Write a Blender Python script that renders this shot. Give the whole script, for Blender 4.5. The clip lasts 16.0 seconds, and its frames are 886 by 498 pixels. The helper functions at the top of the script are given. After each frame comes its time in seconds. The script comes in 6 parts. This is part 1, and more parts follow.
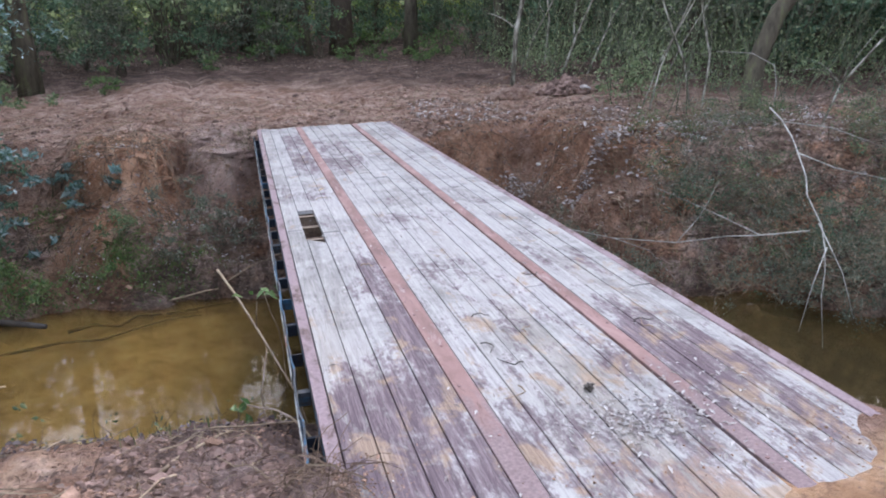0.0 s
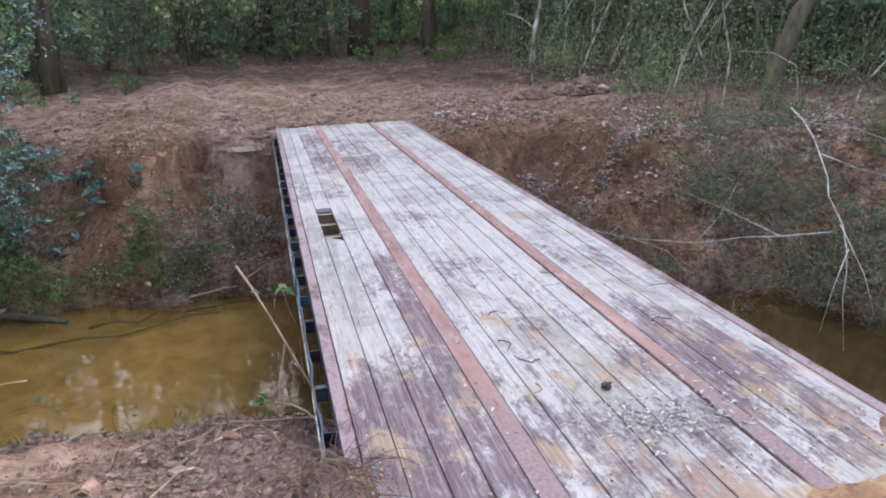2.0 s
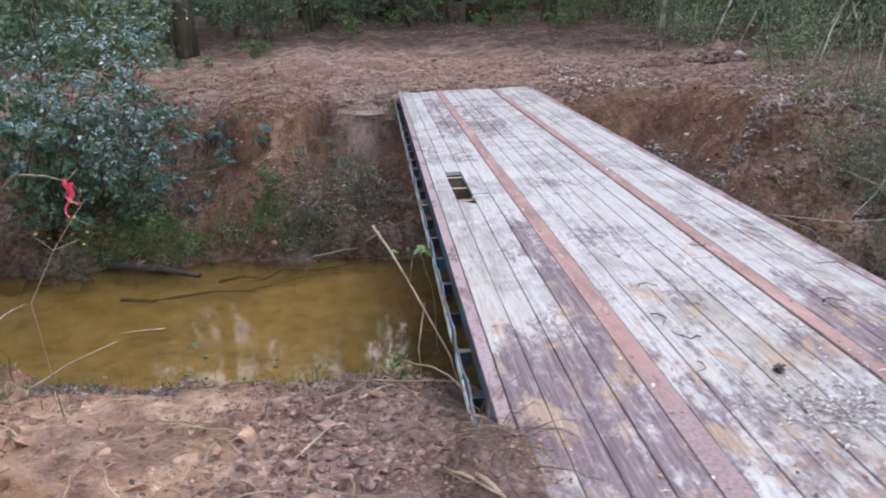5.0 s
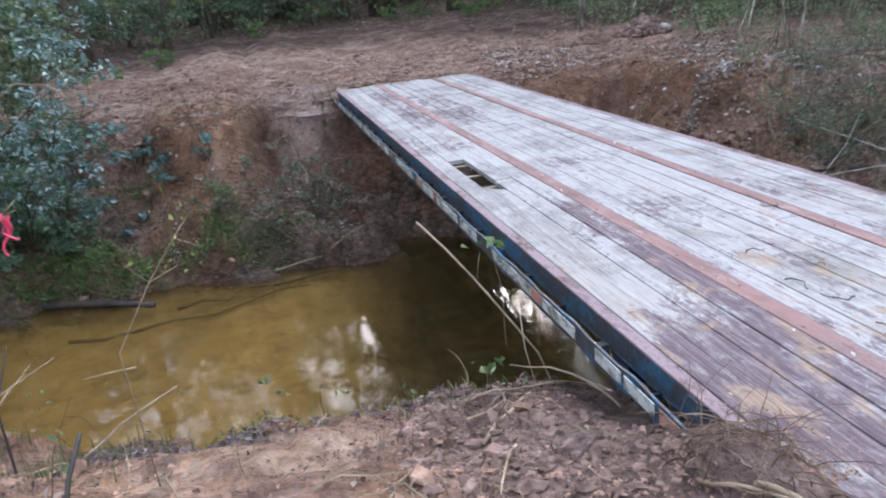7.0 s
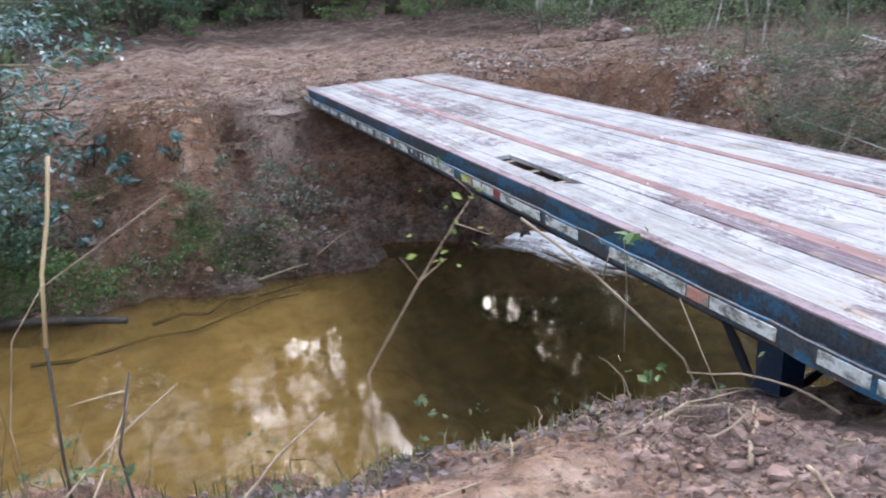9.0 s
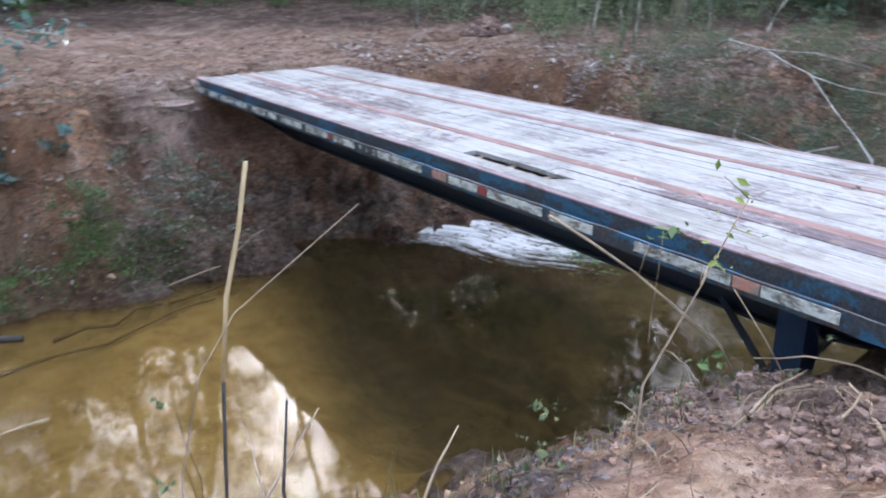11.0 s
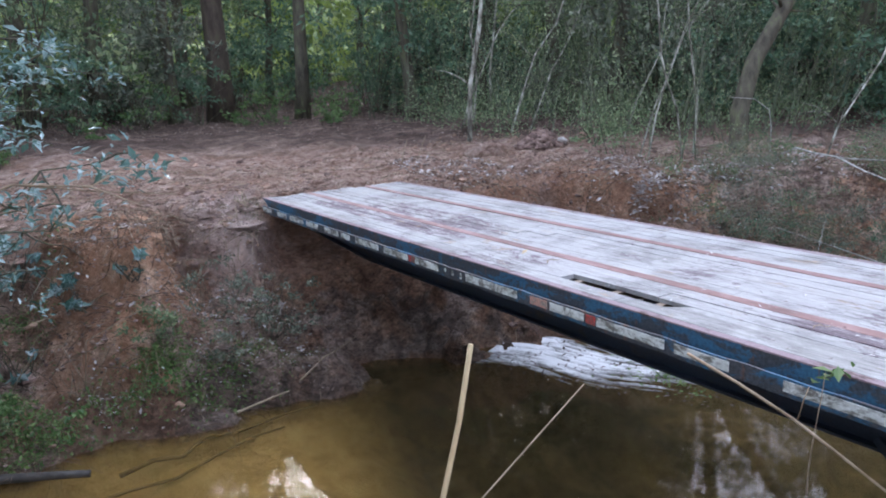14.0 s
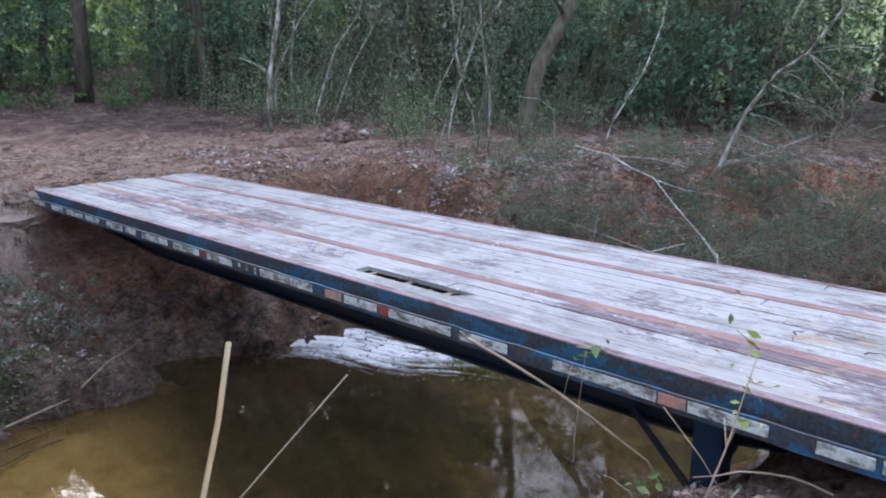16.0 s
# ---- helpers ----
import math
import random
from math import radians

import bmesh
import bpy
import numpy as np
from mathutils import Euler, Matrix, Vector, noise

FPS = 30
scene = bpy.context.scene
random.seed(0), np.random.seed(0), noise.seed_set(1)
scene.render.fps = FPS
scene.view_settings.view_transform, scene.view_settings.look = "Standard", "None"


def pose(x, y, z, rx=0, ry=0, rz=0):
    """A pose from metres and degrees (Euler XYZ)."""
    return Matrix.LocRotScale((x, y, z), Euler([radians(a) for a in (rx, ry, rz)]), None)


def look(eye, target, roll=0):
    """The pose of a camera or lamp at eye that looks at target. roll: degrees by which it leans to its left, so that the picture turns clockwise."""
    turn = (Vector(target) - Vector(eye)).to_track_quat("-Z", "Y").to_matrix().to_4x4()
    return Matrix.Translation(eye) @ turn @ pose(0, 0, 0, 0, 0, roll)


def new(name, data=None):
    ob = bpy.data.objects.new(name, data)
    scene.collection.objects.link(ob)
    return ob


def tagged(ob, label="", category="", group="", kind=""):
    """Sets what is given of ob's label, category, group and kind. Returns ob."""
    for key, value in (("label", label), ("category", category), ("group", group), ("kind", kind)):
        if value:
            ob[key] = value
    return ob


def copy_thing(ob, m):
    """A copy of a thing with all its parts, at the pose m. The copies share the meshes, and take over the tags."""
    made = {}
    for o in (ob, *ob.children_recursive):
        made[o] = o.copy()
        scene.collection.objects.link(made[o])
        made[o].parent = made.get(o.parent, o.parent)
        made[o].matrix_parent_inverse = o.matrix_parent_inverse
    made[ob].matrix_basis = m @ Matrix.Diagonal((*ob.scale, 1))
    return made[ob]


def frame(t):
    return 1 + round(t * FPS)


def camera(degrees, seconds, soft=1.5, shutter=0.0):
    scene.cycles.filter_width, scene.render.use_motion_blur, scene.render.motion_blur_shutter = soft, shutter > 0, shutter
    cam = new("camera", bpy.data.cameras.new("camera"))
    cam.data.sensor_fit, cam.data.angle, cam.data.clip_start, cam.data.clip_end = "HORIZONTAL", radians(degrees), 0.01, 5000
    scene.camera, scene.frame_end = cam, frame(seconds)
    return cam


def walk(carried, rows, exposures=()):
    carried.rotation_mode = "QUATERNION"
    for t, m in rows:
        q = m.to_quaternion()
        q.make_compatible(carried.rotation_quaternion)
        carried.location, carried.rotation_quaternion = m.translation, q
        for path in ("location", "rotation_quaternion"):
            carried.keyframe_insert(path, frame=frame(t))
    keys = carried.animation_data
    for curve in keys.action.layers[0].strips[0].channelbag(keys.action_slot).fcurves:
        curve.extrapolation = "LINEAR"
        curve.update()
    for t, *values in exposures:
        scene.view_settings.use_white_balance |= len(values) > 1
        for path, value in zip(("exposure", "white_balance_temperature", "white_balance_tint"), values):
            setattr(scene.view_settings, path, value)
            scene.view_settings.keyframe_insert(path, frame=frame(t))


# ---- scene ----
cam = camera(62.2, 16.0, 1.9, 0.55)
PATH = [
    (0, (-0.19, 1.675, 1.755), (0.294, 3.525, 1.17), -1.6),
    (0.5, (-0.186, 1.681, 1.737), (0.295, 3.534, 1.159), -1.8),
    (1, (-0.198, 1.664, 1.745), (0.273, 3.518, 1.161), -1.7),
    (1.5, (-0.199, 1.674, 1.741), (0.256, 3.529, 1.149), -1.6),
    (2, (-0.199, 1.67, 1.739), (0.242, 3.532, 1.156), -1.6),
    (2.5, (-0.205, 1.676, 1.731), (0.22, 3.543, 1.153), -1.2),
    (3, (-0.216, 1.661, 1.743), (0.201, 3.53, 1.165), -1.0),
    (3.5, (-0.22, 1.668, 1.735), (0.19, 3.539, 1.16), -0.8),
    (4, (-0.228, 1.691, 1.719), (0.145, 3.57, 1.141), -0.7),
    (4.5, (-0.257, 1.747, 1.691), (-0.008, 3.632, 1.07), -1.5),
    (4.7, (-0.308, 1.784, 1.676), (-0.162, 3.673, 1.031), -1.6),
    (6.8, (-1.34, 2.405, 1.548), (-0.937, 4.247, 0.88), -6.4),
    (7, (-1.409, 2.473, 1.528), (-0.984, 4.309, 0.859), -5.5),
    (7.5, (-1.697, 2.675, 1.445), (-0.972, 4.441, 0.848), -4.4),
    (8, (-1.96, 2.843, 1.47), (-1.393, 4.629, 0.771), -4.2),
    (8.5, (-2.112, 3.042, 1.413), (-1.65, 4.863, 0.726), -4.5),
    (8.7, (-2.243, 3.159, 1.385), (-1.7, 4.963, 0.714), -4.4),
    (10.8, (-3.418, 3.854, 1.48), (-2.436, 5.45, 0.783), -0.3),
    (11, (-3.443, 3.964, 1.444), (-2.382, 5.507, 0.743), -0.9),
    (11.5, (-3.474, 4.206, 1.525), (-2.316, 5.678, 0.824), -3.0),
    (12, (-3.596, 4.316, 1.544), (-2.404, 5.816, 0.97), -3.3),
    (12.5, (-3.675, 4.407, 1.539), (-2.47, 5.939, 1.092), -2.5),
    (13, (-3.677, 4.469, 1.536), (-2.491, 6.024, 1.12), -2.1),
    (13.5, (-3.663, 4.524, 1.547), (-2.593, 6.165, 1.142), -2.2),
    (14, (-3.669, 4.539, 1.554), (-2.634, 6.196, 1.126), -2.4),
    (14.5, (-3.662, 4.52, 1.559), (-2.599, 6.157, 1.124), -2.0),
    (15, (-3.632, 4.5, 1.564), (-2.447, 6.048, 1.12), -1.3),
    (15.5, (-3.616, 4.469, 1.569), (-2.249, 5.857, 1.116), -0.1),
    (16, (-3.61, 4.422, 1.575), (-2.183, 5.745, 1.115), 0.1),
]
walk(cam, [(t, look(eye, target, roll)) for t, eye, target, roll in PATH], [(0.0, 1.02, 6250.0, 13.0), (2.0, 1.04, 6400.0, 13.0), (4.5, 1.12, 6550.0, 13.0), (7.5, 1.13, 6000.0, 10.0), (8.5, 1.4, 6100.0, 10.0), (11.0, 1.35, 5850.0, 8.0), (12.5, 1.15, 5400.0, 11.0), (14.0, 1.17, 5850.0, 11.0), (15.0, 1.14, 5900.0, 11.0), (16.0, 1.08, 5700.0, 11.0)])

# ---- world and sun: dim overcast evening under an open strip of sky ----
world = bpy.data.worlds.new("sky")
scene.world = world
world.use_nodes = True
wn = world.node_tree.nodes
sky = wn.new("ShaderNodeTexSky")
sky.sky_type = "NISHITA"
sky.sun_disc = False
sky.sun_elevation = radians(30)
sky.sun_rotation = radians(25)
sky.air_density, sky.dust_density = 1.0, 6.0
wn["Background"].inputs["Strength"].default_value = 0.15
cool = wn.new("ShaderNodeMix")
cool.data_type, cool.blend_type = "RGBA", "MULTIPLY"
cool.inputs[0].default_value, cool.inputs[7].default_value = 1.0, (0.95, 1.0, 1.2, 1)
world.node_tree.links.new(sky.outputs[0], cool.inputs[6])
world.node_tree.links.new(cool.outputs[2], wn["Background"].inputs["Color"])
cloud = wn.new("ShaderNodeBackground")  # even cloud cover
cloud.inputs["Color"].default_value, cloud.inputs["Strength"].default_value = (0.94, 0.97, 1.0, 1), 0.86
both = wn.new("ShaderNodeAddShader")
world.node_tree.links.new(wn["Background"].outputs[0], both.inputs[0])
world.node_tree.links.new(cloud.outputs[0], both.inputs[1])
world.node_tree.links.new(both.outputs[0], wn["World Output"].inputs["Surface"])
sun = new("sun", bpy.data.lights.new("sun", "SUN"))
sun.data.energy, sun.data.angle, sun.data.color = 0.5, radians(40), (1.0, 0.97, 0.94)
sun.matrix_world = look((18.3, 39.3, 25), (0, 0, 0))


# ---- numeric helpers ----
def lattice(seed):
    return np.random.default_rng(seed).random((256, 256))


LATTICES = [lattice(900 + i) for i in range(4)]


def vnoise(x, y, k=0):
    """Smooth value noise in -1..1 on arrays."""
    x, y = np.asarray(x, float), np.asarray(y, float)
    xi, yi = np.floor(x).astype(int), np.floor(y).astype(int)
    fx, fy = x - xi, y - yi
    fx, fy = fx * fx * (3 - 2 * fx), fy * fy * (3 - 2 * fy)
    g = LATTICES[k]
    a, b = g[xi & 255, yi & 255], g[(xi + 1) & 255, yi & 255]
    c, d = g[xi & 255, (yi + 1) & 255], g[(xi + 1) & 255, (yi + 1) & 255]
    return ((a * (1 - fx) + b * fx) * (1 - fy) + (c * (1 - fx) + d * fx) * fy) * 2 - 1


def fbm(x, y, octaves=4, k=0):
    total, amp = 0, 1.0
    for i in range(octaves):
        total = total + amp * vnoise(x * 2 ** i + 17 * i, y * 2 ** i - 9 * i, (k + i) % 4)
        amp *= 0.5
    return total


WATER = -2.15
DECK_W, DECK_Y0, DECK_Y1 = 2.47, 3.65, 15.7


def far_edge(x):
    """y of the far waterline."""
    x = np.asarray(x, float)
    bend = np.clip(x - 0.5, 0, 7.0)
    return 12.8 - 0.088 * bend ** 1.9 - 0.55 * np.clip(x - 7.5, 0, 40) + 0.12 * np.sin(x * 1.7) + 0.1 * np.clip(-3 - x, 0, 20) + 0.4 * np.clip((-1.0 - x) / 1.5, 0, 1)


def near_lip(x):
    x = np.asarray(x, float)
    return np.where(x > 0.5, far_edge(x) - 7.3, 5.5 + 0.45 * np.clip(0.5 - x, 0, 1.1) ** 1 + 0.2 * np.clip(-1 - x, 0, 8))


def height(x, y):
    """Height of the ground: near bank, creek bed, far bank, forest floor."""
    x, y = np.asarray(x, float), np.asarray(y, float)
    fe, nl = far_edge(x), near_lip(x)
    u = y - nl
    gentle = np.interp(u, [-30, -2.1, -1.3, -0.7, 0, 0.5, 1.2, 2.0, 2.6], [0.5, 0.03, -0.15, -0.34, -0.6, -1.15, -1.8, -2.25, -3.0])
    steep = np.interp(u, [-30, -2.1, -1.3, -0.7, 0, 0.3, 0.7, 1.4, 3.4, 4.6], [0.5, 0.03, -0.15, -0.34, -0.66, -1.3, -1.9, -2.25, -2.42, -3.0])
    left_side = np.clip((-0.5 - x) / 1.2, 0, 1)
    near = gentle * (1 - left_side) + steep * left_side
    s = y - fe + 0.8 * np.exp(-((x + 2.1) / 0.7) ** 2) - 0.95 * np.exp(-((x + 1.40) / 0.20) ** 2) * np.clip(y - 13.6, 0, 1) + 0.30 * np.exp(-((x + 0.6) / 0.4) ** 2) - 0.4 * np.exp(-((x - 2.35) / 0.5) ** 2) * (y < 13.6) - 0.7 * np.exp(-((x - 4.9) / 0.5) ** 2) * np.clip(y - 11, 0, 1) - 0.95 * np.exp(-((x - 1.4) / 1.15) ** 4) * np.clip(y - 13.5, 0, 1) + 0.35 * fbm(x * 0.9, y * 0.5, 3, 1) * (y > 10)
    s = s + 0.75 * np.clip((-3.05 - x) / 0.7, 0, 1) * np.clip((14.5 - y) / 1.0, 0, 1) * (y > 10)  # a low mossy flat at the foot
    s = s + 0.95 * np.exp(-((x + 2.5) / 0.72) ** 4) * np.clip((y - 12.75) / 1.0, 0, 1) * (y > 10)  # the scarp stands forward
    far = np.interp(s, [-3.4, -1.2, 0, 0.3, 1.1, 1.9, 2.35, 2.6, 2.95, 5, 7.5, 11.5, 17.5, 60, 400], [-3.0, -2.7, -2.17, -1.8, -1.5, -1.12, -0.72, -0.2, -0.04, 0.08, 0.22, 0.55, 0.75, 3.0, 12])
    z = np.maximum(near, far)
    bank = np.clip(np.abs(z - np.clip(z, -0.2, 9)) * 2, 0, 1) * (z > WATER - 0.1)
    bed = np.clip(-2.28 - z, 0, 9)
    z = np.where(z < -2.28, -2.28 - bed * np.interp(x, [-1.3, 0.3], [0.25, 1.5]), z)
    calm = np.where(y < nl + 2.2, 0.4, 1.35)
    rough = 0.05 * fbm(x * 1.7, y * 1.7, 4, 2) + 0.24 * calm * bank * fbm(x * 1.15, y * 1.15, 4, 3) + 0.02 * fbm(x * 5.5, y * 5.5, 2, 1)
    rough = rough - 0.22 * calm * bank * np.abs(fbm(x * 1.5 + 7, y * 1.5, 4, 0)) + 0.07 * bank * np.abs(vnoise(x * 4.3, y * 4.3, 2)) + 0.06
    rough = rough - 0.06 * (1 - bank)
    rough = rough + 0.05 * np.clip(fbm(x * 3.1, y * 3.1, 3, 0), 0, 1) ** 2 * (z > WATER)
    fine = np.abs(vnoise(x * 6.5, y * 6.5, 1)) + 0.6 * np.abs(vnoise(x * 13, y * 13, 3))
    z = z + rough - (0.015 + 0.05 * bank) * fine * (z > WATER - 0.05)
    z = z + 0.035 * fbm(x * 3.6, y * 3.6, 4, 2) * np.clip((-0.2 - x) * 3, 0, 1) * np.clip((6.4 - y) * 2, 0, 1) * np.clip((y - 2.5) * 2, 0, 1)  # trampled near bank
    # the far end is graded flush with the deck, a little proud of it past its end
    on_deck = np.exp(-(np.clip(np.abs(x - 1.22) - 1.5, 0, 9) / 0.7) ** 2)
    graded = np.interp(y, [15.1, 15.5, 15.75, 17.0, 19.0], [-0.45, -0.06, 0.025, 0.06, 0.18]) + 0.025 * fbm(x * 2.5, y * 2.5, 3, 1)
    w = on_deck * np.interp(y, [14.8, 15.3, 17.5, 19], [0, 1, 1, 0])
    z = z * (1 - w) + graded * w
    # soil pushed over the near end
    heap = np.interp(y, [2.5, 3.4, 3.8, 4.2, 4.9], [0.05, 0.03, -0.012, -0.07, -0.25]) + 0.014 * fbm(x * 2.2, y * 2.2, 4, 3)
    heap = heap + 0.15 * np.exp(-((x + 0.04) / 0.16) ** 2 - ((y - 4.24) / 0.36) ** 2) + 0.06 * np.exp(-((x - 2.45) / 0.3) ** 2 - ((y - 4.05) / 0.4) ** 2)
    w = np.exp(-(np.clip(np.abs(x - 1.22) - 1.3, 0, 9) / 0.3) ** 2) * np.interp(y, [1.5, 3.0, 4.7, 5.1], [0, 1, 1, 0])
    z = z * (1 - w) + heap * w
    # beneath the deck the ground stays clear of the planks
    under = (np.abs(x - 1.22) < 1.45) & (y > 4.9) & (y < 15.2)
    return np.where(under, np.minimum(z, -0.3), z)


def h1(x, y):
    return float(height(np.array([x]), np.array([y]))[0])


# ---- material helpers ----
def material(name, rough=0.8, metal=0.0, spec=0.3):
    m = bpy.data.materials.new(name)
    m.use_nodes = True
    b = m.node_tree.nodes["Principled BSDF"]
    b.inputs["Roughness"].default_value = rough
    b.inputs["Metallic"].default_value = metal
    b.inputs["Specular IOR Level"].default_value = spec
    return m, m.node_tree.nodes, m.node_tree.links, b


def position(nodes, links, scale=(1, 1, 1)):
    g = nodes.new("ShaderNodeNewGeometry")
    mp = nodes.new("ShaderNodeMapping")
    mp.inputs["Scale"].default_value = scale
    links.new(g.outputs["Position"], mp.inputs["Vector"])
    return mp.outputs["Vector"]


def noise_tex(nodes, links, vec, scale, detail=4.0, rough=0.55, dist=0.0):
    n = nodes.new("ShaderNodeTexNoise")
    n.inputs["Scale"].default_value = scale
    n.inputs["Detail"].default_value = detail
    n.inputs["Roughness"].default_value = rough
    n.inputs["Distortion"].default_value = dist
    if vec is not None:
        links.new(vec, n.inputs["Vector"])
    return n.outputs["Fac"]


def ramp(nodes, links, fac, stops):
    r = nodes.new("ShaderNodeValToRGB")
    el = r.color_ramp.elements
    while len(el) < len(stops):
        el.new(0.5)
    for e, (p, c) in zip(el, stops):
        e.position = p
        e.color = (*c, 1) if len(c) == 3 else c
    links.new(fac, r.inputs["Fac"])
    return r.outputs["Color"]


def mix(nodes, links, fac, a, b, mode="MIX"):
    m = nodes.new("ShaderNodeMix")
    m.data_type, m.blend_type = "RGBA", mode
    for sock, v in ((m.inputs[0], fac), (m.inputs[6], a), (m.inputs[7], b)):
        if isinstance(v, (int, float)):
            sock.default_value = v
        elif isinstance(v, tuple):
            sock.default_value = (*v, 1)
        else:
            links.new(v, sock)
    return m.outputs[2]


def maths(nodes, links, op, a, b=0.0, clamp=False):
    m = nodes.new("ShaderNodeMath")
    m.operation, m.use_clamp = op, clamp
    for sock, v in ((m.inputs[0], a), (m.inputs[1], b)):
        if isinstance(v, (int, float)):
            sock.default_value = v
        else:
            links.new(v, sock)
    return m.outputs[0]


def bump(nodes, links, bsdf, fac, strength=0.5, distance=0.02):
    b = nodes.new("ShaderNodeBump")
    b.inputs["Strength"].default_value = strength
    b.inputs["Distance"].default_value = distance
    links.new(fac, b.inputs["Height"])
    links.new(b.outputs["Normal"], bsdf.inputs["Normal"])


def axis(nodes, links, which):
    g = nodes.new("ShaderNodeNewGeometry")
    s = nodes.new("ShaderNodeSeparateXYZ")
    links.new(g.outputs["Position"], s.inputs[0])
    return s.outputs[which]


def span(nodes, links, value, lo, hi):
    m = nodes.new("ShaderNodeMapRange")
    m.inputs["From Min"].default_value, m.inputs["From Max"].default_value = lo, hi
    links.new(value, m.inputs["Value"])
    return m.outputs[0]


# ---- materials ----
def soil_material(name="red_clay_soil", raw=0.11):
    m, n, l, b = material(name, 0.92, 0, 0.2)
    p = position(n, l)
    big = noise_tex(n, l, p, 0.55, 5, 0.6, 0.6)
    mid = noise_tex(n, l, p, 2.6, 6, 0.65, 0.3)
    fine = noise_tex(n, l, p, 22, 5, 0.7)
    clay = ramp(n, l, mid, [(0.30, (0.12, 0.086, 0.072)), (0.44, (0.25, 0.182, 0.156)), (0.58, (0.41, 0.318, 0.280)), (0.72, (0.58, 0.48, 0.44))])
    orange = ramp(n, l, mid, [(0.30, (0.19, 0.095, 0.062)), (0.52, (0.44, 0.245, 0.158)), (0.72, (0.63, 0.43, 0.31))])
    humus = ramp(n, l, mid, [(0.3, (0.045, 0.037, 0.034)), (0.55, (0.125, 0.103, 0.092)), (0.75, (0.26, 0.225, 0.21))])
    # raw orange clay shows on steep faces, grey-brown topsoil elsewhere
    g = n.new("ShaderNodeNewGeometry")
    sx = n.new("ShaderNodeSeparateXYZ")
    l.new(g.outputs["Normal"], sx.inputs[0])
    steep = span(n, l, sx.outputs[2], 0.92, 0.55)
    yy = axis(n, l, 1)  # the approach and the graded far end are bare clay
    far_bare = maths(n, l, "MULTIPLY", span(n, l, yy, 14.4, 15.6), span(n, l, yy, 24.0, 20.5))
    near_bare = maths(n, l, "MULTIPLY", span(n, l, yy, 7.0, 5.0), span(n, l, axis(n, l, 0), -0.7, -1.5))
    near_bare = maths(n, l, "MAXIMUM", near_bare, maths(n, l, "MULTIPLY", span(n, l, yy, 4.9, 4.4), span(n, l, axis(n, l, 0), 0.1, 0.5)))
    near_bare = maths(n, l, "MAXIMUM", near_bare, span(n, l, yy, 3.7, 2.9))
    bare = maths(n, l, "ADD", near_bare, far_bare)
    ok = maths(n, l, "ADD", big, maths(n, l, "MULTIPLY", steep, raw))
    ok = maths(n, l, "ADD", ok, maths(n, l, "MULTIPLY", bare, 0.05))
    c = mix(n, l, ramp(n, l, ok, [(0.53, (0, 0, 0)), (0.64, (0.95, 0.95, 0.95))]), clay, orange)
    dark_k = noise_tex(n, l, position(n, l, (1.3, 1.0, 1.0)), 0.8, 5, 0.65, 1.0)
    dark_k = maths(n, l, "SUBTRACT", dark_k, maths(n, l, "MULTIPLY", bare, 0.09))
    c = mix(n, l, ramp(n, l, dark_k, [(0.56, (0, 0, 0)), (0.66, (0.85, 0.85, 0.85))]), c, humus)
    patch = noise_tex(n, l, position(n, l, (1, 1, 2)), 6.5, 5, 0.7, 0.8)
    c = mix(n, l, 0.8, c, ramp(n, l, patch, [(0.36, (0.36, 0.32, 0.30)), (0.5, (1.0, 1.0, 1.0)), (0.66, (1.5, 1.47, 1.44))]), "MULTIPLY")
    spot = noise_tex(n, l, position(n, l, (1, 1, 1.6)), 11.5, 6, 0.75, 0.4)
    c = mix(n, l, 1.0, c, ramp(n, l, spot, [(0.36, (0.34, 0.31, 0.29)), (0.46, (1.08, 1.05, 1.02)), (0.58, (1.48, 1.45, 1.43)), (0.68, (2.2, 2.14, 2.08))]), "MULTIPLY")
    c = mix(n, l, 0.5, c, ramp(n, l, fine, [(0.3, (0.25, 0.22, 0.21)), (0.7, (1.25, 1.2, 1.15))]), "MULTIPLY")
    scraped = noise_tex(n, l, position(n, l, (1.0, 1.7, 1)), 2.4, 7, 0.74, 0.4)
    graded = ramp(n, l, scraped, [(0.34, (0.14, 0.078, 0.062)), (0.47, (0.34, 0.215, 0.168)), (0.58, (0.51, 0.375, 0.31)), (0.70, (0.66, 0.53, 0.465))])
    speckle = ramp(n, l, spot, [(0.36, (0.50, 0.46, 0.44)), (0.48, (1, 1, 1)), (0.66, (1.45, 1.43, 1.40))])
    graded = mix(n, l, 0.35, graded, speckle, "MULTIPLY")
    c = mix(n, l, maths(n, l, "MULTIPLY", far_bare, 0.75), c, graded)
    # the slumped scarp of raw orange clay beside the bridge, and the paler trodden spur next to it
    xx = axis(n, l, 0)
    jag = maths(n, l, "MULTIPLY", maths(n, l, "SUBTRACT", noise_tex(n, l, p, 1.6, 6, 0.7, 0.5), 0.5), 1.6)
    xj = maths(n, l, "ADD", xx, jag)
    mid_y = maths(n, l, "MULTIPLY", span(n, l, yy, 13.3, 13.9), span(n, l, yy, 15.9, 15.3))
    scarp = maths(n, l, "MULTIPLY", maths(n, l, "MULTIPLY", span(n, l, xj, -3.6, -2.9), span(n, l, xj, -1.3, -1.55)), mid_y)
    fan = maths(n, l, "MULTIPLY", maths(n, l, "MULTIPLY", span(n, l, xj, -3.8, -3.3), span(n, l, xj, -2.1, -2.5)), maths(n, l, "MULTIPLY", span(n, l, yy, 12.8, 13.1), span(n, l, yy, 14.4, 13.9)))
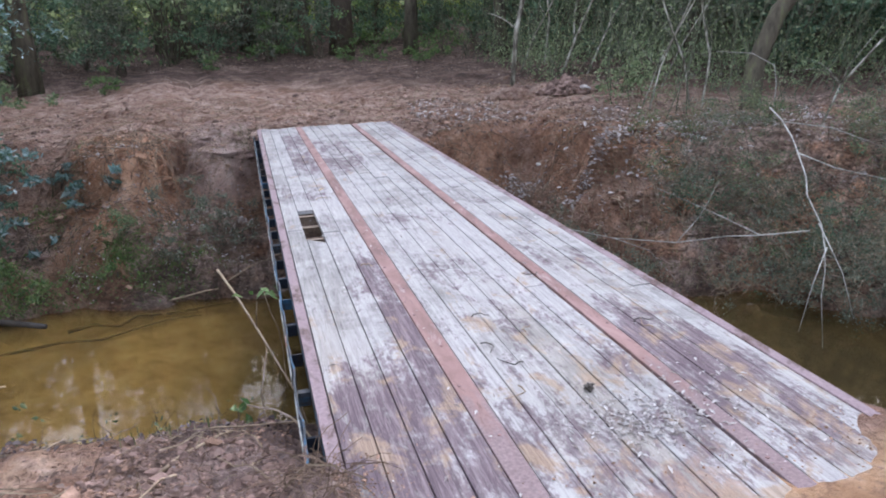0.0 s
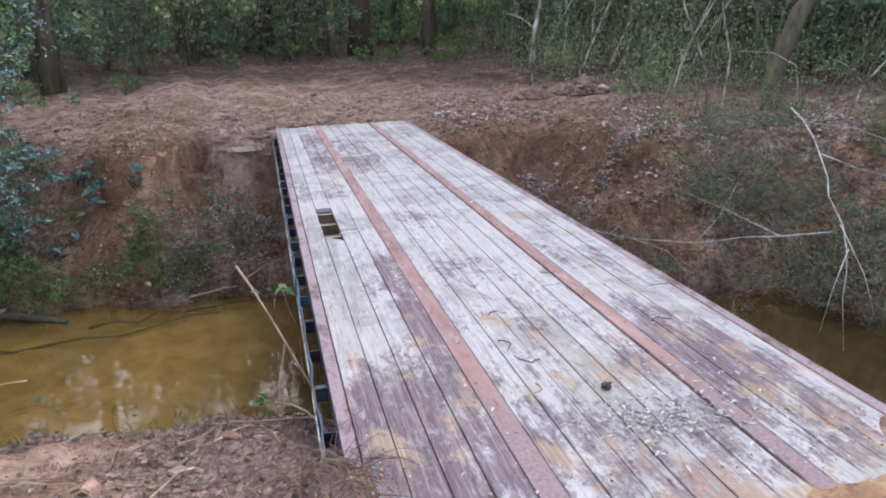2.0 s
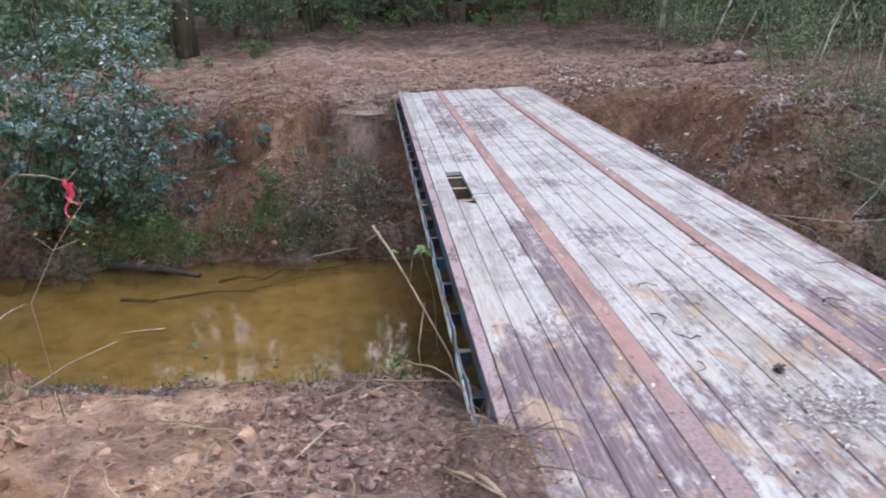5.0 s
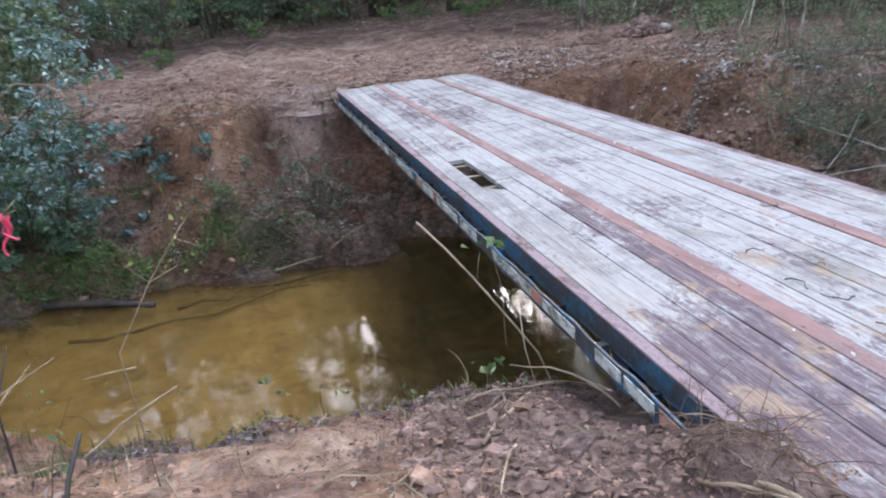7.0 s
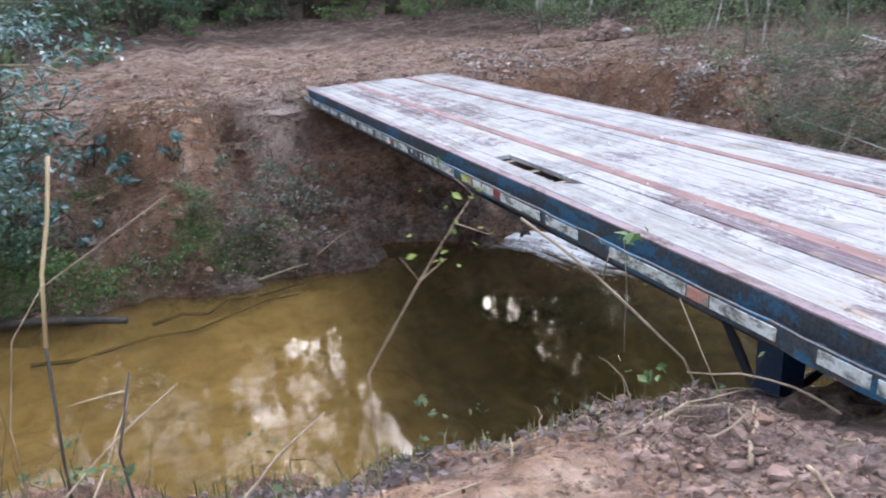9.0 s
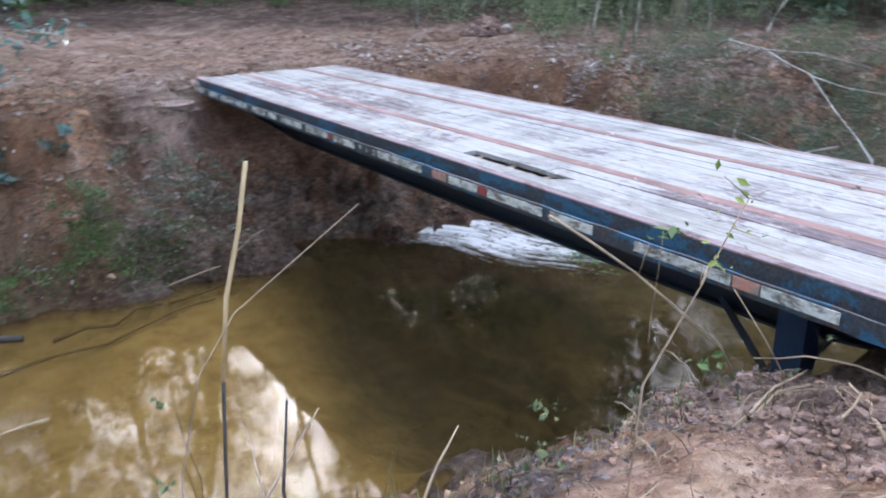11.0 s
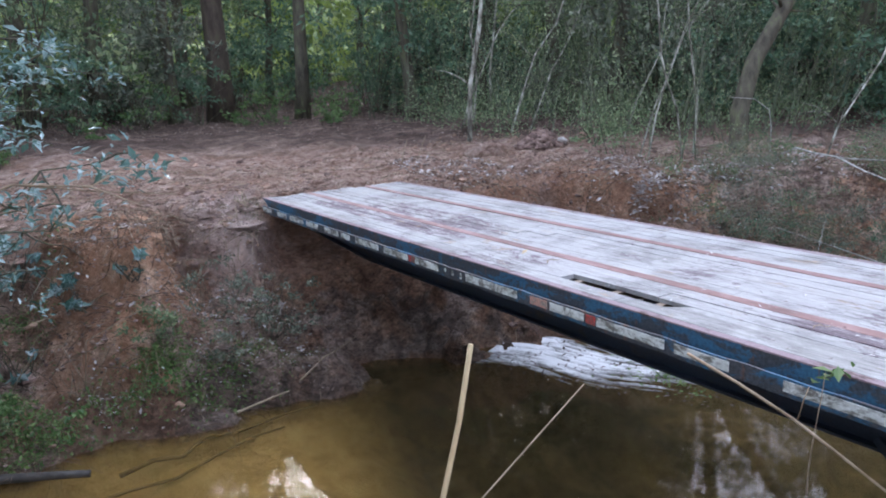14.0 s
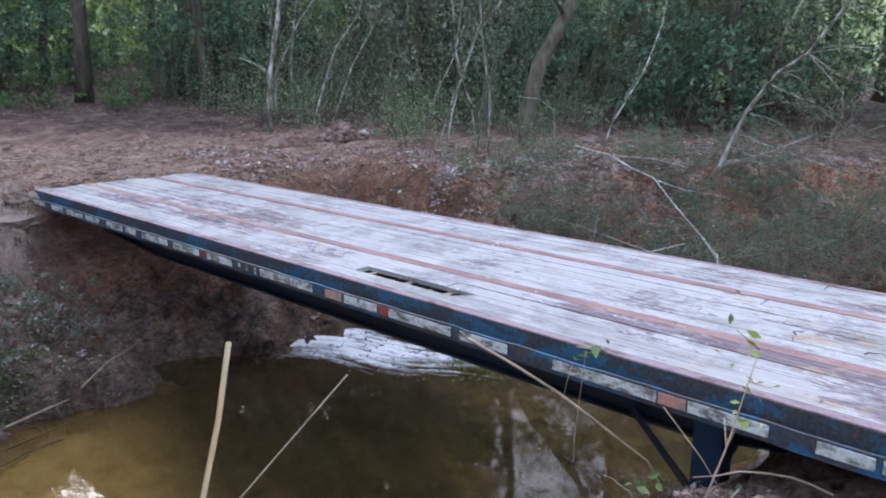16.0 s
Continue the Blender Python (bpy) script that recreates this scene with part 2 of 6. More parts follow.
    scarp = maths(n, l, "MAXIMUM", scarp, fan)
    c = mix(n, l, maths(n, l, "MULTIPLY", scarp, 0.85), c, ramp(n, l, mid, [(0.32, (0.24, 0.112, 0.066)), (0.5, (0.54, 0.295, 0.180)), (0.7, (0.72, 0.48, 0.33))]))
    spur = maths(n, l, "MULTIPLY", maths(n, l, "MULTIPLY", span(n, l, xj, -1.35, -1.1), span(n, l, xj, 0.1, -0.2)), maths(n, l, "MULTIPLY", span(n, l, yy, 14.0, 14.5), span(n, l, yy, 16.6, 15.8)))
    spur = maths(n, l, "MULTIPLY", spur, span(n, l, axis(n, l, 2), -1.25, -0.75))
    c = mix(n, l, maths(n, l, "MULTIPLY", spur, 0.7), c, ramp(n, l, mid, [(0.32, (0.24, 0.155, 0.135)), (0.5, (0.52, 0.385, 0.345)), (0.7, (0.70, 0.57, 0.52))]))
    red = maths(n, l, "MULTIPLY", maths(n, l, "MULTIPLY", span(n, l, xj, 2.6, 3.2), span(n, l, xj, 6.4, 5.6)), maths(n, l, "MULTIPLY", span(n, l, yy, 11.4, 12.0), span(n, l, yy, 15.6, 15.0)))
    c = mix(n, l, maths(n, l, "MULTIPLY", red, 0.6), c, ramp(n, l, scraped, [(0.32, (0.13, 0.062, 0.040)), (0.5, (0.33, 0.175, 0.110)), (0.7, (0.50, 0.33, 0.24))]))
    raw_clay = ramp(n, l, mid, [(0.32, (0.42, 0.235, 0.13)), (0.5, (0.70, 0.44, 0.265)), (0.7, (0.80, 0.61, 0.45))])
    lump_k = ramp(n, l, spot, [(0.36, (0.3, 0.3, 0.3)), (0.52, (0.85, 0.85, 0.85))])
    near_soil = ramp(n, l, mid, [(0.30, (0.21, 0.125, 0.095)), (0.5, (0.43, 0.275, 0.215)), (0.7, (0.62, 0.45, 0.37))])
    c = mix(n, l, maths(n, l, "MULTIPLY", near_bare, 0.75), c, mix(n, l, 0.6, near_soil, ramp(n, l, spot, [(0.36, (0.45, 0.42, 0.41)), (0.5, (1, 1, 1)), (0.66, (1.4, 1.38, 1.36))]), "MULTIPLY"))
    dug = ramp(n, l, noise_tex(n, l, p, 0.85, 5, 0.62, 0.7), [(0.44, (0, 0, 0)), (0.55, (1, 1, 1))])
    c = mix(n, l, maths(n, l, "MULTIPLY", maths(n, l, "MULTIPLY", near_bare, dug), lump_k), c, raw_clay)
    trod = maths(n, l, "MULTIPLY", maths(n, l, "MULTIPLY", span(n, l, xj, -1.0, -0.6), span(n, l, xx, 0.16, 0.02)), maths(n, l, "MULTIPLY", span(n, l, yy, 3.7, 4.1), span(n, l, yy, 6.4, 6.0)))
    topsoil = mix(n, l, 0.7, ramp(n, l, mid, [(0.32, (0.075, 0.050, 0.046)), (0.5, (0.185, 0.130, 0.122)), (0.7, (0.34, 0.26, 0.25))]), speckle, "MULTIPLY")
    c = mix(n, l, maths(n, l, "MULTIPLY", trod, 0.75), c, topsoil)
    # forest floor of dark leaf mould past the graded soil
    y = axis(n, l, 1)
    back = maths(n, l, "ADD", y, maths(n, l, "MULTIPLY", maths(n, l, "MAXIMUM", maths(n, l, "SUBTRACT", xx, 1.0), 0.0), 0.75))
    edge = maths(n, l, "ADD", span(n, l, back, 20.8, 24.0), maths(n, l, "MULTIPLY", maths(n, l, "SUBTRACT", big, 0.5), 2.2), True)
    mould = ramp(n, l, mid, [(0.3, (0.045, 0.032, 0.028)), (0.55, (0.13, 0.085, 0.07)), (0.72, (0.26, 0.19, 0.16))])
    c = mix(n, l, edge, c, mould)
    # wet dark strip by the water, amber sand of the bed below it
    z = axis(n, l, 2)
    damp = maths(n, l, "ADD", span(n, l, z, -1.1, -2.0), maths(n, l, "MULTIPLY", maths(n, l, "SUBTRACT", big, 0.5), 1.2), True)
    c = mix(n, l, maths(n, l, "MULTIPLY", damp, 0.6), c, ramp(n, l, mid, [(0.35, (0.035, 0.028, 0.023)), (0.65, (0.125, 0.098, 0.080))]))
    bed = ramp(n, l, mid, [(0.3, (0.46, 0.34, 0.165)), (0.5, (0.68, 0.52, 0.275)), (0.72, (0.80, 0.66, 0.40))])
    # bed turns dark towards +x: the deck's shade and depth put into colour
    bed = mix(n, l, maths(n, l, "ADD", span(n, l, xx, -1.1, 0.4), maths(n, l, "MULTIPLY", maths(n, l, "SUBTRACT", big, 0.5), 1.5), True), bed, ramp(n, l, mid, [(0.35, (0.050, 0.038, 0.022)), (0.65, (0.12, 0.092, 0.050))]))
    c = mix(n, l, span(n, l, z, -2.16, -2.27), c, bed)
    l.new(c, b.inputs["Base Color"])
    bump(n, l, b, maths(n, l, "ADD", maths(n, l, "ADD", fine, spot), maths(n, l, "MULTIPLY", mid, 1.5)), 1.0, 0.09)
    return m


def plain_material(name, stops, scale=8.0, rough=0.85, spec=0.25, bump_s=0.4, bump_d=0.01, stretch=(1, 1, 1), metal=0.0, island=False):
    m, n, l, b = material(name, rough, metal, spec)
    fac = noise_tex(n, l, position(n, l, stretch), scale, 5, 0.65)
    c = ramp(n, l, fac, stops)
    if island:
        g = n.new("ShaderNodeNewGeometry")
        c = mix(n, l, 0.7, c, ramp(n, l, g.outputs["Random Per Island"], [(0.0, (0.45, 0.45, 0.45)), (1.0, (1.5, 1.5, 1.5))]), "MULTIPLY")
    l.new(c, b.inputs["Base Color"])
    bump(n, l, b, fac, bump_s, bump_d)
    return m


STAINS = [  # x0, x1, y0, y1, strength: dark weathering patches that stay on the deck
    (0.53, 0.69, 4.3, 7.3, 0.24), (0.0, 0.72, 3.5, 5.3, 0.25), (0.70, 1.15, 3.5, 4.7, 0.17), (1.15, 2.45, 3.4, 4.6, 0.14), (1.82, 2.12, 4.0, 5.6, 0.24), (2.11, 2.27, 3.6, 5.2, 0.25), (1.48, 1.72, 4.6, 5.2, 0.20),
    (0.36, 0.70, 10.8, 14.6, 0.15), (0.80, 1.35, 10.8, 14.0, 0.14), (0.05, 0.60, 9.4, 10.4, 0.10), (1.0, 1.7, 6.1, 7.0, 0.09), (1.85, 2.3, 6.3, 6.9, 0.12), (0.95, 1.6, 7.8, 8.6, 0.08)]


def wood_material(name, stain=0.0):
    """Bleached planks under drifting grey and mauve weather stains, tan patches, flecks and grime; stain shifts how much."""
    m, n, l, b = material(name, 0.8, 0, 0.3)
    oi = n.new("ShaderNodeObjectInfo")
    base = position(n, l)
    off = n.new("ShaderNodeVectorMath")
    off.operation = "ADD"
    comb = n.new("ShaderNodeCombineXYZ")
    l.new(maths(n, l, "MULTIPLY", oi.outputs["Random"], 37.0), comb.inputs[1])
    l.new(maths(n, l, "MULTIPLY", oi.outputs["Random"], 11.0), comb.inputs[2])
    l.new(base, off.inputs[0])
    l.new(comb.outputs[0], off.inputs[1])

    def stretched(sx, sy):
        mp = n.new("ShaderNodeMapping")
        mp.inputs["Scale"].default_value = (sx, sy, sx)
        l.new(off.outputs[0], mp.inputs["Vector"])
        return mp.outputs["Vector"]

    def centred(fac, gain):
        return maths(n, l, "MULTIPLY", maths(n, l, "SUBTRACT", fac, 0.5), gain)

    def total(*terms):
        out = terms[0]
        for t in terms[1:]:
            out = maths(n, l, "ADD", out, t)
        return out

    grain = noise_tex(n, l, stretched(52, 2.4), 1.0, 6, 0.78, 0.8)
    streak = noise_tex(n, l, stretched(20, 1.0), 1.0, 5, 0.7, 0.6)
    cloud = noise_tex(n, l, position(n, l, (1.05, 1.0, 1)), 1.0, 5, 0.62, 1.0)
    drift = noise_tex(n, l, position(n, l, (2.6, 2.3, 1)), 1.0, 6, 0.68, 0.8)
    fleck = noise_tex(n, l, position(n, l, (12, 6, 12)), 1.0, 6, 0.75, 1.0)
    chip = noise_tex(n, l, position(n, l, (38, 15, 38)), 1.0, 5, 0.75, 0.6)
    speck = noise_tex(n, l, base, 30, 4, 0.7)
    pale = ramp(n, l, grain, [(0.24, (0.175, 0.163, 0.163)), (0.42, (0.325, 0.315, 0.317)), (0.66, (0.475, 0.464, 0.466))])
    cream = ramp(n, l, grain, [(0.25, (0.145, 0.125, 0.108)), (0.45, (0.265, 0.240, 0.212)), (0.70, (0.385, 0.355, 0.32))])
    grey = ramp(n, l, grain, [(0.26, (0.085, 0.082, 0.084)), (0.48, (0.200, 0.196, 0.194)), (0.72, (0.32, 0.315, 0.305))])
    mauve = ramp(n, l, grain, [(0.28, (0.045, 0.030, 0.040)), (0.5, (0.125, 0.088, 0.106)), (0.72, (0.27, 0.215, 0.235))])
    tan = ramp(n, l, grain, [(0.3, (0.17, 0.115, 0.075)), (0.55, (0.37, 0.275, 0.195)), (0.75, (0.48, 0.39, 0.31))])
    x, y = axis(n, l, 0), axis(n, l, 1)
    worn = span(n, l, y, 7.0, 4.2)  # the trodden near end is more worn
    c = mix(n, l, ramp(n, l, total(centred(oi.outputs["Random"], 0.55), centred(drift, 1.2), maths(n, l, "MULTIPLY", worn, 0.25)), [(0.05, (0, 0, 0)), (0.55, (0.8, 0.8, 0.8))]), pale, cream)
    # thin grey weathering that drifts across the boards
    k = total(cloud, centred(drift, 0.65), centred(streak, 0.35), centred(fleck, 0.35), centred(chip, 0.2), centred(oi.outputs["Random"], 0.08))
    c = mix(n, l, ramp(n, l, k, [(0.44, (0, 0, 0)), (0.55, (0.42, 0.42, 0.42)), (0.70, (0.92, 0.92, 0.92))]), c, grey)
    # mauve-black stains in patches of their own, flaking at the edges
    spots = maths(n, l, "MULTIPLY", worn, 0.10)
    for x0, x1, y0, y1, s in STAINS:
        px = maths(n, l, "MULTIPLY", span(n, l, x, x0 - 0.02, x0 + 0.02), span(n, l, x, x1 + 0.02, x1 - 0.02))
        py = maths(n, l, "MULTIPLY", span(n, l, y, y0 - 0.1, y0 + 0.35), span(n, l, y, y1 + 0.35, y1 - 0.35))
        spots = maths(n, l, "MAXIMUM", spots, maths(n, l, "MULTIPLY", maths(n, l, "MULTIPLY", px, py), s))
    flake = noise_tex(n, l, position(n, l, (5.0, 2.2, 5)), 1.0, 6, 0.7, 0.9)
    k = total(maths(n, l, "MULTIPLY", flake, 0.8), maths(n, l, "MULTIPLY", cloud, 0.35), centred(fleck, 0.5), centred(chip, 0.45), centred(streak, 0.2), spots)
    k = maths(n, l, "ADD", k, stain)
    c = mix(n, l, ramp(n, l, k, [(0.655, (0, 0, 0)), (0.70, (0.45, 0.45, 0.45)), (0.80, (0.92, 0.92, 0.92))]), c, mauve)
    tk = total(noise_tex(n, l, position(n, l, (4.5, 2.6, 4)), 1.0, 5, 0.65, 0.5), maths(n, l, "MULTIPLY", worn, 0.075), centred(fleck, 0.3))
    c = mix(n, l, ramp(n, l, tk, [(0.60, (0, 0, 0)), (0.70, (0.75, 0.75, 0.75))]), c, tan)
    c = mix(n, l, ramp(n, l, speck, [(0.66, (0, 0, 0)), (0.73, (0.75, 0.75, 0.75))]), c, (0.075, 0.055, 0.055))
    # clay trodden on to the first metre
    mud = total(span(n, l, y, 4.45, 3.6), centred(cloud, 2.2), centred(fleck, 1.6))
    c = mix(n, l, ramp(n, l, mud, [(0.60, (0, 0, 0)), (0.95, (0.6, 0.6, 0.6))]), c, ramp(n, l, fleck, [(0.35, (0.17, 0.115, 0.09)), (0.65, (0.42, 0.30, 0.235))]))
    l.new(c, b.inputs["Base Color"])
    bump(n, l, b, maths(n, l, "ADD", grain, maths(n, l, "MULTIPLY", flake, 0.5)), 0.7, 0.006)
    return m


def leaf_material(name, stops, rough=0.45, spec=0.5):
    m, n, l, b = material(name, rough, 0, spec)
    g = n.new("ShaderNodeNewGeometry")
    c = ramp(n, l, g.outputs["Random Per Island"], stops)
    l.new(c, b.inputs["Base Color"])
    tr = n.new("ShaderNodeBsdfTranslucent")
    l.new(c, tr.inputs["Color"])
    ms = n.new("ShaderNodeMixShader")
    ms.inputs[0].default_value = 0.36
    l.new(b.outputs[0], ms.inputs[1])
    l.new(tr.outputs[0], ms.inputs[2])
    l.new(ms.outputs[0], n["Material Output"].inputs["Surface"])
    return m


def water_material():
    m, n, l, b = material("creek_water", 0.02)
    n.remove(b)
    clear = n.new("ShaderNodeBsdfTransparent")
    p = position(n, l)
    murk = noise_tex(n, l, p, 0.7, 3, 0.5)
    l.new(ramp(n, l, murk, [(0.3, (0.74, 0.64, 0.42)), (0.7, (0.85, 0.75, 0.52))]), clear.inputs["Color"])
    gloss = n.new("ShaderNodeBsdfGlossy")
    gloss.inputs["Roughness"].default_value = 0.03
    fr = n.new("ShaderNodeFresnel")
    fr.inputs["IOR"].default_value = 1.33
    bp = n.new("ShaderNodeBump")
    bp.inputs["Strength"].default_value, bp.inputs["Distance"].default_value = 0.06, 0.02
    l.new(noise_tex(n, l, position(n, l, (1, 1.6, 1)), 3.0, 3, 0.5), bp.inputs["Height"])
    l.new(bp.outputs["Normal"], gloss.inputs["Normal"])
    l.new(bp.outputs["Normal"], fr.inputs["Normal"])
    ms = n.new("ShaderNodeMixShader")
    l.new(fr.outputs[0], ms.inputs[0])
    silt = n.new("ShaderNodeBsdfDiffuse")  # fine silt hanging in the water
    silt.inputs["Color"].default_value = (0.40, 0.30, 0.14, 1)
    body = n.new("ShaderNodeMixShader")
    body.inputs[0].default_value = 0.085
    l.new(clear.outputs[0], body.inputs[1])
    l.new(silt.outputs[0], body.inputs[2])
    l.new(body.outputs[0], ms.inputs[1])
    l.new(gloss.outputs[0], ms.inputs[2])
    l.new(ms.outputs[0], n["Material Output"].inputs["Surface"])
    return m


def painted_material(name, paint, rust, amount, scale=9.0, rough=0.55):
    """Old paint flaking to rust."""
    m, n, l, b = material(name, rough, 0.0, 0.35)
    p = position(n, l, (1, 0.5, 1))
    k = noise_tex(n, l, p, scale, 6, 0.7, 0.4)
    fine = noise_tex(n, l, position(n, l), 45, 4, 0.7)
    rusty = ramp(n, l, fine, [(0.3, tuple(v * 0.5 for v in rust)), (0.7, tuple(min(1, v * 1.4) for v in rust))])
    tint = ramp(n, l, fine, [(0.3, tuple(v * 0.75 for v in paint)), (0.7, tuple(min(1, v * 1.15) for v in paint))])
    c = mix(n, l, ramp(n, l, k, [(amount - 0.06, (1, 1, 1)), (amount + 0.06, (0, 0, 0))]), tint, rusty)
    l.new(c, b.inputs["Base Color"])
    bump(n, l, b, maths(n, l, "ADD", k, fine), 0.3, 0.004)
    return m


def strip_material():
    """Faded red oxide on the deck's steel strips, scuffed pale, under trodden mauve dirt at the near end."""
    m, n, l, b = material("faded_red_strip", 0.7, 0.0, 0.3)
    wide = noise_tex(n, l, position(n, l, (2, 0.8, 1)), 1.6, 5, 0.65, 0.6)
    scuff = noise_tex(n, l, position(n, l, (14, 3, 1)), 1.0, 6, 0.75, 0.6)
    fine = noise_tex(n, l, position(n, l), 60, 4, 0.7)
    c = ramp(n, l, wide, [(0.34, (0.165, 0.100, 0.096)), (0.5, (0.250, 0.150, 0.140)), (0.66, (0.33, 0.212, 0.202))])
    c = mix(n, l, ramp(n, l, scuff, [(0.57, (0, 0, 0)), (0.68, (0.55, 0.55, 0.55))]), c, (0.46, 0.40, 0.40))
    c = mix(n, l, ramp(n, l, scuff, [(0.33, (0.7, 0.7, 0.7)), (0.42, (0, 0, 0))]), c, (0.10, 0.062, 0.060))
    dirt = maths(n, l, "ADD", span(n, l, axis(n, l, 1), 5.3, 4.2), maths(n, l, "MULTIPLY", maths(n, l, "SUBTRACT", scuff, 0.5), 2.0))
    c = mix(n, l, ramp(n, l, dirt, [(0.35, (0, 0, 0)), (0.8, (0.85, 0.85, 0.85))]), c, ramp(n, l, fine, [(0.3, (0.13, 0.095, 0.105)), (0.7, (0.29, 0.225, 0.235))]))
    l.new(c, b.inputs["Base Color"])
    bump(n, l, b, maths(n, l, "ADD", scuff, fine), 0.35, 0.003)
    return m


def rail_material(name, paint, wear):
    """Blue rail paint in lengths, chalky in places, broken by black grime and rust runs."""
    m, n, l, b = material(name, 0.5, 0.0, 0.35)
    lengths = noise_tex(n, l, position(n, l, (1, 1.1, 2.5)), 1.6, 6, 0.72, 0.5)
    flake = noise_tex(n, l, position(n, l, (1, 0.6, 1)), 16, 6, 0.75, 0.4)
    runs = noise_tex(n, l, position(n, l, (4, 9, 0.7)), 1.0, 5, 0.7, 0.2)
    fine = noise_tex(n, l, position(n, l), 45, 4, 0.7)
    c = ramp(n, l, fine, [(0.3, tuple(v * 0.6 for v in paint)), (0.7, tuple(v * 1.25 for v in paint))])
    chalk = ramp(n, l, flake, [(0.58, (0, 0, 0)), (0.70, (0.65, 0.65, 0.65))])
    c = mix(n, l, chalk, c, (0.16, 0.24, 0.30))
    k = maths(n, l, "ADD", lengths, maths(n, l, "MULTIPLY", maths(n, l, "SUBTRACT", flake, 0.5), 0.45))
    k = maths(n, l, "ADD", k, wear)
    c = mix(n, l, ramp(n, l, k, [(0.49, (0, 0, 0)), (0.56, (0.9, 0.9, 0.9))]), c, ramp(n, l, fine, [(0.3, (0.022, 0.022, 0.026)), (0.7, (0.085, 0.082, 0.085))]))
    c = mix(n, l, ramp(n, l, maths(n, l, "ADD", runs, maths(n, l, "MULTIPLY", maths(n, l, "SUBTRACT", flake, 0.5), 0.4)), [(0.60, (0, 0, 0)), (0.68, (0.8, 0.8, 0.8))]), c, ramp(n, l, fine, [(0.3, (0.06, 0.03, 0.022)), (0.7, (0.19, 0.095, 0.07))]))
    l.new(c, b.inputs["Base Color"])
    bump(n, l, b, maths(n, l, "ADD", flake, fine), 0.4, 0.004)
    return m


def sand_material():
    """White creek sand, grey where it is barely out of the water."""
    m, n, l, b = material("white_creek_sand", 0.75, 0, 0.3)
    p = position(n, l, (2.2, 1.0, 1.0))
    k = noise_tex(n, l, p, 6, 6, 0.75, 0.8)
    dry = span(n, l, axis(n, l, 2), WATER - 0.002, WATER + 0.022)
    k = maths(n, l, "ADD", maths(n, l, "MULTIPLY", k, 0.75), maths(n, l, "MULTIPLY", dry, 0.42))
    l.new(ramp(n, l, k, [(0.34, (0.07, 0.065, 0.065)), (0.52, (0.28, 0.275, 0.28)), (0.74, (0.74, 0.74, 0.76))]), b.inputs["Base Color"])
    bump(n, l, b, k, 0.4, 0.015)
    return m


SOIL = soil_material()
LUMP_SOIL = soil_material("clay_lump_soil", 0.0)
WOOD = wood_material("weathered_deck_wood")
WOOD_PALE = wood_material("bleached_deck_wood", -0.035)
WATER_M = water_material()
RUST = painted_material("rusty_steel_strip", (0.325, 0.188, 0.180), (0.215, 0.138, 0.138), 0.49, 2.4, 0.75)
STRIP = strip_material()
RAIL = painted_material("mauve_rusted_rail", (0.26, 0.195, 0.215), (0.11, 0.07, 0.066), 0.44, 5.0, 0.7)
BLUE = rail_material("old_blue_paint", (0.046, 0.125, 0.215), 0.035)
RUB = rail_material("worn_rub_rail", (0.034, 0.115, 0.21), 0.055)
DARK = painted_material("dark_blue_frame", (0.016, 0.024, 0.042), (0.035, 0.026, 0.022), 0.42, 4.0, 0.6)
LEGBLUE = painted_material("leg_blue_paint", (0.022, 0.055, 0.13), (0.04, 0.03, 0.03), 0.42, 4.0, 0.5)
TAPE_W = painted_material("white_tape", (0.62, 0.65, 0.64), (0.17, 0.165, 0.15), 0.475, 13.0, 0.5)
TAPE_R = painted_material("red_tape", (0.42, 0.04, 0.04), (0.16, 0.10, 0.09), 0.5, 11.0, 0.45)
TAPE_P = painted_material("faded_red_tape", (0.52, 0.26, 0.21), (0.30, 0.25, 0.22), 0.48, 12.0, 0.5)
BARK = plain_material("grey_brown_bark", [(0.3, (0.04, 0.034, 0.026)), (0.52, (0.10, 0.088, 0.066)), (0.62, (0.12, 0.125, 0.07)), (0.78, (0.20, 0.18, 0.15))], 6, 0.9, 0.2, 0.8, 0.03, (1, 1, 0.25))
PALE_BARK = plain_material("pale_lichen_bark", [(0.36, (0.07, 0.062, 0.05)), (0.48, (0.20, 0.19, 0.155)), (0.64, (0.46, 0.45, 0.40))], 7, 0.9, 0.2, 0.5, 0.01, (1, 1, 0.4))
RED_BARK = plain_material("reddish_bark", [(0.3, (0.036, 0.027, 0.022)), (0.55, (0.085, 0.066, 0.051)), (0.66, (0.09, 0.085, 0.052)), (0.8, (0.14, 0.115, 0.09))], 5, 0.9, 0.2, 0.8, 0.03, (1, 1, 0.25))
STEM = plain_material("lichened_thin_stem", [(0.3, (0.055, 0.060, 0.040)), (0.52, (0.110, 0.120, 0.080)), (0.75, (0.20, 0.21, 0.155))], 5, 0.9, 0.2, 0.4, 0.006, (1, 1, 0.4), 0, True)
TWIG = plain_material("dry_twig", [(0.3, (0.16, 0.115, 0.08)), (0.6, (0.36, 0.28, 0.20)), (0.8, (0.52, 0.43, 0.32))], 7, 0.85, 0.2, 0.4, 0.006, (1, 1, 1), 0, True)
ROOT = plain_material("brown_root", [(0.3, (0.085, 0.056, 0.040)), (0.55, (0.175, 0.122, 0.090)), (0.8, (0.30, 0.225, 0.17))], 7, 0.9, 0.2, 0.4, 0.006, (1, 1, 1), 0, True)
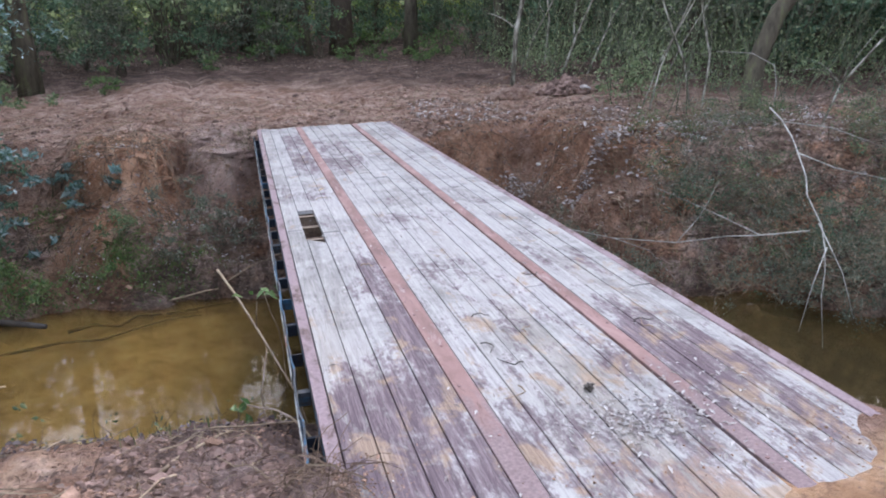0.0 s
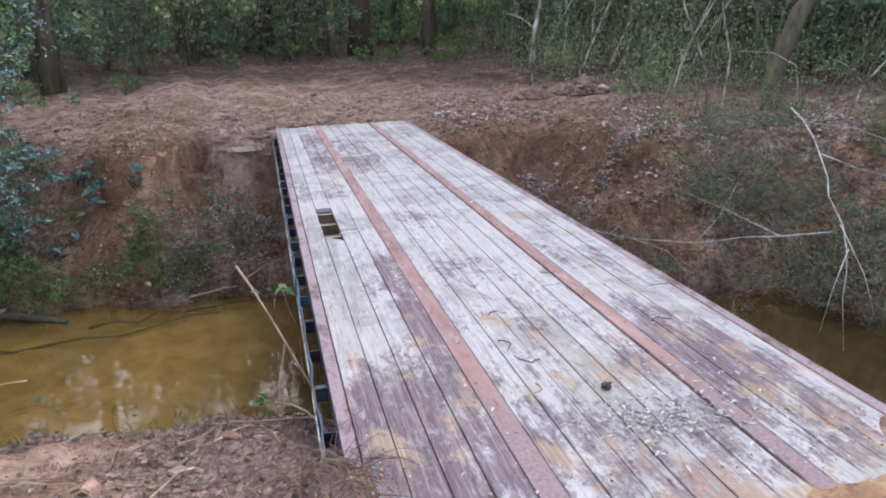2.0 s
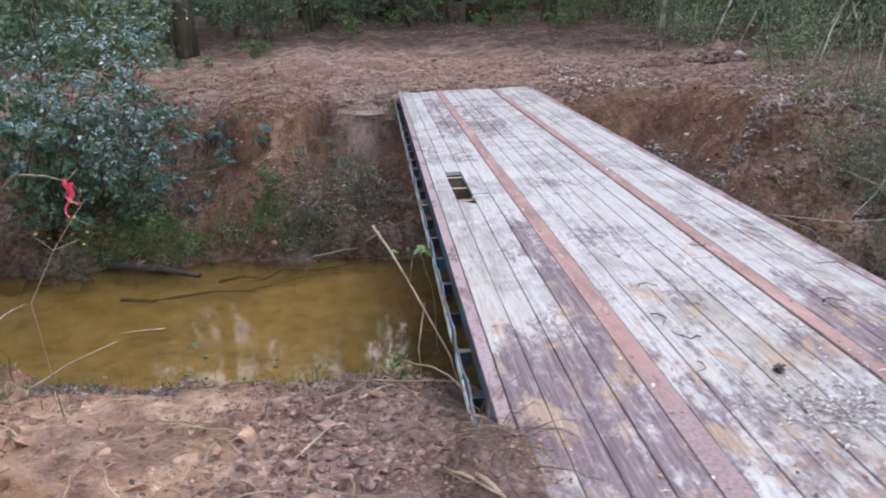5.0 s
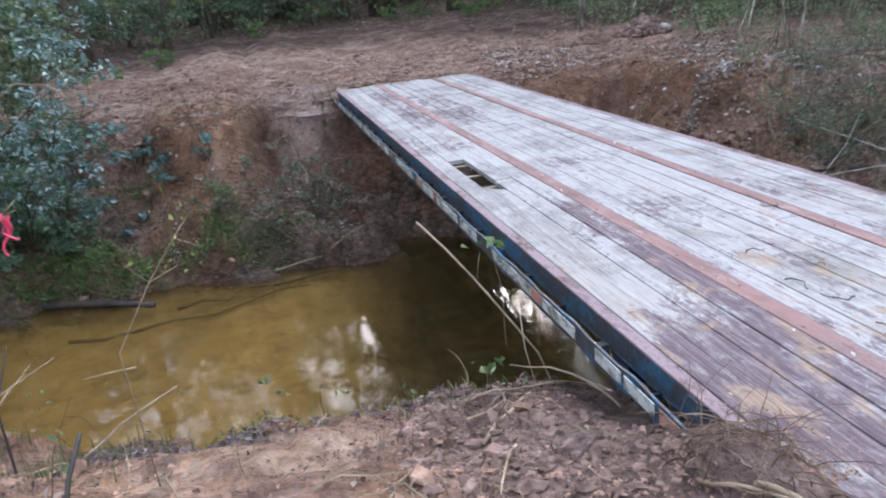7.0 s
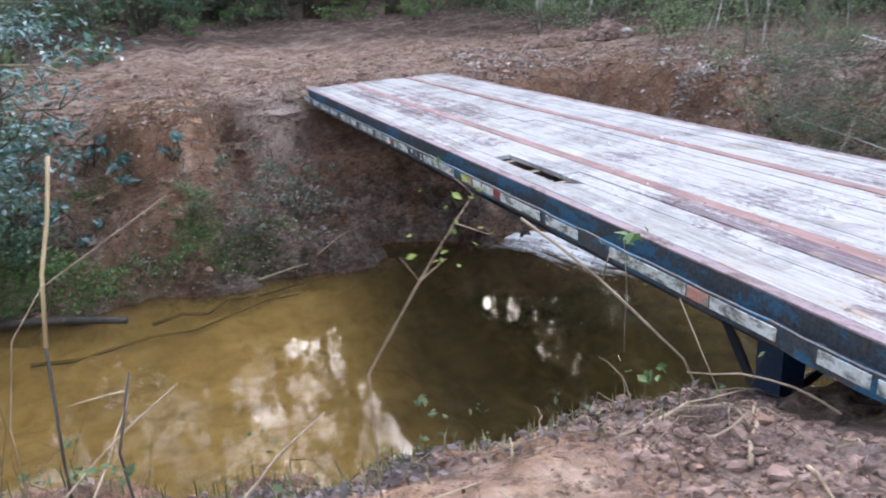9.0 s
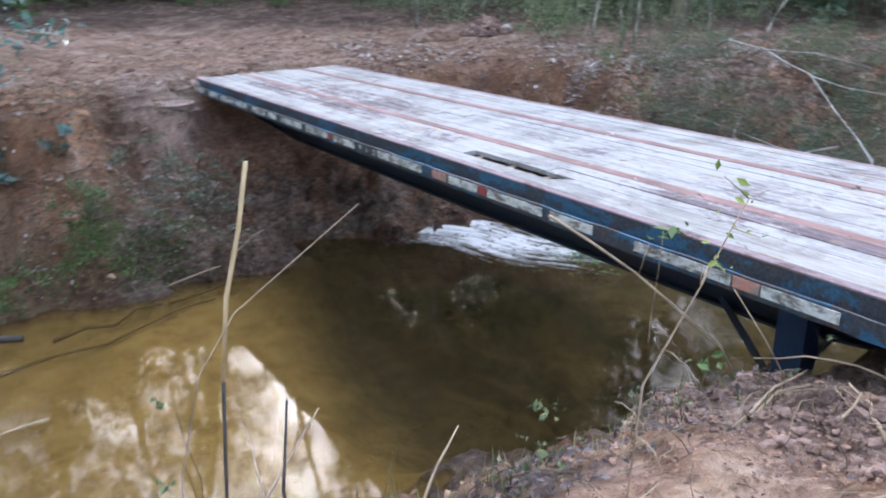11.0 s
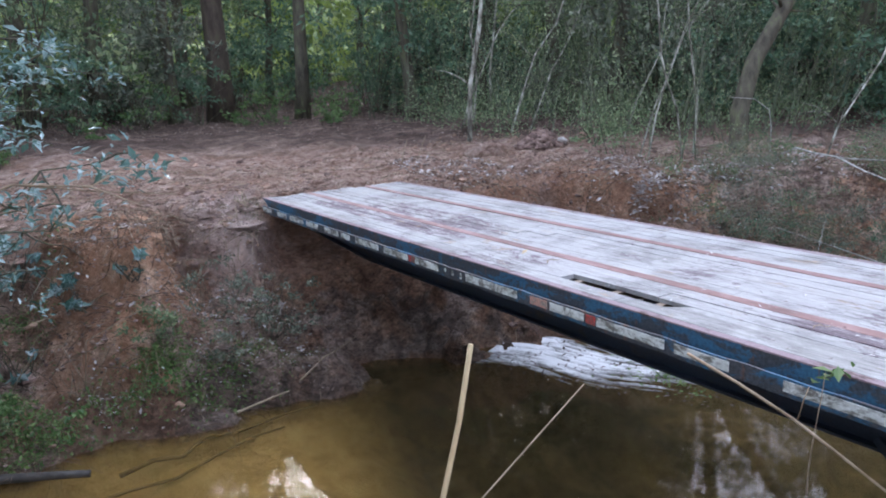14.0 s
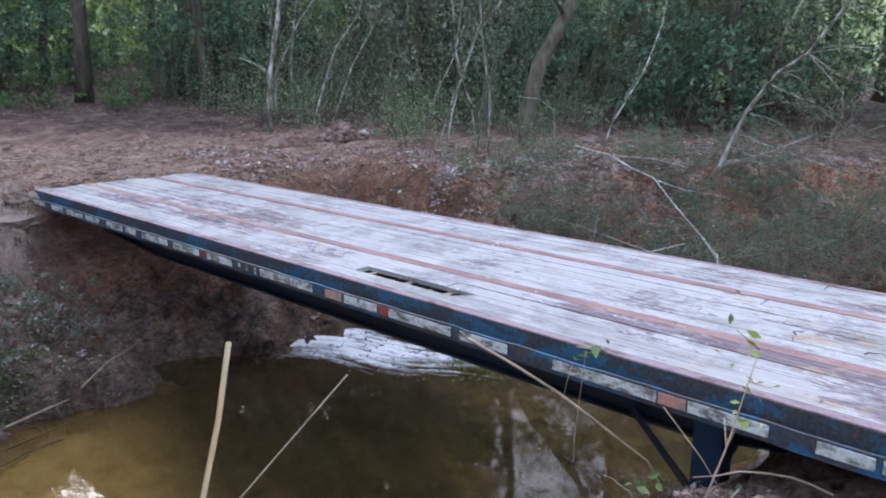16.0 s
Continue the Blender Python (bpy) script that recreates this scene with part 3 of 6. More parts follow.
LIMB = plain_material("bleached_dead_limb", [(0.34, (0.20, 0.185, 0.165)), (0.5, (0.38, 0.365, 0.34)), (0.66, (0.56, 0.55, 0.52))], 7, 0.85, 0.25, 0.4, 0.008, (1, 1, 0.4))
CANE = plain_material("straw_cane", [(0.3, (0.30, 0.215, 0.115)), (0.6, (0.50, 0.385, 0.23)), (0.8, (0.62, 0.50, 0.33))], 9, 0.6, 0.35, 0.4, 0.006, (1, 1, 0.4))
LOG = plain_material("wet_dark_log", [(0.3, (0.018, 0.015, 0.014)), (0.7, (0.085, 0.072, 0.062))], 6, 0.55, 0.4, 0.6, 0.02)
CLOD = plain_material("soil_clods", [(0.3, (0.19, 0.115, 0.085)), (0.6, (0.36, 0.235, 0.175)), (0.8, (0.52, 0.37, 0.29))], 14, 0.95, 0.15, 0.8, 0.02, (1, 1, 1), 0, True)
HEAP = plain_material("heaped_topsoil", [(0.3, (0.11, 0.072, 0.062)), (0.55, (0.22, 0.150, 0.128)), (0.8, (0.36, 0.27, 0.24))], 12, 0.95, 0.15, 0.8, 0.02, (1, 1, 1), 0, True)
SAND = sand_material()
LITTER = leaf_material("dead_leaf_litter", [(0.0, (0.08, 0.052, 0.042)), (0.5, (0.21, 0.145, 0.118)), (0.85, (0.34, 0.26, 0.225)), (1.0, (0.46, 0.38, 0.34))], 0.75, 0.2)
PALE_LITTER = leaf_material("pale_leaf_litter", [(0.0, (0.20, 0.14, 0.12)), (0.4, (0.42, 0.36, 0.34)), (1.0, (0.74, 0.70, 0.70))], 0.6, 0.35)
LEAF_DARK = leaf_material("dark_evergreen_leaf", [(0, (0.040, 0.082, 0.050)), (0.5, (0.090, 0.165, 0.100)), (1, (0.185, 0.275, 0.165))], 0.4, 0.5)
LEAF_BLUE = leaf_material("glossy_bluish_leaf", [(0, (0.045, 0.101, 0.075)), (0.5, (0.120, 0.215, 0.195)), (0.8, (0.27, 0.39, 0.40)), (1, (0.46, 0.58, 0.62))], 0.28, 0.7)
LEAF_FRESH = leaf_material("fresh_green_leaf", [(0, (0.048, 0.093, 0.028)), (0.5, (0.095, 0.170, 0.055)), (1, (0.190, 0.272, 0.099))], 0.45, 0.5)
LEAF_OLIVE = leaf_material("olive_leaf", [(0, (0.068, 0.100, 0.052)), (0.5, (0.145, 0.202, 0.105)), (1, (0.285, 0.335, 0.180))], 0.55, 0.35)
GRASS = leaf_material("grass_blades", [(0.0, (0.07, 0.10, 0.035)), (0.5, (0.16, 0.19, 0.08)), (1.0, (0.40, 0.35, 0.22))], 0.6, 0.3)
MOSS = leaf_material("moss_leaf", [(0, (0.080, 0.135, 0.045)), (1, (0.22, 0.30, 0.11))], 0.7, 0.25)
PINK = plain_material("pink_flagging", [(0.3, (0.80, 0.06, 0.14)), (0.7, (0.95, 0.12, 0.22))], 12, 0.4, 0.4, 0.2, 0.003)
ROCK = plain_material("pale_stone", [(0.3, (0.35, 0.31, 0.29)), (0.7, (0.72, 0.69, 0.66))], 9, 0.85, 0.2, 0.5, 0.01)
LEAF_GREY = leaf_material("grey_green_leaf", [(0, (0.070, 0.088, 0.062)), (0.5, (0.142, 0.162, 0.118)), (1, (0.28, 0.30, 0.22))], 0.45, 0.45)
LEAF_HAZE = leaf_material("soft_green_leaf", [(0, (0.115, 0.160, 0.085)), (0.5, (0.215, 0.280, 0.150)), (1, (0.38, 0.435, 0.26))], 0.6, 0.3)
LEAF_YELLOW = leaf_material("yellow_green_leaf", [(0, (0.117, 0.169, 0.039)), (0.5, (0.234, 0.312, 0.078)), (1, (0.390, 0.468, 0.156))], 0.6, 0.3)
DARK_LITTER = leaf_material("damp_leaf_litter", [(0.0, (0.05, 0.036, 0.034)), (0.6, (0.13, 0.098, 0.095)), (1.0, (0.30, 0.25, 0.25))], 0.6, 0.35)
SUNK = plain_material("sunken_wood", [(0.3, (0.12, 0.09, 0.048)), (0.7, (0.26, 0.20, 0.11))], 6, 0.8, 0.2, 0.4, 0.01)
CROSS = painted_material("dusty_cross_member", (0.26, 0.20, 0.155), (0.12, 0.08, 0.06), 0.46, 6.0, 0.8)


# ---- mesh helpers ----
def mesh_from(name, verts, faces, mat, smooth=False):
    me = bpy.data.meshes.new(name)
    me.from_pydata(verts if isinstance(verts, list) else verts.tolist(), [], faces if isinstance(faces, list) else faces.tolist())
    me.materials.append(mat)
    if smooth:
        me.polygons.foreach_set("use_smooth", [True] * len(me.polygons))
    me.update()
    return me


def empty_thing(name, place=(0, 0, 0)):
    ob = new(name)
    ob.location = place
    return ob


def child(name, me, parent, label=""):
    ob = new(name, me)
    ob.parent = parent
    if label:
        ob["label"] = label
    return ob


def box(x0, x1, y0, y1, z0, z1, c=0.004):
    """A box with chamfered long top edges; verts and faces."""
    v = [(x0, y0, z0), (x1, y0, z0), (x1, y0, z1 - c), (x1 - c, y0, z1), (x0 + c, y0, z1), (x0, y0, z1 - c)]
    v = v + [(x, y1, z) for x, _, z in v]
    f = [(5, 4, 3, 2, 1, 0), (6, 7, 8, 9, 10, 11)]
    for i in range(6):
        j = (i + 1) % 6
        f.append((i, j, j + 6, i + 6))
    return v, f


def joined(parts):
    verts, faces = [], []
    for v, f in parts:
        k = len(verts)
        verts.extend(v)
        faces.extend([tuple(i + k for i in q) for q in f])
    return verts, faces


def tube(points, radii, sides=6, cap=True):
    """A swept tube along points; verts and faces."""
    pts = [Vector(p) for p in points]
    verts, faces = [], []
    for i, p in enumerate(pts):
        d = (pts[min(i + 1, len(pts) - 1)] - pts[max(i - 1, 0)]).normalized()
        a = d.cross(Vector((0.31, 0.93, 0.17))).normalized()
        b = d.cross(a)
        for s in range(sides):
            t = 2 * math.pi * s / sides
            verts.append(tuple(p + (a * math.cos(t) + b * math.sin(t)) * radii[i]))
    for i in range(len(pts) - 1):
        for s in range(sides):
            q = (s + 1) % sides
            faces.append((i * sides + s, i * sides + q, (i + 1) * sides + q, (i + 1) * sides + s))
    if cap:
        faces.append(tuple(range(sides))[::-1])
        k = (len(pts) - 1) * sides
        faces.append(tuple(range(k, k + sides)))
    return verts, faces


def leaves(rng, centres, size, vary=0.4, flat=0.0, ratio=0.5):
    """Folded pointed leaves, two triangles each; arrays of verts and faces."""
    n = len(centres)
    d = rng.normal(size=(n, 3))
    d[:, 2] *= 1 - flat
    d /= np.linalg.norm(d, axis=1)[:, None] + 1e-9
    up = rng.normal(size=(n, 3)) * (1 - flat * 0.8) + np.array([0, 0, 0.6 + 3 * flat])
    w = np.cross(d, up)
    w /= np.linalg.norm(w, axis=1)[:, None] + 1e-9
    nrm = np.cross(w, d)
    s = size * (1 + vary * rng.uniform(-1, 1, n))[:, None]
    base, tip = centres - d * s * 0.5, centres + d * s * 0.5 - nrm * s * 0.08
    mid = centres + nrm * s * 0.07
    a, b = mid + w * s * ratio * 0.5, mid - w * s * ratio * 0.5
    verts = np.stack([base, a, tip, b], 1).reshape(-1, 3)
    k = np.arange(n)[:, None] * 4
    faces = np.concatenate([k + np.array([[0, 1, 2]]), k + np.array([[0, 2, 3]])], 1).reshape(-1, 3)
    return verts, faces


def leaf_mesh(name, rng, centres, size, mat, **kw):
    v, f = leaves(rng, np.asarray(centres, float), size, **kw)
    return mesh_from(name, v, f, mat)


def curve_points(rng, start, direction, length, steps, wander=0.15, droop=0.0):
    p, d = Vector(start), Vector(direction).normalized()
    out = [tuple(p)]
    for _ in range(steps):
        d = (d + Vector(rng.normal(size=3) * wander) + Vector((0, 0, -droop))).normalized()
        p = p + d * (length / steps)
        out.append(tuple(p))
    return out


def taper(n, r0, r1):
    return [r0 + (r1 - r0) * i / (n - 1) for i in range(n)]


# ---- ground, water, distance ----
def ground():
    xs = np.concatenate([-8 - np.geomspace(0.15, 400, 34)[::-1], np.arange(-8, 12, 0.06), 12 + np.geomspace(0.15, 400, 34)])
    ys = np.concatenate([1.0 - np.geomspace(0.15, 300, 26)[::-1], np.arange(1.0, 20.5, 0.06), 20.5 + np.geomspace(0.15, 450, 44)])
    gx, gy = np.meshgrid(xs, ys)
    gz = height(gx, gy)
    # undercut faces: the rooted rim hangs over a hollow of fallen clay
    band = np.exp(-((gz + 0.72 + 0.12 * vnoise(gx * 1.3, gy * 0.3, 2)) / 0.26) ** 2)
    where = 0.7 * np.exp(-(np.clip(np.abs(gx - 5.3) - 0.6, 0, 9) / 0.35) ** 2) + 0.75 * np.exp(-((gx + 1.45) / 0.3) ** 2) + 0.45 * np.exp(-((gx + 2.7) / 0.4) ** 2) + 1.6 * np.exp(-((gx - 0.9) / 0.9) ** 4)
    gy = gy + 0.36 * band * where * (0.7 + 0.5 * vnoise(gx * 1.9, gy * 0.2, 1)) * (gy > 11)
    verts = np.stack([gx, gy, gz], -1).reshape(-1, 3)
    nx, ny = len(xs), len(ys)
    i = (np.arange(ny - 1)[:, None] * nx + np.arange(nx - 1)[None, :]).reshape(-1)
    faces = np.stack([i, i + 1, i + nx + 1, i + nx], 1)
    ob = new("ground", mesh_from("ground", verts, faces, SOIL, True))
    return tagged(ob, "reddish brown clay soil banks with graded bare earth", "ground", kind="structure")


ground()


def water():
    xs = np.linspace(-60, 45, 90)
    verts, faces = [], []
    for x in xs:
        verts.append((x, float(near_lip(x)) + 0.6, WATER))
        verts.append((x, float(far_edge(x)) + 1.2, WATER))
    for i in range(len(xs) - 1):
        faces.append((2 * i, 2 * i + 2, 2 * i + 3, 2 * i + 1))
    ob = new("water", mesh_from("water", verts, faces, WATER_M))
    return tagged(ob, "still amber brown creek water reflecting the sky", "water", kind="structure")


water()


def sand_bar():
    """Streaks of white sand just breaking the surface along the far side of the bridge."""
    nu, nv = 220, 160
    u, v = np.meshgrid(np.linspace(0, 1, nu), np.linspace(-1, 1, nv), indexing="ij")
    x = 2.35 + 1.35 * u + 0.92 * v * 0.85 + 0.1 * np.sin(u * 9)
    y = 12.75 - 3.1 * u + 0.40 * v * 0.85
    ripple = fbm(u * 7.0, v * 13.0, 4, 2) + 0.4 * vnoise(u * 26, v * 60, 1)
    fall = np.clip(1.05 - np.abs(v) ** 1.5, -1, 1) - 1.3 * np.clip(u - 0.4, 0, 1) - 0.6 * np.clip(0.08 - u, 0, 1)
    z = WATER + 0.034 * (fall - 0.38) + 0.0105 * ripple
    verts = np.stack([x, y, z], -1).reshape(-1, 3)
    i = (np.arange(nu - 1)[:, None] * nv + np.arange(nv - 1)[None, :]).reshape(-1)
    faces = np.stack([i, i + 1, i + nv + 1, i + nv], 1)
    faces = faces[z.reshape(-1)[faces].max(1) > WATER - 0.001]  # only the streaks that break the surface
    ob = new("sand_bar", mesh_from("sand_bar", verts, faces, SAND, True))
    return tagged(ob, "rippled white sand bar just breaking the creek's surface", "sand bar", kind="structure")


sand_bar()


# ---- the flatbed trailer that serves as a bridge ----
TAPES = [(3.95, 4.5, TAPE_W), (4.55, 4.72, TAPE_P), (4.75, 5.01, TAPE_W), (5.03, 5.29, TAPE_W), (5.5, 5.93, TAPE_W), (5.93, 6.10, TAPE_P), (6.10, 6.79, TAPE_W), (7.13, 7.55, TAPE_W),
         (7.62, 8.25, TAPE_W), (8.25, 8.36, TAPE_R), (8.37, 8.76, TAPE_W), (8.78, 9.0, TAPE_P), (9.16, 9.92, TAPE_W), (10.38, 10.83, TAPE_W), (10.83, 10.96, TAPE_R), (10.97, 11.5, TAPE_W),
         (11.62, 12.2, TAPE_W), (12.35, 12.6, TAPE_W), (12.68, 13.1, TAPE_W), (13.3, 13.7, TAPE_W), (13.8, 14.3, TAPE_W), (14.42, 14.8, TAPE_W), (15.0, 15.5, TAPE_W)]


def trailer():
    rng = random.Random(5)
    t = empty_thing("flatbed_trailer", (DECK_W / 2, (DECK_Y0 + DECK_Y1) / 2, 0))
    tagged(t, "old plank-decked flatbed trailer laid across the creek as bridge", "trailer bridge")
    inv = Matrix.Translation(-t.location)

    def piece(name, vf, mat, parent=t, label=""):
        me = mesh_from(name, vf[0], vf[1], mat)
        me.transform(inv)
        return child(name, me, parent, label)

    # planks, bay by bay, each row cut into boards
    left = [0.066 + 0.1550 * i for i in range(5)]
    centre = [0.803 + 0.1515 * i for i in range(7)]
    right = [1.826 + 0.1460 * i for i in range(5)]
    rows = [(left, i) for i in range(4)] + [(centre, i) for i in range(6)] + [(right, i) for i in range(4)]
    for k, (bay, i) in enumerate(rows):
        cuts = [DECK_Y0, DECK_Y0 + rng.uniform(2.2, 5.0), 0, DECK_Y1]
        cuts[2] = cuts[1] + rng.uniform(3.2, 4.8)
        if bay is left and i == 0:
            cuts[1:3] = [8.22, 12.6]
        if bay is left and i == 1:
            cuts = [DECK_Y0, 7.93, 8.97, 12.9, DECK_Y1]
        for j in range(len(cuts) - 1):
            y0, y1 = cuts[j] + 0.004, cuts[j + 1] - 0.004
            if bay is left and i == 1 and j == 1:
                continue  # the missing board
            gap = 0.0035 + rng.random() * 0.0035
            dz = rng.uniform(-0.004, 0.003)
            x0, x1 = bay[i] + gap / 2, bay[i + 1] - gap / 2
            v, f = box(x0, x1, y0, y1, -0.036, dz, 0.0025)
            if bay is left and i == 1 and j == 0:
                # the broken, splintered end beside the hole
                v = [(x, y + ((x - x0) / (x1 - x0) * -0.18 + rng.uniform(-0.02, 0.05) if y > 7 else 0), z) for x, y, z in v]
            bleached = bay is left and i < 2 or bay is right and i == 3
            piece("plank", (v, f), WOOD_PALE if bleached else WOOD)
    # flat steel strips between the bays
    for x0 in (0.690, 1.728):
        piece("steel_strip", box(x0, x0 + (0.110 if x0 < 1 else 0.095), DECK_Y0, DECK_Y1, -0.03, 0.003, 0.003), STRIP, label="faded red flat steel strip")
        for k in range(24):
            y = DECK_Y0 + 0.25 + k * 0.5
            piece("bolt", tube([(x0 + 0.028 + 0.040 * (k % 2), y, 0.002), (x0 + 0.028 + 0.040 * (k % 2), y, 0.007)], [0.011, 0.008], 7), RUST)
    # side rails: a mauve lip over a blue web, pockets, rub rail with tape
    for side in (0, 1):
        def mx(x):
            return DECK_W - x if side else x
        def strip(x0, x1, y0, y1, z0, z1, c=0.003):
            a, b = sorted((mx(x0), mx(x1)))
            return box(a, b, y0, y1, z0, z1, c)
        rail = piece("side_rail", strip(0.0, 0.012, DECK_Y0, DECK_Y1, -0.125, -0.006), BLUE, label="blue painted steel side rail, rusting")
        piece("top_lip", strip(-0.004, 0.062, DECK_Y0, DECK_Y1, -0.008, 0.004), RAIL, rail, "mauve rusted top lip")
        piece("bottom_flange", strip(0.0, 0.07, DECK_Y0, DECK_Y1, -0.135, -0.126), BLUE, rail)
        n = 25
        for k in range(n):
            y = DECK_Y0 + 0.22 + k * (DECK_Y1 - DECK_Y0 - 0.4) / (n - 1)
            w = 0.022 if k % 2 else 0.008
            piece("stake_pocket", strip(-0.066, 0.0, y - w, y + w, -0.195, -0.118), DARK if k % 3 else BLUE)
        # the rub rail, slightly bent
        v, f = [], []
        steps = 120
        for s in range(steps + 1):
            y = DECK_Y0 + (DECK_Y1 - DECK_Y0) * s / steps
            x = -0.068 - 0.007 * math.sin(s * 0.9) * (0.4 + 0.6 * abs(math.sin(s * 0.13))) + 0.004 * math.sin(s * 2.1)
            for dx, z in ((0, -0.086), (-0.011, -0.089), (-0.011, -0.197), (0, -0.200)):
                v.append((mx(x + dx), y, z))
        for s in range(steps):
            for q in range(4):
                a, b = s * 4 + q, s * 4 + (q + 1) % 4
                f.append((a, b, b + 4, a + 4))
        rub = piece("rub_rail", (v, f), RUB, label="bent blue rub rail")
        for y0, y1, mat in TAPES:
            piece("reflective_tape", strip(-0.0875, -0.083, y0, y1 - 0.012, -0.166, -0.101, 0.001), mat, rub)
        for k in range(3):
            y0 = 9.98 + 0.13 * k
            piece("letter_bar", strip(-0.0875, -0.083, y0, y0 + 0.025 + 0.012 * (k % 2), -0.165 + 0.010 * (k % 3), -0.108, 0.001), TAPE_W, rub)
    # chassis: cross members, two deep main beams, end rails
    for k in range(-11, 17):
        y = 8.46 + 0.43 * k
        web = box(0.07, DECK_W - 0.07, y - 0.004, y + 0.004, -0.135, -0.040, 0.001)
        foot = box(0.07, DECK_W - 0.07, y - 0.03, y + 0.03, -0.142, -0.136, 0.001)
        top = box(0.08, DECK_W - 0.08, y - 0.03, y + 0.03, -0.044, -0.038, 0.001)
        piece("cross_member", joined([web, foot, top]), CROSS)
    for x in (0.70, 1.74):
        prof = [(DECK_Y0, -0.42), (5.0, -0.48), (6.2, -0.68), (9.5, -0.70), (13.4, -0.70), (DECK_Y1, -0.52)]
        v, f = [], []
        for y, zb in prof:
            for dx, z in ((-0.008, -0.145), (0.008, -0.145), (0.008, zb + 0.02), (0.075, zb + 0.02), (0.075, zb), (-0.075, zb), (-0.075, zb + 0.02), (-0.008, zb + 0.02)):
                v.append((x + dx, y, z))
        for s in range(len(prof) - 1):
            for q in range(8):
                a, b = s * 8 + q, s * 8 + (q + 1) % 8
                f.append((a, b, b + 8, a + 8))
        f += [tuple(range(8))[::-1], tuple(range(len(v) - 8, len(v)))]
        piece("main_beam", (v, f), DARK, label="deep dark steel main beam")
    for y0 in (DECK_Y0 - 0.05, DECK_Y1 + 0.004):
        piece("end_rail", box(0.0, DECK_W, y0, y0 + 0.046, -0.16, -0.012, 0.004), RAIL)
    # landing legs
    for side in (0, 1):
        x = 0.50 if not side else DECK_W - 0.50
        g = h1(x, 6.0)
        leg = piece("landing_leg", box(x - 0.085, x + 0.085, 5.90, 6.08, g - 0.05, -0.14, 0.01), LEGBLUE, label="blue square steel landing leg")
        piece("foot", box(x - 0.15, x + 0.15, 5.84, 6.14, g - 0.08, g + 0.035, 0.01), DARK, leg)
        piece("inner_tube", box(x - 0.06, x + 0.06, 5.925, 6.055, g - 0.06, g + 0.2, 0.005), DARK, leg)
        piece("brace", tube([(x, 6.07, -1.0), (x + (0.15 if not side else -0.15), 6.62, -0.62)], [0.03, 0.03], 4), DARK, leg, "dark diagonal brace")
        piece("brace", tube([(x + 0.05, 5.92, g + 0.18), (x + (0.15 if not side else -0.15), 5.25, -0.42)], [0.032, 0.032], 4), DARK, leg)
    piece("cross_brace", tube([(0.58, 6.0, -0.9), (DECK_W - 0.58, 6.0, -0.35)], [0.03, 0.03], 4), DARK)
    piece("cross_shaft", tube([(0.55, 6.0, -0.5), (DECK_W - 0.55, 6.0, -0.5)], [0.022, 0.022], 8), DARK)
    return t


trailer()


# ---- plants ----
def woody(name, rng, height_m, r, lean=(0, 0), limbs=7, leaf_n=2500, leaf_size=0.09, bark=BARK, leaf=LEAF_DARK, spread=1.6, first=0.35, twist=0.08, clump=0.5, sides=8, crown_part="crown"):
    """A tree or sapling: tapered trunk with limbs, and a crown of separate leaves."""
    t = empty_thing(name)
    d = Vector((lean[0], lean[1], 1)).normalized()
    n = 9
    trunk = curve_points(rng, (0, 0, -0.25), d, height_m + 0.25, n, twist)
    rad = [r * (1.25 if i == 0 else 1) * (1 - 0.8 * (i / n) ** 0.9) for i in range(n + 1)]
    shapes = [tube(trunk, rad, sides)]
    spots = []
    for k in range(limbs):
        f = first + (1 - first) * (k + rng.random()) / limbs
        i = min(int(f * n), n - 1)
        a = Vector(trunk[i]).lerp(Vector(trunk[i + 1]), f * n - i)
        th = rng.random() * 2 * math.pi
        up = 0.3 + 0.9 * rng.random()
        ln = spread * (0.6 + 0.7 * rng.random()) * (1.15 - 0.5 * f)
        pts = curve_points(rng, a, (math.cos(th), math.sin(th), up), ln, 5, 0.22, 0.02)
        r0 = max(rad[i] * 0.45, 0.006)
        shapes.append(tube(pts, taper(6, r0, max(r0 * 0.2, 0.003)), 5))
        spots += pts[2:]
        for _ in range(2):
            q = pts[2 + int(rng.random() * 3)]
            sub = curve_points(rng, q, rng.normal(size=3) + np.array([0, 0, 0.4]), ln * 0.5, 3, 0.3, 0.03)
            shapes.append(tube(sub, taper(4, r0 * 0.45, 0.003), 4))
            spots += sub[1:]
    v, f = joined(shapes)
    child("trunk", mesh_from("trunk", v, f, bark, True), t)
    if leaf_n:
        spots = np.array(spots)
        hub = spots[rng.integers(0, len(spots), max(8, leaf_n // 40))]
        hub = hub + rng.normal(size=hub.shape) * clump
        c = hub[rng.integers(0, len(hub), leaf_n)] + rng.normal(size=(leaf_n, 3)) * clump * 0.4 * np.array([1, 1, 0.6])
        c = c[c[:, 2] > 0.1]
        child(crown_part, leaf_mesh(crown_part, rng, c, leaf_size, leaf), t)
    return t


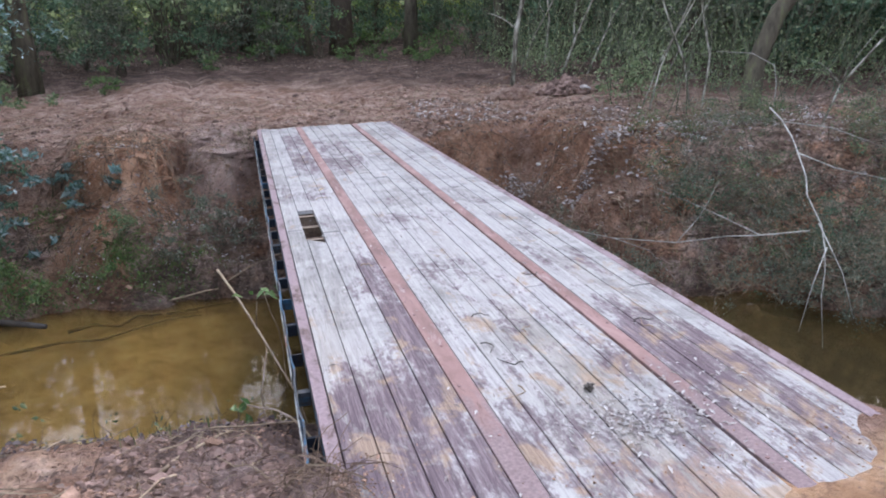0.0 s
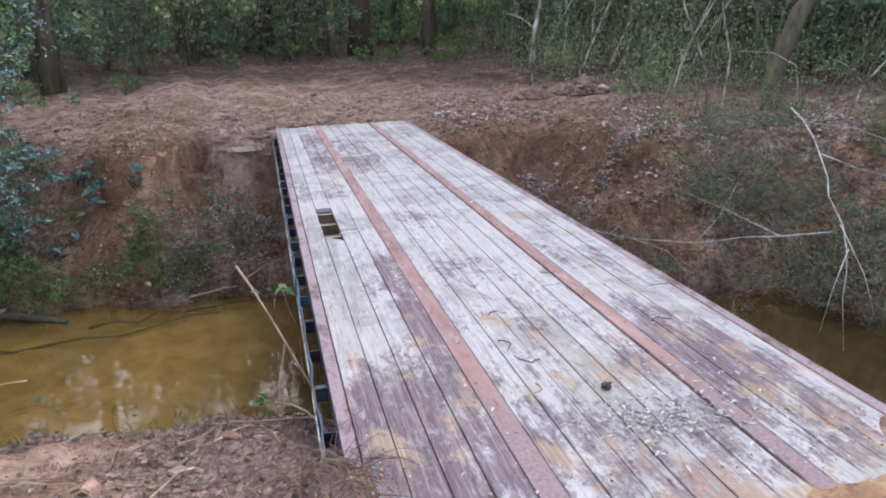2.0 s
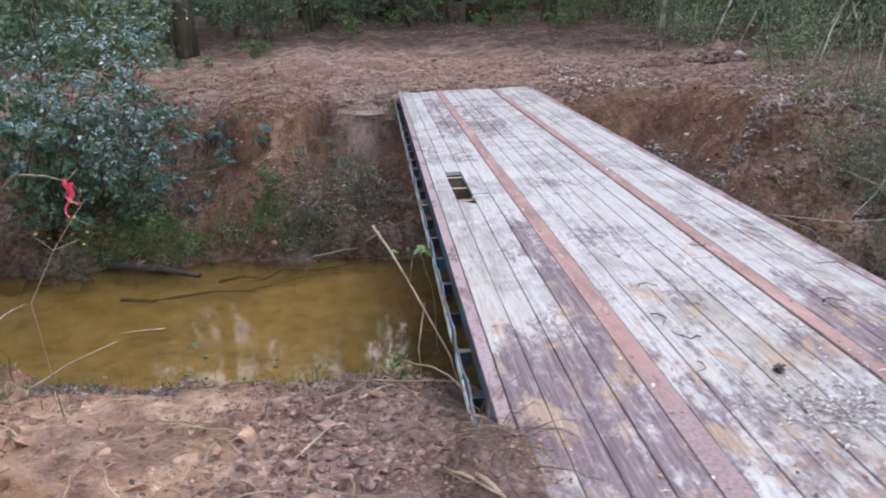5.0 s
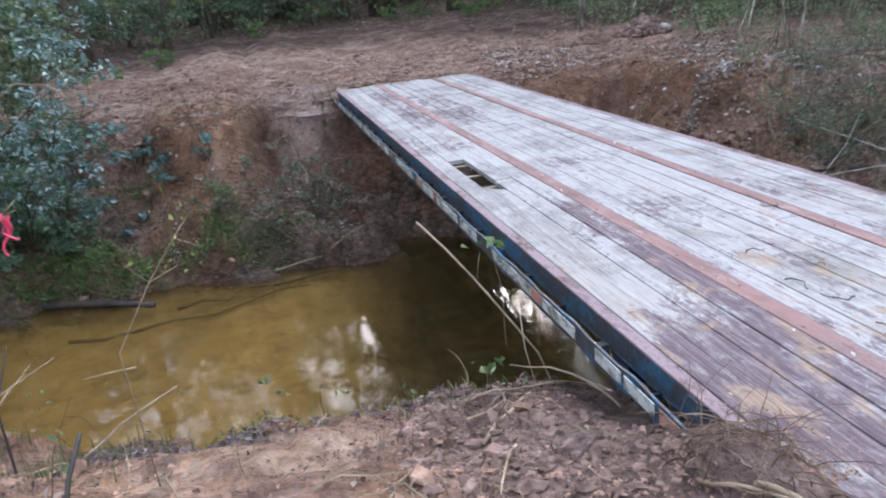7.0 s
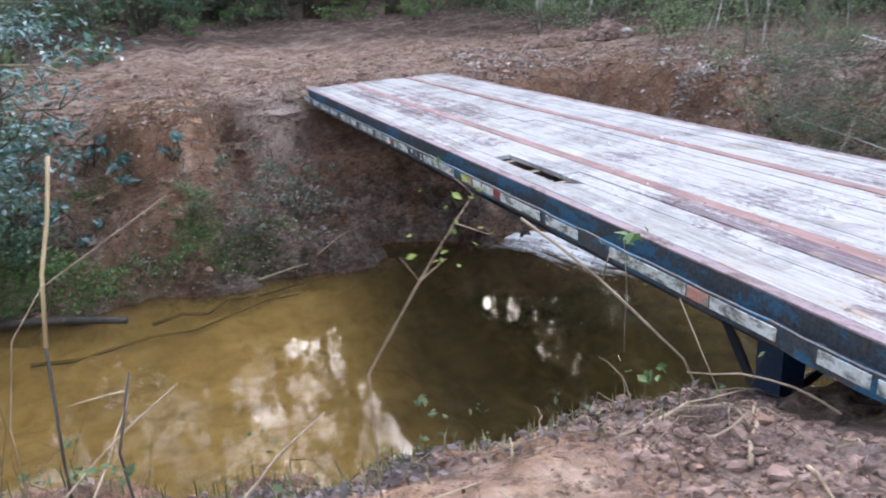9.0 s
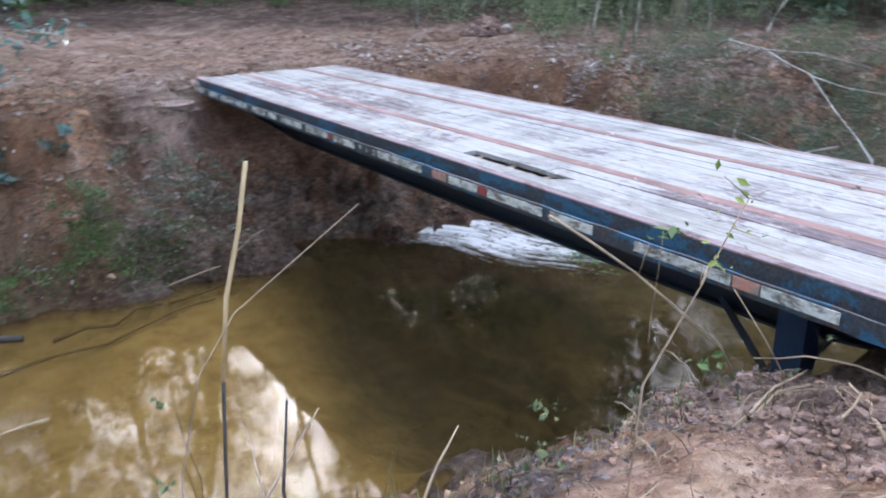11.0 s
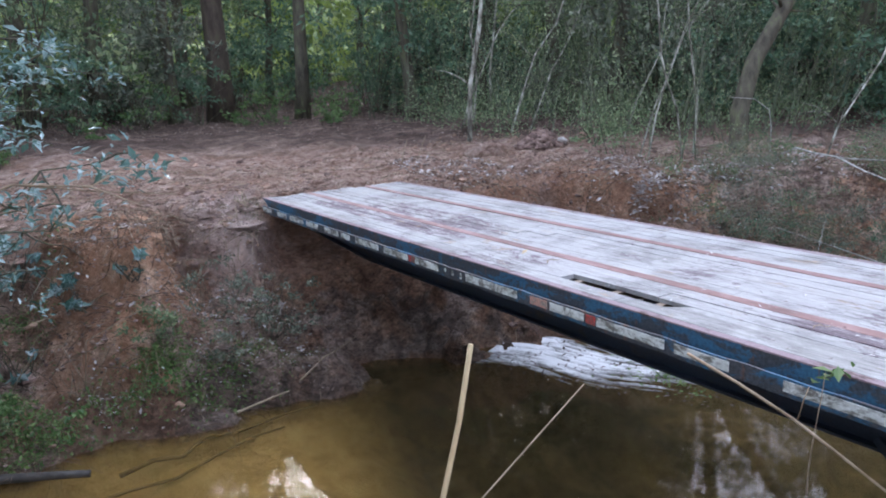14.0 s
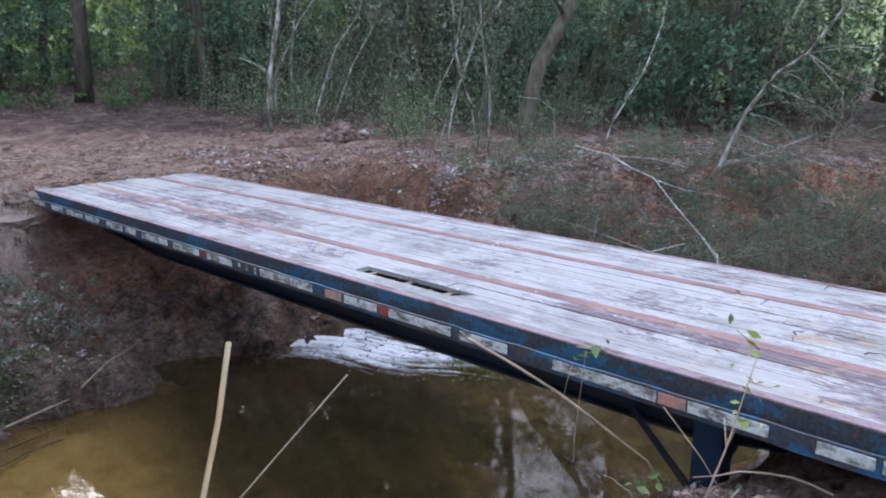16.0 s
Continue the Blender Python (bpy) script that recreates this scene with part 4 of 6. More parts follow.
def shrub(name, rng, height_m, width, stems=9, leaf_n=2500, leaf_size=0.07, leaf=LEAF_DARK, bark=BARK, clump=0.22, droop=0.03, bias=(0, 0), r=0.014, low=0.05):
    t = empty_thing(name)
    shapes, spots = [], []
    for k in range(stems):
        th = 2 * math.pi * (k + rng.random()) / stems
        out = (0.25 + rng.random()) * width / height_m
        d = (math.cos(th) * out + bias[0], math.sin(th) * out + bias[1], 1.0)
        ln = height_m * (0.65 + 0.5 * rng.random())
        pts = curve_points(rng, (rng.normal() * 0.08, rng.normal() * 0.08, -0.08), d, ln, 7, 0.16, droop)
        shapes.append(tube(pts, taper(8, r, r * 0.2), 4))
        spots += pts[2:]
        for _ in range(3):
            q = pts[2 + int(rng.random() * 5)]
            sub = curve_points(rng, q, rng.normal(size=3) + np.array([bias[0], bias[1], 0.3]), ln * 0.35, 3, 0.25, droop)
            shapes.append(tube(sub, taper(4, r * 0.45, r * 0.15), 3))
            spots += sub[1:]
    v, f = joined(shapes)
    child("stem", mesh_from("stem", v, f, bark), t)
    spots = np.array(spots)
    hub = spots[rng.integers(0, len(spots), max(6, leaf_n // 38))]
    hub = hub + rng.normal(size=hub.shape) * clump
    c = hub[rng.integers(0, len(hub), leaf_n)] + rng.normal(size=(leaf_n, 3)) * clump * 0.42 * np.array([1, 1, 0.6])
    c = c[c[:, 2] > low]
    child("foliage", leaf_mesh("foliage", rng, c, leaf_size, leaf), t)
    return t


def put(ob, x, y, rz=0.0, s=1.0, dz=0.0):
    ob.matrix_basis = pose(x, y, h1(x, y) + dz, 0, 0, rz) @ Matrix.Diagonal((s, s, s, 1))
    return ob


def copy_thing_at(ob, x, y, rz, s):
    keep = ob.scale.copy()
    ob.scale = (1, 1, 1)
    c = copy_thing(ob, pose(x, y, h1(x, y), 0, 0, rz) @ Matrix.Diagonal((s, s, s, 1)))
    ob.scale = keep
    return c


R = np.random.default_rng(77)

# named trunks behind the graded soil: x, y, height, radius, lean, bark
TRUNKS = [
    (3.5, 29.8, 15, 0.42, (0.03, 0), RED_BARK), (2.3, 31.0, 14, 0.22, (-0.02, 0), BARK), (5.7, 28.0, 14, 0.24, (0.02, 0), BARK),
    (-5.3, 22.5, 14, 0.26, (0.0, 0), BARK), (8.0, 24.6, 13, 0.2, (-0.08, 0.02), BARK),
    (-2.0, 30.5, 14, 0.3, (0.02, 0), BARK), (0.2, 33, 15, 0.3, (0.0, 0), BARK), (10.6, 24.5, 13, 0.16, (-0.05, 0), BARK),
    (11.4, 19.5, 13, 0.2, (0.12, 0), BARK), (15.5, 20.0, 14, 0.3, (0.2, 0), BARK), (-9.0, 25, 14, 0.3, (0.05, 0), BARK),
]
for k, (x, y, hh, r, lean, bark) in enumerate(TRUNKS):
    t = woody("tree", R, hh * 1.2, r, lean, 15, 3300, 0.19, bark, LEAF_OLIVE if k % 3 else LEAF_DARK, 3.6, 0.36, 0.035, 0.75, 10)
    put(t, x, y)
    tagged(t, "tall %s forest tree with olive green crown" % ("reddish-brown" if bark is RED_BARK else "grey-brown"), "tree", "forest trees")

def grown(name, path, r, y, label, group, bark=PALE_BARK, twigs=6, leaf_n=160, sides=7):
    """A crooked stem given by its (x, z) bends in the plane y, running on upwards, with side twigs."""
    t = empty_thing(name)
    x0, z0 = path[0][0], h1(path[0][0], y)
    pts = [(0, 0, -0.15)] + [(x - x0, 0.06 * R.normal(), z - path[0][1] + 0.02) for x, z in path]
    dx, dz = path[-1][0] - path[-2][0], path[-1][1] - path[-2][1]
    k = 1 / math.hypot(dx, dz)
    last = pts[-1]
    pts += curve_points(R, last, (dx * k, R.normal() * 0.15, dz * k), 3.2, 5, 0.1)[1:]
    rad = taper(len(pts), r, r * 0.25)
    shapes, spots = [tube(pts, rad, sides)], []
    for j in range(twigs):
        i = 2 + int(R.random() * (len(pts) - 3))
        sub = curve_points(R, pts[i], (R.normal(), R.normal() * 0.6, 0.7 + 0.6 * R.random()), 0.5 + 0.9 * R.random(), 5, 0.2)
        shapes.append(tube(sub, taper(6, rad[i] * 0.4, 0.003), 4))
        spots += sub[2:]
    v, f = joined(shapes)
    child("trunk", mesh_from("trunk", v, f, bark, True), t)
    if leaf_n:
        spots = np.array(spots)
        c = spots[R.integers(0, len(spots), leaf_n)] + R.normal(size=(leaf_n, 3)) * 0.13
        child("foliage", leaf_mesh("foliage", R, c, 0.06, LEAF_OLIVE), t)
    t.location = (x0, y, z0)
    return tagged(t, label, "sapling", group)


SAPLINGS = [
    (19.04, 0.085, [(6.2, 0.2), (6.35, 1.48), (6.66, 2.75), (6.78, 3.51)]), (19.1, 0.04, [(7.52, 0.28), (7.93, 1.28), (8.39, 2.09), (9.04, 2.9), (9.42, 3.58)]),
    (19.3, 0.032, [(8.4, 0.21), (9.03, 1.66), (9.7, 2.35), (10.09, 3.46)]), (14.75, 0.02, [(7.33, 0.25), (7.63, 1.13), (8.09, 1.87), (8.55, 2.52)]),
    (14.56, 0.024, [(7.39, 0.25), (7.58, 1.02), (7.95, 1.76), (8.32, 2.61)]), (14.41, 0.03, [(8.16, 0.24), (7.96, 1.11), (7.7, 1.65), (7.42, 2.18), (7.46, 2.99)]),
    (14.24, 0.034, [(8.34, 0.16), (8.47, 1.09), (8.21, 1.85), (8.14, 2.47)]), (11.92, 0.03, [(9.2, 0.3), (9.39, 0.93), (10.01, 1.65), (10.67, 2.04)]),
    (16.6, 0.022, [(8.9, 0.2), (9.3, 1.0), (9.9, 2.0), (10.2, 3.0)]),
    (20.5, 0.03, [(7.0, 0.2), (7.4, 1.1), (7.6, 1.5), (8.3, 2.6)]), (21.5, 0.045, [(8.1, 0.3), (8.2, 1.5), (8.1, 2.6), (8.3, 4.0)]), (22.5, 0.05, [(9.4, 0.3), (9.5, 1.5), (9.7, 3.0), (9.8, 4.0)]),
]
for y, r, path in SAPLINGS:
    grown("sapling", path, r * 0.8, y, "slender pale lichen-barked sapling leaning at the wood's edge", "saplings at the wood's edge")
grown("leaning_tree", [(8.99, 0.3), (9.11, 1.06), (9.53, 2.01), (10.35, 2.97)], 0.21, 13.75, "leaning mossy forest tree at the wood's edge", "forest trees", BARK, 9, 500, 10)["category"] = "tree"

# background wood: a few models repeated
models = []
for k in range(5):
    models.append(woody("tree", R, 13 + 3 * R.random(), 0.14 + 0.12 * R.random(), (R.normal() * 0.06, R.normal() * 0.06), 15, 3400, 0.22, BARK, (LEAF_DARK, LEAF_OLIVE)[k % 2], 3.2, 0.2, 0.05, 0.8, 8))
    tagged(models[-1], "forest tree with dark green crown among others", "tree", "background trees")
# fuller crowns over the thicket
tall = woody("tree", R, 16, 0.24, (0.03, 0), 20, 5600, 0.26, BARK, LEAF_DARK, 3.6, 0.34, 0.05, 0.85, 8)
tagged(tall, "tall forest tree with a full dark crown", "tree", "background trees")
put(tall, 12.5, 27.5, 0, 1)
for x, y, rz, s in ((15.5, 30.5, 70, 1.1), (18.5, 27.0, 140, 1.0), (21.5, 30.0, 200, 1.15), (10.8, 31.5, 320, 1.0), (17.0, 34.0, 30, 1.2), (13.2, 23.8, 110, 0.95), (26.5, 32.0, 10, 1.2), (-3.2, 34.5, 50, 0.95), (-6.0, 37.0, 180, 1.0)):
    copy_thing_at(tall, x, y, rz, s)
under = []
for k in range(5):
    under.append(shrub("shrub", R, 2.6 + R.random() * 1.2, 1.6, 12, 3000, 0.12, (LEAF_DARK, LEAF_DARK, LEAF_DARK, LEAF_OLIVE, LEAF_GREY)[k], BARK, 0.4, 0.03, (0, 0), 0.02))
    tagged(under[-1], "dense leafy shrub of the shaded forest understory", "shrub", "understory shrubs")


def scatter(models, places, smin, smax):
    for i, (x, y) in enumerate(places):
        m = models[i % len(models)]
        s, rz = smin + (smax - smin) * R.random(), R.random() * 360
        if i < len(models):
            put(m, x, y, rz, s)
        else:
            copy_thing_at(m, x, y, rz, s)


def ring(n, y0, y1, x0, x1, gap):
    out, tries = [], 0
    while len(out) < n and tries < 6000:
        tries += 1
        x, y = x0 + (x1 - x0) * R.random(), y0 + (y1 - y0) * R.random()
        if all((x - a) ** 2 + (y - b) ** 2 > gap * gap for a, b in out):
            out.append((x, y))
    return out


# y -18 and x -20 rings: out of view, added to block low skylight
trees = ring(44, 31, 60, -32, 45, 3.6) + ring(16, 18, 34, 15, 34, 2.8) + ring(10, 19, 32, -26, -10, 3) + ring(10, -50, -32, -40, 40, 7) + ring(16, -18, -7, -24, 26, 3.4) + ring(18, 2, 18, 15, 34, 3) + ring(6, 4, 16, -34, -18, 4) + ring(12, 0, 14, -20, -10.5, 2.6)
trees = [(x, y) for x, y in trees if not (47 < math.degrees(math.atan2(x - 2.0, y - 8.5)) < 57 and y > 8.5)]  # a gap that lets open sky reflect in the creek
scatter(models, trees, 0.85, 1.25)
bushes = ring(8, 31.5, 37, -6, 12, 1.8) + ring(3, 26.5, 29, -5, -1.5, 2.2) + ring(9, 24, 33, -18, -6, 1.8) + ring(7, 23, 31, 9.5, 18, 2.2) + ring(9, 33, 42, -26, 28, 2.6) + ring(12, 17.5, 28, 12.5, 26, 2.2) + ring(14, 20, 28, -17, -7.4, 1.6) + ring(16, 5, 18, 12.5, 26, 2.0)
scatter(under, bushes, 0.6, 1.7)


def thicket():
    """The grey-green tangle of thin stems at the wood's edge."""
    rng = np.random.default_rng(31)
    shapes = []
    for _ in range(900):
        x, y = rng.uniform(6.8, 22), rng.uniform(13.5, 30)
        if y < 16 and x < 9.5 and rng.random() < 0.5:
            continue
        pts = curve_points(rng, (x, y, h1(x, y) - 0.05), (rng.normal() * 0.35 + 0.12, rng.normal() * 0.25, 1), rng.uniform(2, 6), 5, 0.14, 0.0)
        shapes.append(tube(pts, taper(6, rng.uniform(0.006, 0.016), 0.003), 3, False))
    v, f = joined(shapes)
    ob = new("thicket", mesh_from("thicket", v, f, STEM))
    tagged(ob, "tangle of thin grey stems at the wood's edge", "thicket", kind="stuff")
    n = 105000
    x, y = rng.uniform(7.5, 26, n), rng.uniform(14.8, 32, n)
    z = height(x, y) + rng.uniform(0.05, 6.0, n) ** 1.0
    keep = vnoise(x * 0.7 + z * 0.9, y * 0.7 + z * 0.4, 2) > -0.1
    c = np.stack([x, y, z], 1)[keep]
    m = 34000
    x, y = rng.uniform(6.8, 22, m), rng.uniform(14.9, 24, m)
    low = np.abs(rng.normal(size=m)) * 0.55
    keep = (vnoise(x * 0.9, y * 0.9, 1) + 0.08 * (y - 17) + 0.10 * (x - 8) > 0.1) & (y > far_edge(x) + 4.6)
    c = np.concatenate([c, np.stack([x, y, height(x, y) + low], 1)[keep]])
    ob = new("thicket_leaves", leaf_mesh("thicket_leaves", rng, c, 0.075, LEAF_HAZE))
    tagged(ob, "sparse olive leaves among the thin stems", "foliage", kind="stuff")


thicket()


def far_woods():
    """Sunlit foliage of the farther wood, seen in scraps between the trees."""
    rng = np.random.default_rng(71)
    n = 12000
    x, y = rng.uniform(-55, 75, n), rng.uniform(42, 64, n)
    z = height(x, y) + rng.uniform(0, 17, n) * (0.75 + 0.25 * vnoise(x * 0.12, y * 0.1, 1))
    ob = new("far_woods", leaf_mesh("far_woods", rng, np.stack([x, y, z], 1), 1.15, LEAF_YELLOW, vary=0.6))
    tagged(ob, "hazy yellow-green foliage of the farther woods", "woods", kind="stuff")


def backdrop():
    """A curved sheet behind the farther wood that glows in place of hazy daylight."""
    m, n, l, b = material("self_lit_distance", 1.0)
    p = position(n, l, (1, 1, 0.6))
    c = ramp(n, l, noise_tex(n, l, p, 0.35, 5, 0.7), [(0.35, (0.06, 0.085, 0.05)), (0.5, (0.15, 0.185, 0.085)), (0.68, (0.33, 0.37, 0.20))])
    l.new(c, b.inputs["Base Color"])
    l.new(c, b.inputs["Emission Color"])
    # the haze's brightness is emitted by the sheet's own colour
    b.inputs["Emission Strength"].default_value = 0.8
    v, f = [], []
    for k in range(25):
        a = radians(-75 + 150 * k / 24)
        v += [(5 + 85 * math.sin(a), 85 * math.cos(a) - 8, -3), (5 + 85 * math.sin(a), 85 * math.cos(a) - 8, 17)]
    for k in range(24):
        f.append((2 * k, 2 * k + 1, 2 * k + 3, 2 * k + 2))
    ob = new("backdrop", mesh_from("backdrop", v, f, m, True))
    tagged(ob, "self-lit green sheet standing for hazy distance behind the woods", "backdrop", kind="structure")


far_woods()
backdrop()


# ---- loose cover of the ground ----
def scatter_xy(rng, n, x0, x1, y0, y1, keep=None):
    x, y = rng.uniform(x0, x1, n), rng.uniform(y0, y1, n)
    if keep is not None:
        m = keep(x, y)
        x, y = x[m], y[m]
    return x, y


def off_deck(x, y):
    return ~((x > -0.12) & (x < DECK_W + 0.12) & (y > 4.15) & (y < 15.6))


OCT_V = np.array([(1, 0, 0), (-1, 0, 0), (0, 1, 0), (0, -1, 0), (0, 0, 1), (0, 0, -1)], float)
OCT_F = np.array([(0, 2, 4), (2, 1, 4), (1, 3, 4), (3, 0, 4), (2, 0, 5), (1, 2, 5), (3, 1, 5), (0, 3, 5)])


def lump_mesh():
    """Unit lump: an octahedron split once, rounded."""
    verts, faces = [tuple(v) for v in OCT_V], []
    index = {}

    def middle(a, b):
        key = (min(a, b), max(a, b))
        if key not in index:
            m = (np.array(verts[a]) + np.array(verts[b])) / 2
            verts.append(tuple(m / np.linalg.norm(m)))
            index[key] = len(verts) - 1
        return index[key]

    for a, b, c in OCT_F:
        ab, bc, ca = middle(a, b), middle(b, c), middle(c, a)
        faces += [(a, ab, ca), (ab, b, bc), (ca, bc, c), (ab, bc, ca)]
    return np.array(verts), np.array(faces)


LUMP_V, LUMP_F = lump_mesh()


def lumps(rng, x, y, z, size, flat=0.6):
    n, m = len(x), len(LUMP_V)
    shape = 1 + 0.32 * rng.normal(size=(n, m))
    v = LUMP_V[None] * np.clip(shape, 0.4, 1.7)[..., None]
    v = v * (size[:, None, None] * np.array([1, 1, flat]) * (1 + 0.25 * rng.normal(size=(n, 1, 3))))
    v = v + np.stack([x, y, z], 1)[:, None]
    f = LUMP_F[None] + (np.arange(n) * m)[:, None, None]
    return v.reshape(-1, 3), f.reshape(-1, 3)


def soil_clods():
    rng = np.random.default_rng(12)
    spots = [scatter_xy(rng, 3000, -5.5, 4.0, 2.2, 6.6, lambda a, b: off_deck(a, b) & ((a < -0.4) | (a > 2.9))), scatter_xy(rng, 5600, -4.5, 8.5, 14.0, 20.0, off_deck), scatter_xy(rng, 3600, -5, 8, 12.0, 15.5, off_deck)]
    x, y = np.concatenate([s[0] for s in spots]), np.concatenate([s[1] for s in spots])
    z = height(x, y)
    ok = z > WATER + 0.1
    dens = vnoise(x * 1.1, y * 1.1, 1) + 0.4 * vnoise(x * 4, y * 4, 2) > -0.15
    x, y, z = x[ok & dens], y[ok & dens], z[ok & dens]
    size = np.clip(rng.lognormal(-4.35, 0.6, len(x)), 0.005, 0.055)
    v, f = lumps(rng, x, y, z + size * 0.2, size)
    xf, yf = scatter_xy(rng, 15000, -3.2, 0.0, 4.0, 6.2, lambda a, b: off_deck(a, b) & (fbm(a * 1.8, b * 1.8, 3, 1) > -0.35))
    sf = np.clip(rng.lognormal(-5.55, 0.5, len(xf)), 0.002, 0.014)
    v2, f2 = lumps(rng, xf, yf, height(xf, yf) + sf * 0.1, sf)  # fine crumbs of the dug near bank
    v, f = np.concatenate([v, v2]), np.concatenate([f, f2 + len(v)])
    ob = new("soil_clods", mesh_from("soil_clods", v, f, CLOD))
    tagged(ob, "loose reddish clods of clay soil on the banks", "soil", kind="stuff")

    x, y = scatter_xy(rng, 9000, -4.5, 8.5, 12.4, 20.5, lambda a, b: off_deck(a, b) & (fbm(a * 1.4, b * 2.0, 3, 2) - 0.12 * np.clip(b - 15.2, 0, 4) > -0.05))
    z = height(x, y)
    ok = z > WATER + 0.12
    size = np.clip(rng.lognormal(-3.95, 0.5, len(x)), 0.008, 0.07)
    v, f = lumps(rng, x[ok], y[ok], z[ok] + size[ok] * 0.1, size[ok], 0.55)
    ob = new("dark_clods", mesh_from("dark_clods", v, f, HEAP))
    tagged(ob, "dark crumbs of topsoil turned up among the clay", "soil", kind="stuff")
    x, y = scatter_xy(rng, 2600, -1.1, 0.0, 4.0, 6.0, lambda a, b: off_deck(a, b) & (fbm(a * 2.2, b * 2.2, 3, 1) > -0.2))
    size = np.clip(rng.lognormal(-4.6, 0.55, len(x)), 0.004, 0.035)
    v, f = lumps(rng, x, y, height(x, y) + size * 0.15, size, 0.6)
    ob = new("trodden_crumbs", mesh_from("trodden_crumbs", v, f, HEAP))
    tagged(ob, "dark crumbs of topsoil trodden beside the rail", "soil", kind="stuff")


soil_clods()


def litter(name, rng, x, y, size, mat, label, lift=0.012):
    z = height(x, y) + lift + rng.uniform(0, 0.02, len(x))
    ok = z > WATER + 0.05
    c = np.stack([x, y, z], 1)[ok]
    ob = new(name, leaf_mesh(name, rng, c, size, mat, flat=0.6, ratio=0.55))
    tagged(ob, label, "leaf litter", kind="stuff")


def sand_scraps():
    """Leaf scraps stranded on the sand bar, and weeds in the shallows beside it."""
    rng = np.random.default_rng(33)
    u, v = rng.random(260), rng.uniform(-1, 1, 260)
    c = np.stack([2.35 + 1.35 * u + 0.8 * v, 12.75 - 3.1 * u + 0.34 * v, np.full(260, WATER + 0.028)], 1)
    ob = new("stranded_litter", leaf_mesh("stranded_litter", rng, c, 0.06, DARK_LITTER, flat=0.7))
    tagged(ob, "dark leaf scraps stranded on the white sand", "leaf litter", kind="stuff")
    c = rng.normal(size=(320, 3)) * np.array([0.28, 0.35, 0.012]) + np.array([3.45, 10.5, WATER + 0.025])
    ob = new("water_weeds", leaf_mesh("water_weeds", rng, c, 0.06, MOSS, flat=0.6))
    tagged(ob, "green weeds floating in the shallows by the sand", "weeds", kind="stuff")


sand_scraps()


def leaf_litter():
    rng = np.random.default_rng(14)
    x, y = scatter_xy(rng, 16000, -18, 26, 18.0, 34.0, lambda a, b: fbm(a * 0.5, b * 0.5, 3, 1) + (b + 0.75 * np.clip(a - 1, 0, 20) - 24.0) * 0.35 > 0)
    litter("forest_litter", rng, x, y, 0.085, LITTER, "brown dead leaves on the forest floor")
    x, y = scatter_xy(rng, 30000, 3.0, 14, 9.0, 18.5, lambda a, b: (fbm(a * 0.9, b * 0.9, 3, 2) + 0.75 - 0.55 * np.abs(b - far_edge(a) - 3.6) > 0.25) & off_deck(a, b))
    litter("brown_bank_litter", rng, x[1::4], y[1::4], 0.09, LITTER, "brown fallen leaves on the bank top")
    litter("bank_litter", rng, x[::4], y[::4], 0.095, PALE_LITTER, "pale grey fallen leaves on the bank top")
    parts = []
    for cx, cy, sx, sy, n in ((5.6, 13.05, 0.33, 0.09, 300), (4.5, 14.1, 0.3, 0.12, 220), (7.3, 12.6, 0.8, 0.3, 600), (4.2, 12.9, 0.5, 0.3, 90), (-0.6, 13.9, 0.4, 0.5, 150), (-1.6, 13.7, 0.7, 0.4, 110), (1.2, 13.4, 0.9, 0.3, 60)):
        parts.append(rng.normal(size=(n, 2)) * np.array([sx, sy]) + np.array([cx, cy]))
    p = np.concatenate(parts)
    p = p[off_deck(p[:, 0], p[:, 1])]
    litter("leaf_drift", rng, p[:, 0], p[:, 1], 0.10, PALE_LITTER, "drifts of pale grey dead leaves on the far bank", 0.03)
    x, y = scatter_xy(rng, 9000, -5, 9, 12.2, 15.8, lambda a, b: (fbm(a * 1.1, b * 1.1, 3, 2) > -0.1) & off_deck(a, b))
    litter("face_litter", rng, x, y, 0.055, LITTER, "brown leaf scraps caught on the bank's face", 0.02)
    x, y = scatter_xy(rng, 1500, -3.0, 0.2, 12.9, 14.8, lambda a, b: (fbm(a * 1.3, b * 1.3, 3, 1) > 0.0) & off_deck(a, b))
    litter("pale_face_litter", rng, x, y, 0.05, PALE_LITTER, "pale leaf scraps caught low on the bank's face", 0.03)
    x, y = scatter_xy(rng, 9000, -6, 8, 2.0, 20, lambda a, b: (fbm(a * 1.3, b * 1.3, 3, 0) > 0.0) & off_deck(a, b))
    litter("scattered_litter", rng, x, y, 0.05, LITTER, "scattered brown leaf fragments on bare soil")
    x, y = scatter_xy(rng, 5200, -4.6, 0.1, 3.4, 6.5, lambda a, b: (fbm(a * 1.6, b * 1.6, 3, 2) > -0.15) & off_deck(a, b))
    litter("near_litter", rng, x[:420], y[:420], 0.028, DARK_LITTER, "dark leaf fragments trodden into the near bank", 0.008)
    litter("pale_scraps", rng, x[4500:], y[4500:], 0.03, PALE_LITTER, "pale leaf and straw scraps on the near bank", 0.01)
    p = rng.normal(size=(800, 2)) * np.array([0.25, 0.13]) + np.array([-2.0, 5.82])
    p = np.concatenate([p, rng.normal(size=(260, 2)) * np.array([0.5, 0.2]) + np.array([-0.85, 5.85])])
    litter("dark_litter", rng, p[:, 0], p[:, 1], 0.045, DARK_LITTER, "dark damp leaf litter at the near bank's lip", 0.02)


leaf_litter()


